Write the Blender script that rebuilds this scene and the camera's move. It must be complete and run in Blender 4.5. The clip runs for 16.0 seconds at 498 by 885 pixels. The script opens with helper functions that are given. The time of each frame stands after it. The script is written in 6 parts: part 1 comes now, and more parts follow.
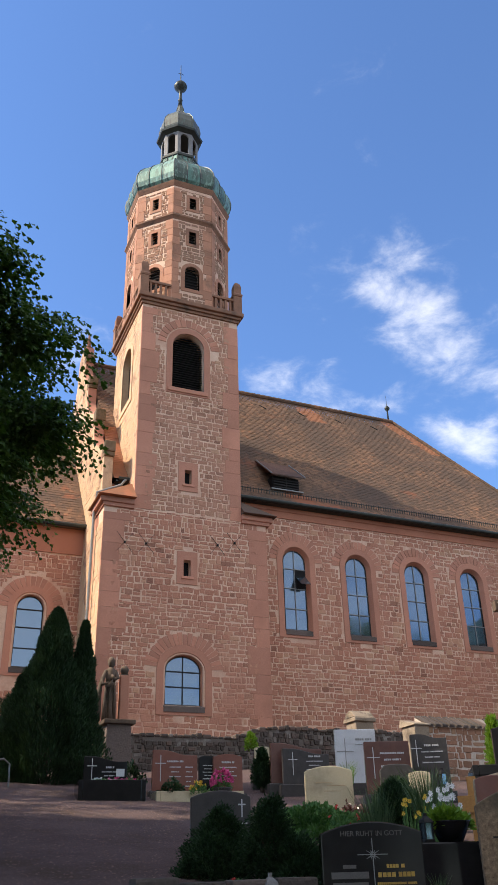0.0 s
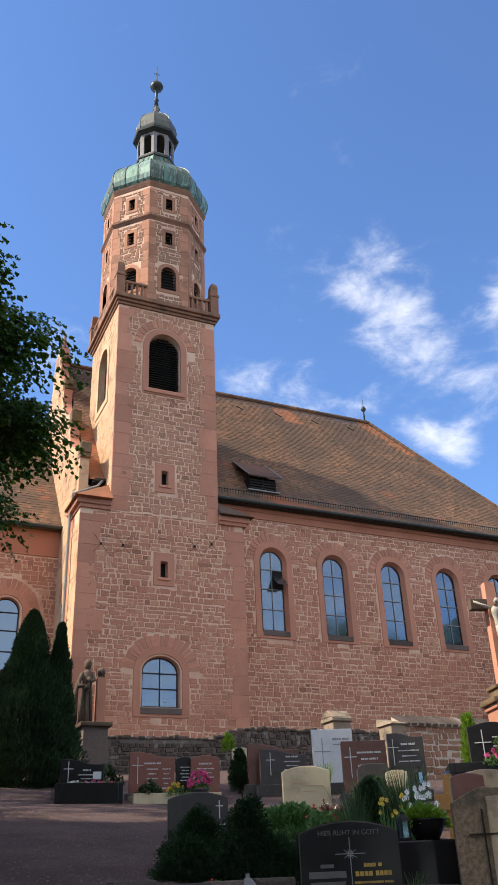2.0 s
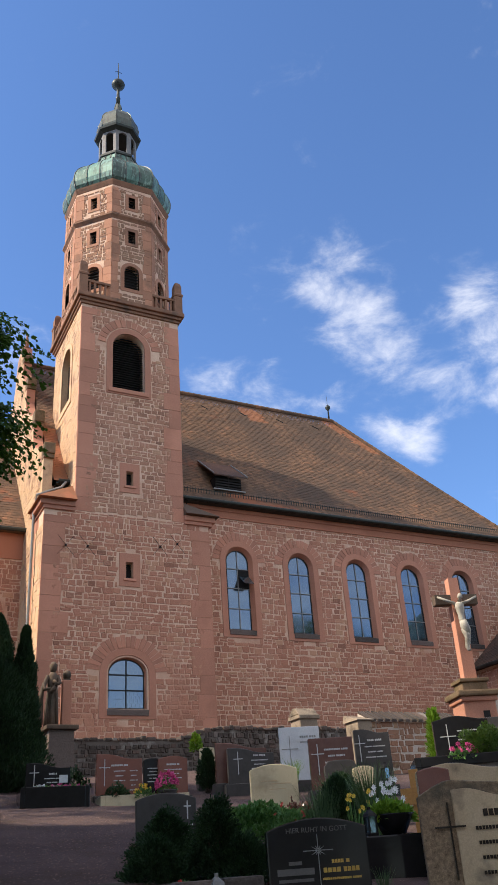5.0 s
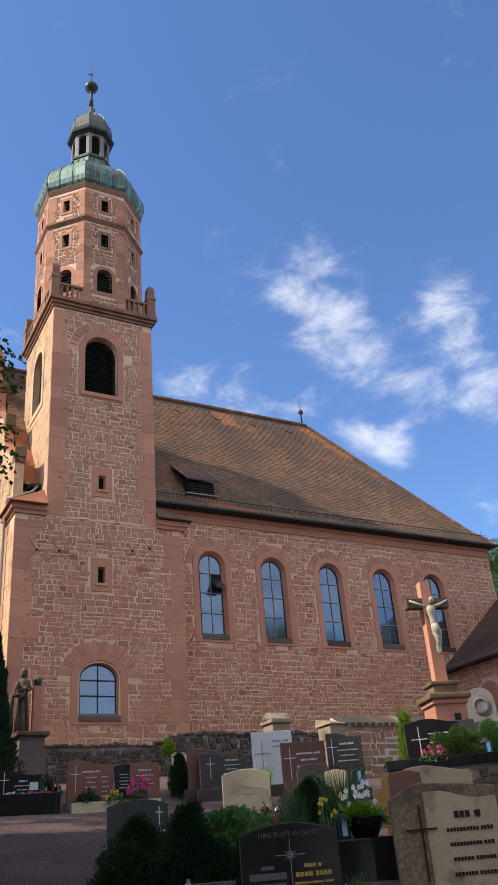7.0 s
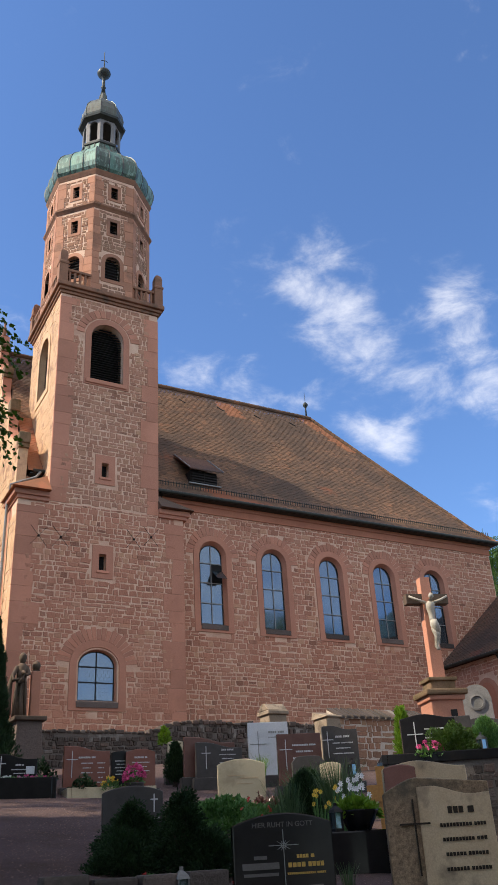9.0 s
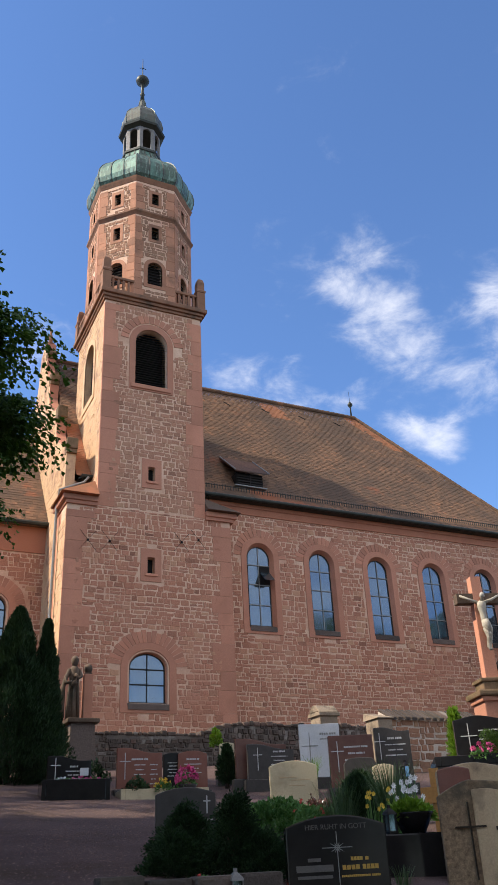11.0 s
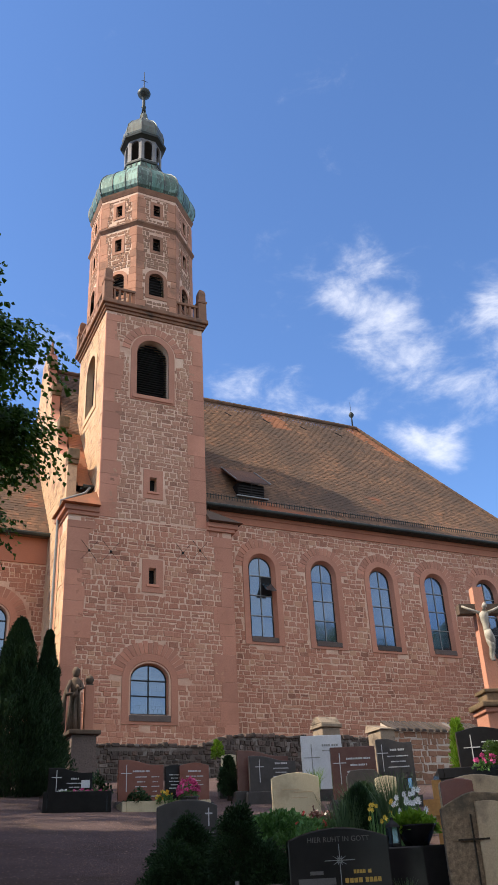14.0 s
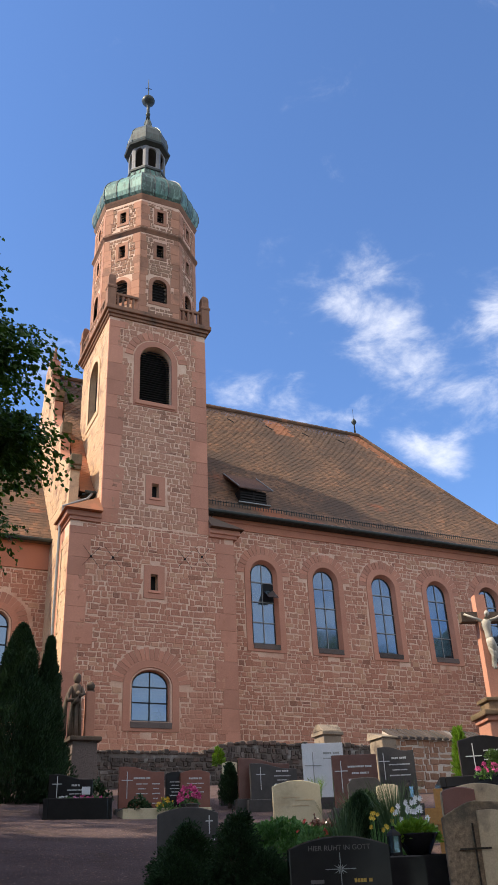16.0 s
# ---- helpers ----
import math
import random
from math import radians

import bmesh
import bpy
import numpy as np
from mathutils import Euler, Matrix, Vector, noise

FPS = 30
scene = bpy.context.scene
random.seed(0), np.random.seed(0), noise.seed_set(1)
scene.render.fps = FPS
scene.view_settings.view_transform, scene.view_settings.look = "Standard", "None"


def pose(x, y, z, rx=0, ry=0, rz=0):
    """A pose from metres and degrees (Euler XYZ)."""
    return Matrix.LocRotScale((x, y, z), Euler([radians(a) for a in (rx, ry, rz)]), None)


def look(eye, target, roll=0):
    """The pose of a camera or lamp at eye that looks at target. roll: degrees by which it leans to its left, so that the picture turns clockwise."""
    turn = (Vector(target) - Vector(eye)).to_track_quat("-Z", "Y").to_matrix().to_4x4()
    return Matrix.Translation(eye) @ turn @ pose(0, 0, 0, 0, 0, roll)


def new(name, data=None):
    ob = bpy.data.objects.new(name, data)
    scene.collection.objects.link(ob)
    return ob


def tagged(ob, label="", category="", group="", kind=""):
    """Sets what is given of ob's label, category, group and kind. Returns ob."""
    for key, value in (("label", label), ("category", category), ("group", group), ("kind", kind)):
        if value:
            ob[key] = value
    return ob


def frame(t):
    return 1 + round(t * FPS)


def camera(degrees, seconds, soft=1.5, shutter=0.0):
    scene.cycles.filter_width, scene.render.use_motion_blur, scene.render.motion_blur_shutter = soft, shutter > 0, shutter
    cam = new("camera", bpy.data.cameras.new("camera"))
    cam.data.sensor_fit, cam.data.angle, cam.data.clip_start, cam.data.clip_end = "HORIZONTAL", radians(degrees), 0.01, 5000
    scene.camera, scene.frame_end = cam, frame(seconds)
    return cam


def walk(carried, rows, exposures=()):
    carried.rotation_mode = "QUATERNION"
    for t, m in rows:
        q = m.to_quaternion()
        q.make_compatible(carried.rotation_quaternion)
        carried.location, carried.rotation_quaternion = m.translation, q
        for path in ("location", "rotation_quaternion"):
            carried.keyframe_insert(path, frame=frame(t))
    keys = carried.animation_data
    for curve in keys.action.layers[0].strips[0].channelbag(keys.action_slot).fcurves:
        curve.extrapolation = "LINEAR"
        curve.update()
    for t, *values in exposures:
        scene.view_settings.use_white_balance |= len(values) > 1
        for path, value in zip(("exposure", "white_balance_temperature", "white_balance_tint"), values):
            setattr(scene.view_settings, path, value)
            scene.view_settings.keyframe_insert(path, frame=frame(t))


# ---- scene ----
# camera: stands on the path, turns by hand
cam = camera(33.5, 16.0)
EYE_Z = 1.6
walk(cam, [(t, pose(0, 0, EYE_Z, rx, ry, rz)) for t, rx, ry, rz in [
    (0, 117.505, 1.369, -22.698),
    (0.5, 117.770, 1.527, -23.054),
    (1, 118.056, 2.015, -23.414),
    (1.5, 117.966, 2.171, -23.820),
    (2, 117.518, 2.204, -24.068),
    (2.5, 117.442, 2.214, -24.282),
    (3, 117.508, 2.319, -24.488),
    (3.5, 117.389, 2.626, -24.852),
    (4, 117.221, 2.973, -25.264),
    (6.5, 117.771, 4.478, -27.161),
    (7, 117.533, 4.490, -27.717),
    (7.5, 117.041, 4.430, -28.515),
    (8, 116.741, 4.205, -28.928),
    (8.5, 116.760, 3.770, -28.836),
    (9, 116.912, 3.055, -28.159),
    (9.5, 117.112, 3.098, -26.803),
    (10, 117.187, 3.196, -25.203),
    (12.5, 117.189, 2.568, -24.715),
    (13, 117.347, 2.646, -24.702),
    (13.5, 117.650, 2.657, -24.667),
    (14, 117.910, 2.733, -24.708),
    (14.5, 117.921, 2.773, -24.726),
    (15, 118.131, 2.568, -24.712),
    (15.5, 118.357, 2.440, -24.669),
    (16, 118.361, 2.435, -24.675),
]], exposures=[(0.0, 0.64), (3.5, 0.57), (6.5, 0.43), (9.0, 0.42), (12.5, 0.54), (16.0, 0.56)])

SKY_STRENGTH = 0.13
SKY_TINT = (0.8, 1.0, 1.28, 1.0)
CLOUD_WHITE = (7.5, 7.4, 7.5, 1.0)
# azimuth, elevation, spread and weight of each cloud bank
CLOUD_BANKS = [(35.4, 38.5, 0.06, 0.22), (37.7, 35, 0.055, 0.27), (40.3, 31.5, 0.045, 0.26), (46.6, 35, 0.06, 0.26), (47.8, 31, 0.055, 0.31), (48.5, 27, 0.05, 0.32),
               (25, 31.3, 0.04, 0.42), (29.3, 30.5, 0.045, 0.3), (38.2, 26.7, 0.035, 0.42), (40.8, 25.8, 0.035, 0.44), (34.7, 30, 0.045, 0.25), (43.8, 29, 0.04, 0.28),
               # banks at azimuth 185 and 110 are unseen, added as white fill light
               (47, 20, 0.05, 0.34), (30, 39, 0.08, 0.19), (41, 38, 0.09, 0.1), (33, 34, 0.06, 0.1), (10, 33, 0.07, 0.36), (185, 52, 0.8, 1.45), (110, 40, 0.5, 0.2)]

# ---- light: clear afternoon, sun low along the nave, facade in shade ----
SUN_EL = radians(44)
SUN_DIR = Vector((-0.972 * math.cos(SUN_EL), 0.234 * math.cos(SUN_EL), math.sin(SUN_EL)))
sun_data = bpy.data.lights.new("sun", "SUN")
sun_data.energy, sun_data.angle, sun_data.color = 5.0, radians(0.5), (1.0, 0.86, 0.68)
sun = new("sun", sun_data)
sun.matrix_world = look((0, 0, 60), Vector((0, 0, 60)) - SUN_DIR)

world = bpy.data.worlds.new("sky")
scene.world = world
world.use_nodes = True
wt = world.node_tree
wt.nodes.clear()


def wnode(kind, **sockets):
    n = wt.nodes.new(kind)
    for k, v in sockets.items():
        n.inputs[k].default_value = v
    return n


def wmath(op, a, b=None):
    n = wt.nodes.new("ShaderNodeMath")
    n.operation = op
    for i, v in enumerate((a, b)):
        if v is None:
            continue
        if isinstance(v, (int, float)):
            n.inputs[i].default_value = v
        else:
            wt.links.new(v, n.inputs[i])
    return n.outputs[0]


sky = wt.nodes.new("ShaderNodeTexSky")
sky.sky_type, sky.sun_disc = "NISHITA", False
sky.sun_elevation = SUN_EL
sky.sun_rotation = math.atan2(SUN_DIR.x, SUN_DIR.y)
sky.air_density, sky.dust_density, sky.ozone_density = 1.0, 0.3, 2.0
coord = wt.nodes.new("ShaderNodeTexCoord")
# wispy clouds: stretched noise gathered round a few drifting banks
warp = wt.nodes.new("ShaderNodeMapping")
warp.inputs["Scale"].default_value = (1.0, 1.0, 1.9)
wt.links.new(coord.outputs["Generated"], warp.inputs["Vector"])
billow = wnode("ShaderNodeTexNoise", Scale=12.0, Detail=10.0, Roughness=0.62, Distortion=0.3)
wt.links.new(warp.outputs[0], billow.inputs["Vector"])



def bank(az, el, size, gain):
    d = Vector((math.sin(radians(az)) * math.cos(radians(el)), math.cos(radians(az)) * math.cos(radians(el)), math.sin(radians(el))))
    dot = wt.nodes.new("ShaderNodeVectorMath")
    dot.operation = "DISTANCE"
    wt.links.new(coord.outputs["Generated"], dot.inputs[0])
    dot.inputs[1].default_value = d
    fall = wmath("POWER", wmath("DIVIDE", dot.outputs["Value"], size), 2.0)
    return wmath("MULTIPLY", wmath("POWER", 2.718, wmath("MULTIPLY", fall, -1.0)), gain)


total = None
for b in CLOUD_BANKS:
    term = bank(*b)
    total = term if total is None else wmath("ADD", total, term)
density = wmath("ADD", billow.outputs["Fac"], wmath("SUBTRACT", total, 0.76))
soft_edge = wt.nodes.new("ShaderNodeMapRange")
soft_edge.interpolation_type = "SMOOTHERSTEP"
soft_edge.inputs["From Min"].default_value, soft_edge.inputs["From Max"].default_value = 0.0, 0.56
wt.links.new(density, soft_edge.inputs["Value"])
veil = wt.nodes.new("ShaderNodeMix")
veil.data_type = "RGBA"
wt.links.new(wmath("MULTIPLY", soft_edge.outputs[0], 0.66), veil.inputs["Factor"])
tint = wt.nodes.new("ShaderNodeMix")
tint.data_type, tint.blend_type = "RGBA", "MULTIPLY"
tint.inputs["Factor"].default_value = 1.0
wt.links.new(sky.outputs[0], tint.inputs["A"])
tint.inputs["B"].default_value = SKY_TINT
wt.links.new(tint.outputs["Result"], veil.inputs["A"])
veil.inputs["B"].default_value = CLOUD_WHITE
shine = wt.nodes.new("ShaderNodeBackground")
shine.inputs["Strength"].default_value = SKY_STRENGTH
wt.links.new(veil.outputs["Result"], shine.inputs["Color"])
out = wt.nodes.new("ShaderNodeOutputWorld")
wt.links.new(shine.outputs[0], out.inputs["Surface"])

# ---- materials ----
def material(name):
    m = bpy.data.materials.new(name)
    m.use_nodes = True
    t = m.node_tree
    return m, t, t.nodes["Principled BSDF"]


def nd(t, kind, **sockets):
    n = t.nodes.new(kind)
    for k, v in sockets.items():
        n.inputs[k.replace("_", " ")].default_value = v
    return n


def ramp(t, src, stops):
    r = t.nodes.new("ShaderNodeValToRGB")
    t.links.new(src, r.inputs[0])
    el = r.color_ramp.elements
    while len(el) < len(stops):
        el.new(0.5)
    for e, (p, c) in zip(el, stops):
        e.position, e.color = p, (*c, 1.0)
    return r.outputs["Color"]


def mixc(t, fac, a, b, mode="MIX"):
    m = t.nodes.new("ShaderNodeMix")
    m.data_type, m.blend_type = "RGBA", mode
    for sock, v in (("Factor", fac), ("A", a), ("B", b)):
        if isinstance(v, (int, float)):
            m.inputs[sock].default_value = v
        elif isinstance(v, tuple):
            m.inputs[sock].default_value = (*v, 1.0)
        else:
            t.links.new(v, m.inputs[sock])
    return m.outputs["Result"]


def worldpos(t):
    return t.nodes.new("ShaderNodeNewGeometry").outputs["Position"]


def noise_at(t, scale, detail=4.0, rough=0.55, vec=None):
    n = nd(t, "ShaderNodeTexNoise", Scale=scale, Detail=detail, Roughness=rough)
    t.links.new(vec or worldpos(t), n.inputs["Vector"])
    return n.outputs["Fac"]


def bump(t, bsdf, height, strength, distance):
    b = nd(t, "ShaderNodeBump", Strength=strength, Distance=distance)
    t.links.new(height, b.inputs["Height"])
    t.links.new(b.outputs[0], bsdf.inputs["Normal"])


def any_random(t):
    """A value for each loose piece, whether it is an island or an object."""
    g = t.nodes.new("ShaderNodeNewGeometry").outputs["Random Per Island"]
    o = t.nodes.new("ShaderNodeObjectInfo").outputs["Random"]
    a = t.nodes.new("ShaderNodeMath")
    a.operation = "ADD"
    t.links.new(g, a.inputs[0])
    t.links.new(o, a.inputs[1])
    f = t.nodes.new("ShaderNodeMath")
    f.operation = "FRACT"
    t.links.new(a.outputs[0], f.inputs[0])
    return f.outputs[0]


def surface(name, low, high, scale=3.0, grain=40.0, rough=0.85, relief=0.4, depth=0.01, stain=None, stain_scale=0.5, metal=0.0, spec=0.3, vary=0.0):
    """Two-scale mottled surface: grain, patches and an optional stain."""
    m, t, b = material(name)
    c = ramp(t, noise_at(t, scale, 6.0, 0.6), [(0.3, low), (0.7, high)])
    fine = noise_at(t, grain, 5.0, 0.65)
    c = mixc(t, 0.35, c, ramp(t, fine, [(0.25, tuple(v * 0.55 for v in low)), (0.75, tuple(min(1.0, v * 1.25) for v in high))]))
    if stain:
        mask = ramp(t, noise_at(t, stain_scale, 7.0, 0.65), [(0.52, (0, 0, 0)), (0.68, (1, 1, 1))])
        c = mixc(t, mask, c, stain)
    if vary:
        c = mixc(t, 1.0, c, ramp(t, any_random(t), [(0.0, (1 - vary,) * 3), (1.0, (1 + vary, 1 + vary * 0.9, 1 + vary * 0.8))]), "MULTIPLY")
    t.links.new(c, b.inputs["Base Color"])
    b.inputs["Roughness"].default_value, b.inputs["Metallic"].default_value = rough, metal
    b.inputs["Specular IOR Level"].default_value = spec
    bump(t, b, fine, relief, depth)
    return m


def stone_material(name, stops, stain, dark=(0.10, 0.05, 0.035), light=(0.50, 0.26, 0.165)):
    m, t, b = material(name)
    c = ramp(t, any_random(t), stops)
    fine = noise_at(t, 22.0, 6.0, 0.68)
    c = mixc(t, 0.45, c, ramp(t, fine, [(0.25, dark), (0.75, light)]))
    mask = ramp(t, noise_at(t, 0.55, 8.0, 0.68), [(0.50, (0, 0, 0)), (0.72, (0.75, 0.75, 0.75))])
    c = mixc(t, mask, c, stain)
    t.links.new(c, b.inputs["Base Color"])
    b.inputs["Roughness"].default_value = 0.92
    b.inputs["Specular IOR Level"].default_value = 0.2
    bump(t, b, fine, 0.7, 0.03)
    return m


SAND = [(0.0, (0.185, 0.073, 0.050)), (0.06, (0.392, 0.161, 0.106)), (0.35, (0.566, 0.242, 0.156)), (0.6, (0.436, 0.178, 0.116)), (0.82, (0.610, 0.286, 0.181)), (0.94, (0.653, 0.387, 0.235)), (1.0, (0.327, 0.145, 0.100))]
M_STONE = stone_material("red sandstone rubble", SAND, (0.534, 0.274, 0.185), (0.163, 0.081, 0.056), (0.632, 0.333, 0.210))
M_STONE_TAN = stone_material("weathered octagon rubble", [(0.0, (0.17, 0.09, 0.06)), (0.2, (0.30, 0.15, 0.095)), (0.5, (0.40, 0.20, 0.125)), (0.8, (0.28, 0.155, 0.105)), (1.0, (0.45, 0.29, 0.18))], (0.30, 0.18, 0.12), (0.10, 0.06, 0.04), (0.46, 0.27, 0.17))
M_STONE_MIX = stone_material("red and tan sandstone rubble", [(0.0, (0.214, 0.091, 0.060)), (0.2, (0.428, 0.203, 0.135)), (0.5, (0.556, 0.272, 0.175)), (0.8, (0.428, 0.203, 0.131)), (1.0, (0.599, 0.362, 0.220))], (0.492, 0.267, 0.181), (0.149, 0.080, 0.056), (0.599, 0.342, 0.220))
M_DRESS_TAN = surface("dressed tan sandstone", (0.40, 0.19, 0.115), (0.50, 0.25, 0.155), 1.2, 30.0, 0.85, 0.3, 0.01, (0.24, 0.13, 0.085), 0.7, vary=0.2)
M_PILLAR = surface("lichened pillar stone", (0.216, 0.166, 0.119), (0.331, 0.266, 0.194), 3.0, 35.0, 0.92, 0.6, 0.015, (0.101, 0.079, 0.061), 2.5)
M_DRESS_OLD = surface("blackened old sandstone", (0.19, 0.1, 0.065), (0.32, 0.165, 0.1), 1.6, 30.0, 0.9, 0.4, 0.012, (0.11, 0.075, 0.055), 1.3)
M_MORTAR = surface("lime mortar", (0.603, 0.376, 0.261), (0.769, 0.548, 0.398), 1.3, 35.0, 0.95, 0.5, 0.02, (0.541, 0.294, 0.199), 0.35)
M_DRESS = surface("dressed red sandstone", (0.464, 0.209, 0.136), (0.550, 0.262, 0.172), 1.2, 30.0, 0.85, 0.25, 0.01, (0.410, 0.188, 0.121), 0.6, vary=0.16)
M_MOSS = surface("mossy coping stone", (0.098, 0.072, 0.036), (0.255, 0.166, 0.101), 2.2, 30.0, 0.92, 0.5, 0.012, (0.075, 0.061, 0.025), 1.6)
# Ochre of the west faces: the sun's warmth is mixed into the colour
M_SUN_OCHRE = surface("ochre stone lightened for sun", (0.54, 0.34, 0.20), (0.66, 0.45, 0.27), 1.5, 30.0, 0.88, 0.3, 0.01, (0.3, 0.17, 0.12), 0.9)
M_PLASTER = surface("orange lime wash band", (0.42, 0.165, 0.095), (0.48, 0.20, 0.12), 0.9, 25.0, 0.85, 0.15, 0.004, (0.38, 0.15, 0.09), 0.7)
M_DARKSTONE = stone_material("dark weathered stone", [(0.0, (0.05, 0.04, 0.038)), (0.5, (0.10, 0.08, 0.072)), (0.8, (0.15, 0.115, 0.1)), (1.0, (0.2, 0.15, 0.13))], (0.05, 0.05, 0.04), (0.03, 0.026, 0.022), (0.17, 0.14, 0.12))
M_OLDWALL = stone_material("mossy rubble", [(0.0, (0.036, 0.027, 0.025)), (0.45, (0.079, 0.061, 0.054)), (0.75, (0.122, 0.090, 0.076)), (0.92, (0.173, 0.108, 0.086)), (1.0, (0.302, 0.274, 0.245))], (0.050, 0.047, 0.036), (0.022, 0.019, 0.016), (0.173, 0.144, 0.122))
M_OLDMORTAR = surface("grey old mortar", (0.096, 0.080, 0.068), (0.176, 0.152, 0.132), 1.5, 30.0, 0.95, 0.5, 0.02, (0.336, 0.320, 0.296), 1.6)
M_PALEMORTAR = surface("pale lime bedding", (0.44, 0.37, 0.3), (0.6, 0.52, 0.44), 2.0, 35.0, 0.95, 0.5, 0.02, (0.3, 0.23, 0.18), 0.9)
M_GUTTER = surface("dark patinated gutter", (0.03, 0.034, 0.032), (0.06, 0.068, 0.06), 2.0, 20.0, 0.5, 0.1, 0.003, metal=0.5)
M_IRON = surface("black iron", (0.018, 0.017, 0.017), (0.035, 0.032, 0.03), 4.0, 40.0, 0.6, 0.2, 0.003, metal=0.6)
M_LOUVRE = surface("dark louvre boards", (0.012, 0.010, 0.009), (0.03, 0.025, 0.022), 3.0, 30.0, 0.8, 0.2, 0.004)
M_LEAD = surface("dull lead", (0.07, 0.075, 0.08), (0.11, 0.115, 0.12), 5.0, 40.0, 0.6, 0.1, 0.002, metal=0.4)
# Near-black colour that stands in for the shade inside openings
M_VOID = surface("black for unlit interior", (0.01, 0.01, 0.01), (0.016, 0.015, 0.015), 1.0, 10.0, 0.9, 0.0, 0.001)
M_LEADBAR = surface("pale glazing bars", (0.2, 0.21, 0.21), (0.28, 0.29, 0.28), 5.0, 40.0, 0.5, 0.1, 0.002)


def copper_material(name, stops, patina, dark):
    """Sheet copper with rain streaks running down it."""
    m, t, b = material(name)
    c = ramp(t, any_random(t), stops)
    stretch = t.nodes.new("ShaderNodeMapping")
    stretch.inputs["Scale"].default_value = (1.0, 1.0, 0.16)
    t.links.new(worldpos(t), stretch.inputs["Vector"])
    c = mixc(t, ramp(t, noise_at(t, 5.0, 6.0, 0.6, stretch.outputs[0]), [(0.48, (0, 0, 0)), (0.62, (0.85, 0.85, 0.85))]), c, dark)
    c = mixc(t, ramp(t, noise_at(t, 9.0, 6.0, 0.7, stretch.outputs[0]), [(0.52, (0, 0, 0)), (0.66, (0.7, 0.7, 0.7))]), c, patina)
    t.links.new(c, b.inputs["Base Color"])
    b.inputs["Roughness"].default_value, b.inputs["Metallic"].default_value = 0.5, 0.25
    bump(t, b, noise_at(t, 6.0), 0.15, 0.02)
    return m


M_COPPER = copper_material("verdigris copper", [(0.0, (0.04, 0.095, 0.075)), (0.35, (0.085, 0.19, 0.15)), (0.6, (0.05, 0.085, 0.065)), (0.85, (0.13, 0.26, 0.2)), (1.0, (0.22, 0.35, 0.28))], (0.27, 0.42, 0.34), (0.045, 0.06, 0.05))
M_CAPCOPPER = copper_material("browned copper", [(0.0, (0.05, 0.055, 0.045)), (0.6, (0.085, 0.085, 0.07)), (1.0, (0.12, 0.15, 0.12))], (0.10, 0.16, 0.13), (0.05, 0.045, 0.04))
M_LEADGREY = surface("grey lead sheet", (0.15, 0.145, 0.14), (0.26, 0.25, 0.24), 3.0, 30.0, 0.6, 0.2, 0.004, (0.09, 0.085, 0.08), 1.5, metal=0.2)
M_GLASS, _t, _b = material("church window glass")
_b.inputs["Base Color"].default_value = (0.03, 0.04, 0.045, 1)
_b.inputs["Roughness"].default_value = 0.06
_b.inputs["Specular IOR Level"].default_value = 1.0
_b.inputs["IOR"].default_value = 2.1
# blue of the mirrored sky is put into the specular tint
_b.inputs["Specular Tint"].default_value = (0.6, 0.8, 1.0, 1)
bump(_t, _b, noise_at(_t, 3.0, 2.0), 0.06, 0.02)


def tile_material(name, stops, stain, stain2):
    m, t, b = material(name)
    c = ramp(t, any_random(t), stops)
    fine = noise_at(t, 14.0, 5.0, 0.7)
    c = mixc(t, 0.4, c, ramp(t, fine, [(0.3, (0.09, 0.055, 0.035)), (0.7, (0.34, 0.19, 0.10))]))
    mask = ramp(t, noise_at(t, 0.30, 9.0, 0.7), [(0.40, (0, 0, 0)), (0.6, (0.85, 0.85, 0.85))])
    c = mixc(t, mask, c, stain)
    mask = ramp(t, noise_at(t, 0.21, 6.0, 0.6), [(0.60, (0, 0, 0)), (0.66, (0.8, 0.8, 0.8))])
    c = mixc(t, mask, c, stain2)
    t.links.new(c, b.inputs["Base Color"])
    b.inputs["Roughness"].default_value = 0.88
    b.inputs["Specular IOR Level"].default_value = 0.25
    bump(t, b, fine, 0.5, 0.02)
    return m


M_TILE = tile_material("weathered clay tiles", [(0.0, (0.07, 0.045, 0.033)), (0.3, (0.13, 0.08, 0.054)), (0.6, (0.19, 0.11, 0.07)), (0.88, (0.25, 0.135, 0.08)), (1.0, (0.36, 0.16, 0.085))], (0.105, 0.072, 0.052), (0.34, 0.115, 0.055))
M_TILE_NEW = tile_material("newer orange clay tiles", [(0.0, (0.30, 0.11, 0.05)), (0.5, (0.42, 0.15, 0.065)), (1.0, (0.52, 0.2, 0.09))], (0.3, 0.13, 0.07), (0.45, 0.15, 0.07))
M_SLATE = tile_material("dark tiles of the annex", [(0.0, (0.05, 0.035, 0.03)), (0.5, (0.09, 0.055, 0.045)), (1.0, (0.17, 0.075, 0.055))], (0.06, 0.045, 0.04), (0.2, 0.07, 0.05))

# ---- building helpers ----
def mesh_of(bm, name, mat, smooth=False):
    me = bpy.data.meshes.new(name)
    bmesh.ops.recalc_face_normals(bm, faces=bm.faces)
    bm.to_mesh(me)
    bm.free()
    for m in (mat if isinstance(mat, (list, tuple)) else [mat]):
        me.materials.append(m)
    if smooth:
        me.polygons.foreach_set("use_smooth", [True] * len(me.polygons))
    return me


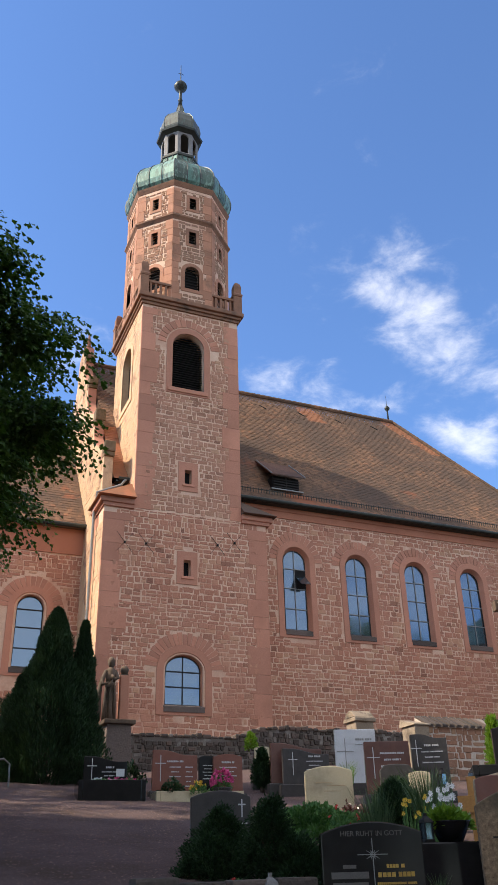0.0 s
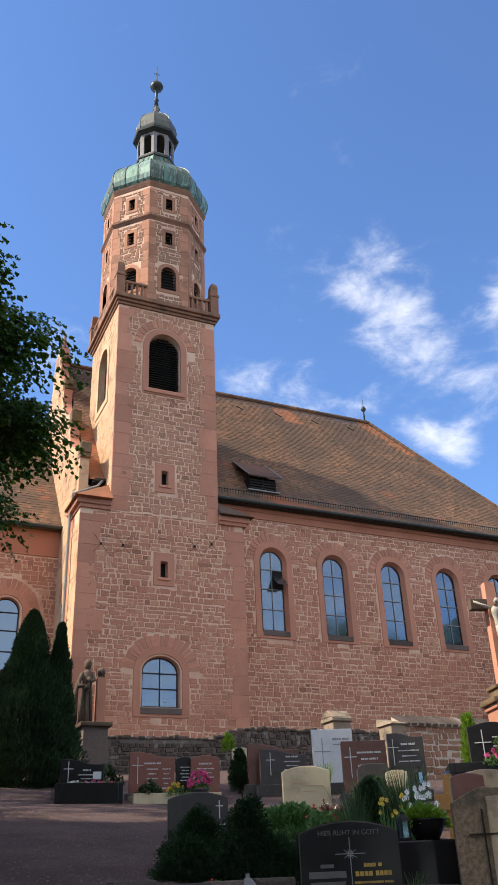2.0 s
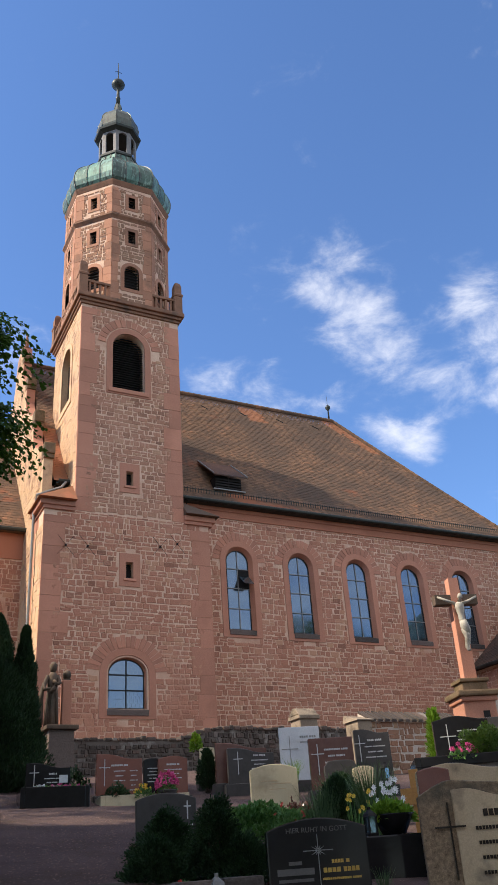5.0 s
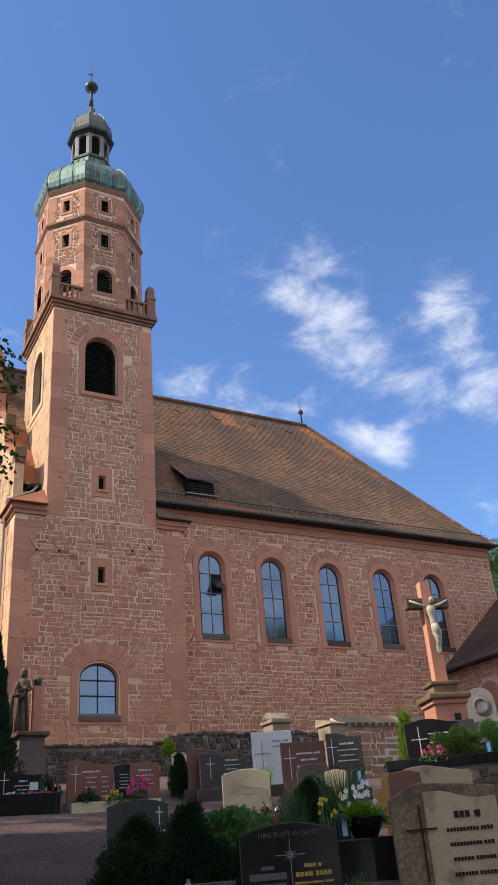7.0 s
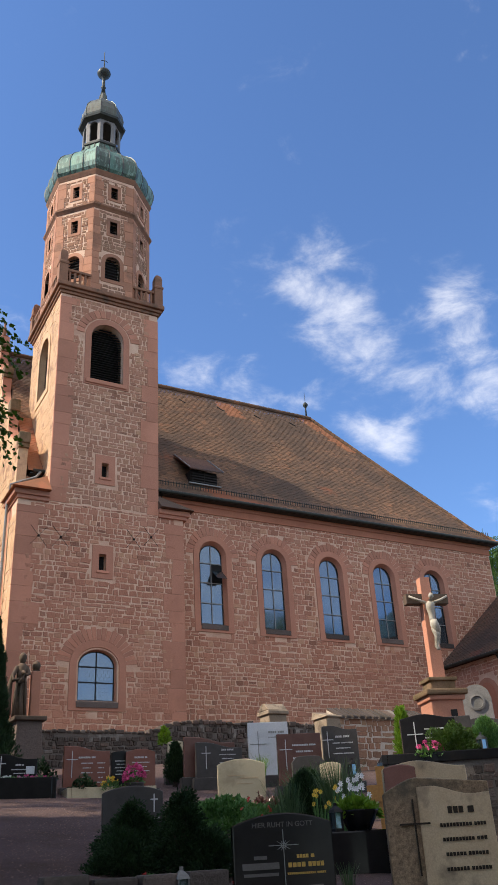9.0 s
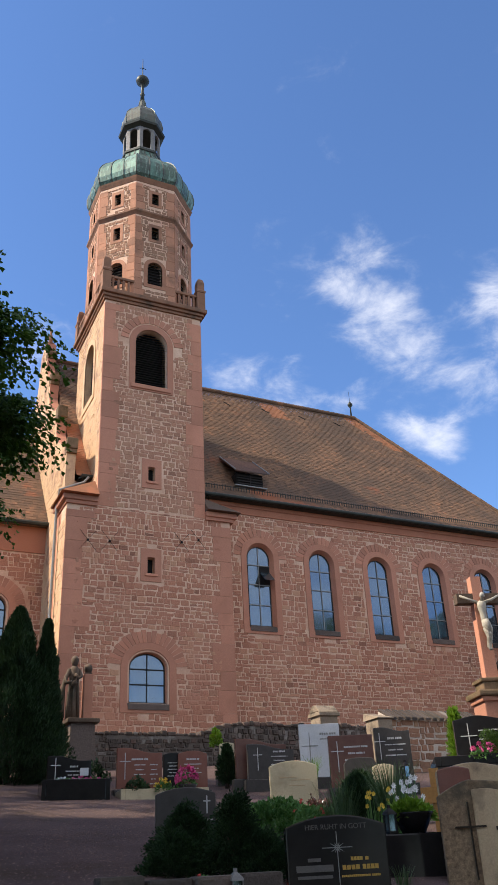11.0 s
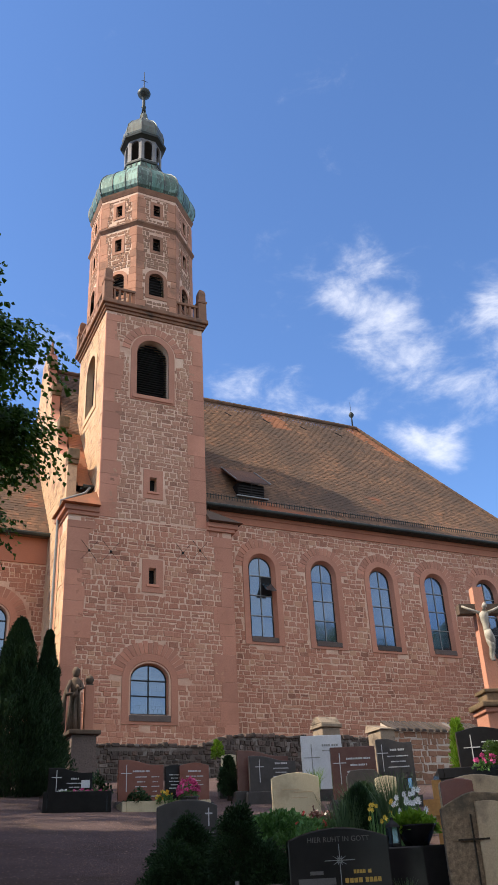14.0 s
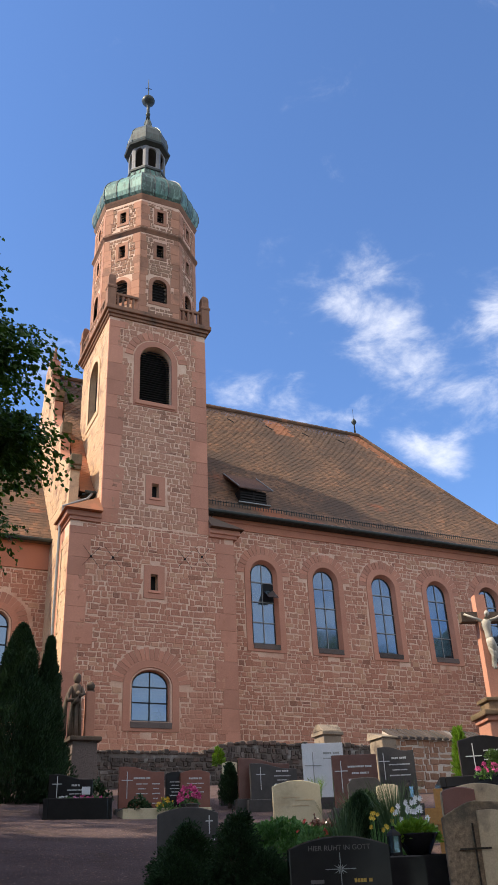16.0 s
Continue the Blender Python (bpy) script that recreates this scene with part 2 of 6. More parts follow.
def part(name, bm, mat, parent=None, label="", smooth=False):
    """One mesh object under a thing or a part."""
    ob = new(name, mesh_of(bm, name, mat, smooth))
    ob.parent = parent
    if label:
        ob["label"] = label
    return ob


def thing(name, label, category, at=(0, 0, 0), turn=0.0, group="", kind=""):
    ob = new(name)
    ob.matrix_basis = pose(*at, 0, 0, turn)
    return tagged(ob, label, category, group, kind)


def box(bm, x0, x1, y0, y1, z0, z1, bevel=0.0):
    r = bmesh.ops.create_cube(bm, size=1.0)
    for v in r["verts"]:
        v.co = Vector((x0 + (v.co.x + 0.5) * (x1 - x0), y0 + (v.co.y + 0.5) * (y1 - y0), z0 + (v.co.z + 0.5) * (z1 - z0)))
    if bevel:
        es = {e for v in r["verts"] for e in v.link_edges}
        bmesh.ops.bevel(bm, geom=list(es), offset=bevel, segments=2, affect="EDGES", profile=0.6)
    return bm


def boxed(*a, bevel=0.0):
    return box(bmesh.new(), *a, bevel=bevel)


def arch(cx, w, z0, top, rise=None, n=14, grow=0.0):
    """Outline of an arched opening, counter-clockwise from the lower left."""
    rise = w / 2 if rise is None else rise
    h, r = w / 2 + grow, rise + grow
    zs = top - rise
    pts = [(cx - h, z0 - grow), (cx + h, z0 - grow)]
    for i in range(n + 1):
        a = math.pi * i / n
        pts.append((cx + h * math.cos(a), zs + r * math.sin(a)))
    return pts


def sheet(bm, outer, holes, place, depth):
    """A plate with holes; place(u, v, w) gives the point, w runs from 0 to depth."""
    edges = []
    for loop in (outer, *holes):
        vs = [bm.verts.new(place(u, v, 0)) for u, v in loop]
        edges += [bm.edges.new((vs[i], vs[(i + 1) % len(vs)])) for i in range(len(vs))]
    made = bmesh.ops.triangle_fill(bm, edges=edges, use_beauty=True)
    faces = [g for g in made["geom"] if isinstance(g, bmesh.types.BMFace)]
    ext = bmesh.ops.extrude_face_region(bm, geom=faces)
    off = Vector(place(0, 0, depth)) - Vector(place(0, 0, 0))
    bmesh.ops.translate(bm, vec=off, verts=[g for g in ext["geom"] if isinstance(g, bmesh.types.BMVert)])
    return bm


def facing_front(y):
    return lambda u, v, w: (u, y + w, v)


def facing_west(x):
    return lambda u, v, w: (x + w, u, v)


def lathe(bm, profile, sides, centre=(0, 0), turn=0.0, closed=False):
    rings = []
    for r, z in profile:
        rings.append([bm.verts.new((centre[0] + r * math.cos(turn + 2 * math.pi * i / sides), centre[1] + r * math.sin(turn + 2 * math.pi * i / sides), z)) for i in range(sides)])
    for a, b in zip(rings, rings[1:]):
        for i in range(sides):
            j = (i + 1) % sides
            bm.faces.new((a[i], a[j], b[j], b[i]))
    bm.faces.new(rings[0][::-1])
    bm.faces.new(rings[-1])
    return bm


def tube(bm, pts, r, sides=8):
    """A bent pipe through the points."""
    rings = []
    pts = [Vector(p) for p in pts]
    for i, p in enumerate(pts):
        d = (pts[min(i + 1, len(pts) - 1)] - pts[max(i - 1, 0)]).normalized()
        s = d.orthogonal().normalized() if abs(d.z) > 0.95 else d.cross(Vector((0, 0, 1))).normalized()
        u = s.cross(d)
        rings.append([bm.verts.new(p + (s * math.cos(2 * math.pi * k / sides) + u * math.sin(2 * math.pi * k / sides)) * (r if not isinstance(r, (list, tuple)) else r[i])) for k in range(sides)])
    for a, b in zip(rings, rings[1:]):
        for k in range(sides):
            bm.faces.new((a[k], a[(k + 1) % sides], b[(k + 1) % sides], b[k]))
    bm.faces.new(rings[0])
    bm.faces.new(rings[-1])
    return bm


rng = random.Random(7)


def stone_shape(seed):
    """A rough unit stone: an uneven outline, chamfered and bulging a little, 18 corners."""
    r = random.Random(seed)
    base = []
    for (x, y) in ((-0.5, -0.5), (0, -0.5), (0.5, -0.5), (0.5, 0.5), (0, 0.5), (-0.5, 0.5)):
        base.append((x + r.uniform(-0.11, 0.07), y + r.uniform(-0.14, 0.1)))
    vs, fs = [], []
    for k, (inset, z) in enumerate(((1.0, -0.3), (1.0, 0.45), (0.86, 1.0))):
        for (x, y) in base:
            vs.append((x * inset, y * inset, z * (1 if k < 2 else r.uniform(0.75, 1.25))))
    for k in (0, 1):
        for i in range(6):
            j = (i + 1) % 6
            fs.append((k * 6 + i, k * 6 + j, k * 6 + 6 + j, k * 6 + 6 + i))
    fs.append((12, 13, 16, 17))
    fs.append((13, 14, 15, 16))
    return vs, fs


STONES = [stone_shape(i) for i in range(16)]


def rubble(u0, u1, v0, v1, free, course=(0.15, 0.28), length=(0.2, 0.5), joint=0.033, seed=1):
    """Uneven courses of stones in a rectangle where free(u, v) holds at the middle and near the corners."""
    r = random.Random(seed)
    out = []
    v = v0
    while v < v1 - 0.08:
        h = min(r.uniform(*course), v1 - v)
        u = u0 - r.uniform(0, 0.2)
        while u < u1:
            w = r.uniform(*length) * (0.62 if r.random() < 0.3 else 1.0)
            a, b = max(u, u0), min(u + w, u1)
            sway = 0.055 * noise.noise((u * 0.55, v * 0.8, seed * 1.7))
            if b - a > 0.12:
                hh, dv = h, 0.0
                if r.random() < 0.16 and h > 0.24:
                    hh = h * 0.52
                    for k in (0, 1):
                        out.append(((a + b) / 2, v + sway + hh / 2 + k * (h - hh), b - a - joint, (hh if k == 0 else h - hh) - joint, r.randrange(16), r.uniform(0.008, 0.02)))
                else:
                    out.append(((a + b) / 2, v + sway + h / 2 + r.uniform(-0.022, 0.022), b - a - joint * r.uniform(0.5, 1.9), h - joint * r.uniform(0.5, 1.8), r.randrange(16), r.uniform(0.008, 0.022)))
            u += w
        v += h
    keep = []
    while out:
        s = out.pop()
        u, v, w, h = s[:4]
        if all(free(u + du * w * 0.45, v + dv * h * 0.42) for du, dv in ((0, 0), (-1, -1), (1, -1), (1, 1), (-1, 1))):
            keep.append(s)
        elif w > 0.16:
            out += [(u + k * w / 4, v, w / 2 - joint * 0.3, h, s[4], s[5]) for k in (-1, 1)]
    return keep


def lay_joined(name, stones, place, mat, parent, label=""):
    vs, fs = [], []
    for u, v, w, h, k, d in stones:
        n = len(vs)
        for x, y, z in STONES[k][0]:
            vs.append(place(u + x * w, v + y * h, -z * d))
        fs += [tuple(n + i for i in f) for f in STONES[k][1]]
    me = bpy.data.meshes.new(name)
    me.from_pydata(vs, [], fs)
    me.materials.append(mat)
    ob = new(name, me)
    ob.parent = parent
    return tagged(ob, label, kind="stuff")


def lay_single(name, stones, matrix, mat, parent):
    """Each stone an object of its own on one of sixteen meshes. matrix: from (u, v, out) to the place."""
    pool = []
    for vs, fs in STONES:
        me = bpy.data.meshes.new(name)
        me.from_pydata(vs, [], fs)
        me.materials.append(mat)
        pool.append(me)
    for u, v, w, h, k, d in stones:
        ob = new(name, pool[k])
        ob.matrix_basis = matrix @ Matrix.Translation((u, v, 0)) @ Matrix.Diagonal((w, h, d, 1))
        ob.parent = parent


FRONT = Matrix(((1, 0, 0, 0), (0, 0, -1, 0), (0, 1, 0, 0), (0, 0, 0, 1)))
WEST = Matrix(((0, 0, -1, 0), (1, 0, 0, 0), (0, 1, 0, 0), (0, 0, 0, 1)))


def inside(poly, u, v):
    hit = False
    for (x1, y1), (x2, y2) in zip(poly, poly[1:] + poly[:1]):
        if (y1 > v) != (y2 > v) and u < (x2 - x1) * (v - y1) / (y2 - y1) + x1:
            hit = not hit
    return hit


def tiled(name, corner, along, up, mat, parent, keep=None, tile=(0.19, 0.17), label="", wave=0.0, seed=3, kick=0.0):
    """A roof slope of single overlapping tiles. along and up: the edge and the slope as full vectors."""
    r = random.Random(seed)
    corner, along, up = Vector(corner), Vector(along), Vector(up)
    ua, uu = along.normalized(), up.normalized()
    nrm = ua.cross(uu).normalized()
    if nrm.z < 0:
        nrm = -nrm
    nu, nv = int(along.length / tile[0]), int(up.length / tile[1])
    vs, fs = [], []
    for j in range(nv + 1):
        for i in range(-1, nu + 1):
            a = (i + (0.5 if j % 2 else 0)) * tile[0]
            b = a + tile[0] * 0.96
            a, b = max(a, 0), min(b, along.length)
            if b - a < 0.03:
                continue
            s, e = j * tile[1], min(j * tile[1] + tile[1] * 1.15, up.length)
            if e - s < 0.03 or (keep and not keep((a + b) / 2, s)):
                continue
            lift = 0.013 + r.uniform(-0.005, 0.01)
            sag = r.uniform(-0.014, 0.014)
            n = len(vs)
            wv = nrm * (wave * math.sin(a * 0.5 + 1.0) * math.sin(j * 0.15)) if wave else Vector()
            kk = s / up.length
            p = corner + wv - Vector((0, 0, kick * min(1.0, kk / 0.12) * (1 - kk) ** 0.4))
            q0, q1 = p + ua * a + uu * (s + sag), p + ua * b + uu * (s + sag)
            t0, t1 = p + ua * a + uu * e, p + ua * b + uu * e
            vs += [q0, q1, q0 + nrm * lift, q1 + nrm * lift, t0 + nrm * 0.006, t1 + nrm * 0.006]
            fs += [(n, n + 1, n + 3, n + 2), (n + 2, n + 3, n + 5, n + 4)]
    me = bpy.data.meshes.new(name)
    me.from_pydata(vs, [], fs)
    me.materials.append(mat)
    ob = new(name, me)
    ob.parent = parent
    return tagged(ob, label, kind="stuff")

# ---- ground ----
def ground_z(x, y):
    up = 0.165 * max(-40.0, y)
    z = up if y < 27.4 else 0.165 * 27.4 + min(1.0, (y - 27.4) / 1.2) * 1.05
    z += 0.05 * max(0.0, min(20.0, x - 7.0)) * max(0.0, min(1.0, (y - 9.0) / 6.0)) * (1.0 if y < 27.4 else max(0.0, 1 - (y - 27.4) / 1.2))
    return z + 0.05 * noise.noise((x * 0.35, y * 0.35, 0.0))


# Gravel colour lowered to carry part of the tree shade on it
M_GROUND = surface("gravel path darkened for shade", (0.075, 0.05, 0.047), (0.15, 0.098, 0.09), 0.9, 30.0, 0.95, 1.0, 0.05, (0.085, 0.055, 0.042), 0.8)
M_GREYPEBBLE = stone_material("gravel stones", [(0.0, (0.121, 0.078, 0.072)), (0.5, (0.230, 0.150, 0.130)), (1.0, (0.405, 0.286, 0.247))], (0.189, 0.124, 0.111), (0.108, 0.065, 0.058), (0.297, 0.195, 0.169))
M_LITTER = stone_material("dry leaves", [(0.0, (0.05, 0.034, 0.02)), (0.5, (0.11, 0.07, 0.035)), (1.0, (0.18, 0.12, 0.06))], (0.08, 0.055, 0.035), (0.04, 0.03, 0.02), (0.16, 0.1, 0.06))
bm = bmesh.new()
xs = [-400, -120, -50] + [-30 + i * 1.0 for i in range(86)] + [80, 150, 400]
ys = [-300, -100, -40] + [-20 + i * 0.6 for i in range(100)] + [60, 120, 400]
grid = [[bm.verts.new((x, y, ground_z(x, y))) for x in xs] for y in ys]
for a, b in zip(grid, grid[1:]):
    for i in range(len(xs) - 1):
        bm.faces.new((a[i], a[i + 1], b[i + 1], b[i]))
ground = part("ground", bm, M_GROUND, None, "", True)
tagged(ground, "sloping reddish gravel path through the graveyard", "ground", kind="structure")

# loose gravel and dry leaves on the path, past counting
rg = random.Random(77)
for nm, lab, count, mats, flat in (("gravel", "loose reddish gravel on the path", 18000, M_GREYPEBBLE, 0.6), ("leaf_litter", "dry fallen leaves on the path", 2600, M_LITTER, 0.12)):
    vs, fs = [], []
    for _ in range(count):
        x, y = rg.uniform(-1.0, 6.0), 5.0 + 17.0 * rg.random() ** 1.2
        s = rg.uniform(0.005, 0.016) * (1.5 if flat < 0.3 else 1.0)
        c = Vector((x, y, ground_z(x, y) + s * 0.15))
        a = rg.uniform(0, 6.28)
        n = len(vs)
        for k in range(4):
            vs.append(c + Vector((math.cos(a + k * 1.571) * s * rg.uniform(0.7, 1.3), math.sin(a + k * 1.571) * s * rg.uniform(0.7, 1.3), 0)))
        vs.append(c + Vector((0, 0, s * flat)))
        fs += [(n + k, n + (k + 1) % 4, n + 4) for k in range(4)]
    me = bpy.data.meshes.new(nm)
    me.from_pydata(vs, [], fs)
    me.materials.append(mats)
    tagged(new(nm, me), lab, nm.replace("_", " "), kind="stuff")

# ---- the church ----
NAVE_Y, EAVE_Y, EAVE_Z = 33.47, 33.02, 17.38
RIDGE_Y, RIDGE_Z, NAVE_X0, NAVE_X1 = 40.3, 27.8, 7.2, 34.65
BACK_Y = 2 * RIDGE_Y - NAVE_Y
GROUND_CH = 5.6

church = thing("church", "red sandstone village church with a tall bell tower", "church")

WINDOW_X = [16.73, 20.07, 23.42, 26.77, 30.13]
nave_holes = [arch(x, 1.42, 11.25, 15.38) for x in WINDOW_X]
bm = bmesh.new()
sheet(bm, [(NAVE_X0, GROUND_CH - 1.5), (NAVE_X1, GROUND_CH - 1.5), (NAVE_X1, 17.3), (NAVE_X0, 17.3)], nave_holes, facing_front(NAVE_Y), 0.8)
nave_wall = part("wall", bm, M_MORTAR, church, "nave wall of coursed red sandstone rubble")
part("wall", boxed(NAVE_X1 - 0.8, NAVE_X1, NAVE_Y + 0.8, BACK_Y, GROUND_CH - 1.5, 17.3), M_MORTAR, church, "end wall of the nave")
part("wall", boxed(NAVE_X0 + 0.6, NAVE_X1, BACK_Y, BACK_Y + 0.8, GROUND_CH - 1.5, 17.3), M_MORTAR, church, "rear wall of the nave")
part("floor", boxed(NAVE_X0 + 0.6, NAVE_X1 - 0.8, NAVE_Y + 0.8, BACK_Y, GROUND_CH - 0.2, GROUND_CH), M_VOID, church)

# plaster band and moulding under the eaves
part("cornice", boxed(14.56, NAVE_X1 + 0.02, NAVE_Y - 0.06, NAVE_Y, 16.72, 17.25), M_PLASTER, church, "smooth orange band under the eaves")
part("cornice", boxed(14.0, NAVE_X1 + 0.12, NAVE_Y - 0.1, NAVE_Y - 0.062, 17.06, 17.3, bevel=0.03), M_PLASTER, church)


def church_window(cx, w, z0, top, y, bars, vent=None, rise=None, lattice=False, plain=False):
    """Stone surround, sloping sill, glass, mullion and transoms of one arched window."""
    h = w / 2
    bm = sheet(bmesh.new(), arch(cx, w, z0, top, rise, grow=0.42), [arch(cx, w, z0, top, rise, grow=0.135)], facing_front(y - 0.045), 0.05)
    win = part("window", bm, M_DRESS, church, "arched window with a dressed sandstone surround")
    # splayed reveal
    outer, inner = arch(cx, w, z0, top, rise, 18, 0.135), arch(cx, w, z0, top, rise, 18, 0.0)
    bm = bmesh.new()
    a = [bm.verts.new((u, y - 0.045, v)) for u, v in outer]
    b = [bm.verts.new((u, y + 0.26, v)) for u, v in inner]
    c = [bm.verts.new((u, y + 0.55, v)) for u, v in inner]
    for p, q in ((a, b), (b, c)):
        for i in range(len(p)):
            j = (i + 1) % len(p)
            bm.faces.new((p[i], p[j], q[j], q[i]))
    part("reveal", bm, M_DRESS, win)
    bm = bmesh.new()
    box(bm, cx - h - 0.1, cx + h + 0.1, y - 0.08, y + 0.3, z0 - 0.3, z0 + 0.05)
    for v in bm.verts:
        if v.co.z > z0 and v.co.y < y + 0.1:
            v.co.z -= 0.14
    part("window_sill", bm, M_DARKSTONE, win, "dark weathered sill")
    zs = [z0] + bars + [top]
    bm = sheet(bmesh.new(), arch(cx, w - 0.01, z0, top - 0.005, rise), [], facing_front(y + 0.24), 0.02)
    part("pane", bm, M_GLASS, win, "old leaded glass reflecting the sky")
    if not plain:
        mull = boxed(cx - 0.018, cx + 0.018, y + 0.2, y + 0.235, z0, top - 0.01)
        part("mullion", mull, M_LEADBAR if not lattice else M_IRON, win)
    for z in bars:
        k = 0.0
        spring = top - (rise or h)
        if z > spring:
            k = h - h * math.sqrt(max(0.0, 1 - ((z - spring) / (rise or h)) ** 2))
        part("transom", boxed(cx - h + k, cx + h - k, y + 0.195, y + 0.232, z - 0.02, z + 0.02), M_IRON if lattice or plain else M_LEADBAR, win)
    bm = bmesh.new()
    inner = arch(cx, w, z0, top, rise, 18, -0.02)
    a = 0.095
    rows, cols = (0 if plain else int((top - z0) / (a * 1.5)) + 1), int(w / (a * 1.732)) + 2
    for i in range(rows):
        for j in range(-1, cols):
            c = Vector((cx - h + j * a * 1.732 + (a * 0.866 if i % 2 else 0), z0 + i * a * 1.5))
            hexa = [c + Vector((math.sin(k * math.pi / 3), math.cos(k * math.pi / 3))) * a for k in range(4)]
            for p, q in zip(hexa, hexa[1:]):
                if inside(inner, p.x, p.y) and inside(inner, q.x, q.y):
                    tube(bm, [(p.x, y + 0.237, p.y), (q.x, y + 0.237, q.y)], 0.005 if lattice else 0.003, 3)
    if not plain:
        part("leading", bm, M_LEAD, win, "hexagonal lead cames")
    # dark iron edge of the glazing
    bm = sheet(bmesh.new(), arch(cx, w, z0, top, rise), [arch(cx, w, z0, top, rise, grow=-0.03)], facing_front(y + 0.205), 0.03)
    part("window_frame", bm, M_IRON, win)
    if vent:
        u0, u1, v0, v1 = vent
        # black plate over the glass paints the dark of the open vent
        dark = boxed(u0, u1, y + 0.18, y + 0.215, v0, v1)
        part("vent_opening", dark, M_VOID, win, "open vent, a black plate for its dark inside")
        flap = boxed(u0 + 0.02, u1 + 0.02, 0, 0.03, 0, v1 - v0 - 0.12)
        for v in flap.verts:
            d = v.co.z
            v.co = Vector((v.co.x, y + 0.17 - (v1 - v0 - 0.12 - d) * 0.75 + v.co.y, v0 + 0.05 + d * 0.72))
        part("vent_flap", flap, M_GLASS, win, "tilted vent pane")
    return win


for i, x in enumerate(WINDOW_X):
    church_window(x, 1.15, 11.4, 15.22, NAVE_Y, [12.38, 13.35, 14.3], (x + 0.03, x + 0.54, 13.4, 14.25) if i == 0 else None)

# voussoirs over the windows
def voussoirs(parent, cx, w, top, rise, y, deep=0.42, n=17, span=(0.0, 1.0), grow=0.43):
    h, spring = w / 2 + grow, top - rise
    for i in range(n):
        a0, a1 = (math.pi * (span[0] + (span[1] - span[0]) * (i + k) / n) for k in (0.06, 0.94))
        d = deep * rng.uniform(0.86, 1.1)
        r0, r1 = rise + grow, rise + grow + d
        bm = bmesh.new()
        ring = [(cx + h * math.cos(a0), spring + r0 * math.sin(a0)), (cx + (h + d) * math.cos(a0), spring + r1 * math.sin(a0)), (cx + (h + d) * math.cos(a1), spring + r1 * math.sin(a1)), (cx + h * math.cos(a1), spring + r0 * math.sin(a1))]
        lo = [bm.verts.new((u, y + 0.02, v)) for u, v in ring]
        hi = [bm.verts.new((u, y - rng.uniform(0.018, 0.034), v)) for u, v in ring]
        bm.faces.new(hi)
        for k in range(4):
            bm.faces.new((lo[k], lo[(k + 1) % 4], hi[(k + 1) % 4], hi[k]))
        part("voussoir", bm, M_DRESS, parent)


for x in WINDOW_X:
    voussoirs(nave_wall, x, 1.15, 15.22, 0.575, NAVE_Y, 0.4, 17)

# roof of the nave, hipped at the far end
roof = part("roof", boxed(NAVE_X0 + 0.6, NAVE_X0 + 0.7, RIDGE_Y - 0.1, RIDGE_Y + 0.1, 27.5, 27.72), M_TILE, church, "steep roof of weathered brown and orange clay tiles")
slope_up = Vector((0, RIDGE_Y - EAVE_Y, RIDGE_Z - EAVE_Z))
half = RIDGE_Y - EAVE_Y
EAVE_X1 = 35.05
hip_len = half


def front_keep(a, s):
    run = s / slope_up.length * half
    return NAVE_X0 + 0.5 + a < EAVE_X1 - run


def relaid(a, s):
    """Patches of newer orange tiles below the ridge and along the hip."""
    x, k = NAVE_X0 + 0.5 + a, s / slope_up.length
    hip = EAVE_X1 - k * half
    rag = 0.35 * noise.noise((x * 1.7, k * 22.0, 3.0))
    if x < 8.4:
        return k < 0.42
    if k > 0.87 and abs(x - 15.8 - (0.97 - k) * 3.0) < 0.5 + rag:
        return True
    if 0.84 < k < 0.975 and abs(x - 21.1 - (0.97 - k) * 4.0) < 0.6 + rag:
        return True
    if k > 0.7 and 0.25 < hip - x < 1.1 + rag * 1.5:
        return True
    return 0.5 < k < 0.9 and 13.2 < x < 14.0 + rag * 2 + (0.9 - k)


tiled("tile_field", (NAVE_X0 + 0.5, EAVE_Y, EAVE_Z), (EAVE_X1 - NAVE_X0 - 0.5, 0, 0), slope_up, M_TILE, roof, lambda a, s: front_keep(a, s) and not relaid(a, s), kick=0.26)
tiled("tile_field", (NAVE_X0 + 0.5, EAVE_Y, EAVE_Z), (EAVE_X1 - NAVE_X0 - 0.5, 0, 0), slope_up, M_TILE_NEW, roof, lambda a, s: front_keep(a, s) and relaid(a, s), kick=0.26)
bm = bmesh.new()
f = [bm.verts.new(p) for p in ((NAVE_X0 + 0.5, EAVE_Y + 0.5, EAVE_Z + 0.25), (EAVE_X1 - 0.5, EAVE_Y + 0.5, EAVE_Z + 0.25), (EAVE_X1 - half, RIDGE_Y, RIDGE_Z - 0.42), (NAVE_X0 + 0.5, RIDGE_Y, RIDGE_Z - 0.42), (EAVE_X1 - 0.5, 2 * RIDGE_Y - EAVE_Y - 0.5, EAVE_Z + 0.25), (NAVE_X0 + 0.5, 2 * RIDGE_Y - EAVE_Y - 0.5, EAVE_Z + 0.25))]
bm.faces.new((f[0], f[1], f[2], f[3]))
bm.faces.new((f[1], f[4], f[2]))
bm.faces.new((f[2], f[4], f[5], f[3]))
bm.faces.new((f[0], f[3], f[5]))
bm.faces.new((f[0], f[5], f[4], f[1]))
part("roof_deck", bm, M_TILE, roof)
side_up = Vector((-half, 0, RIDGE_Z - EAVE_Z))
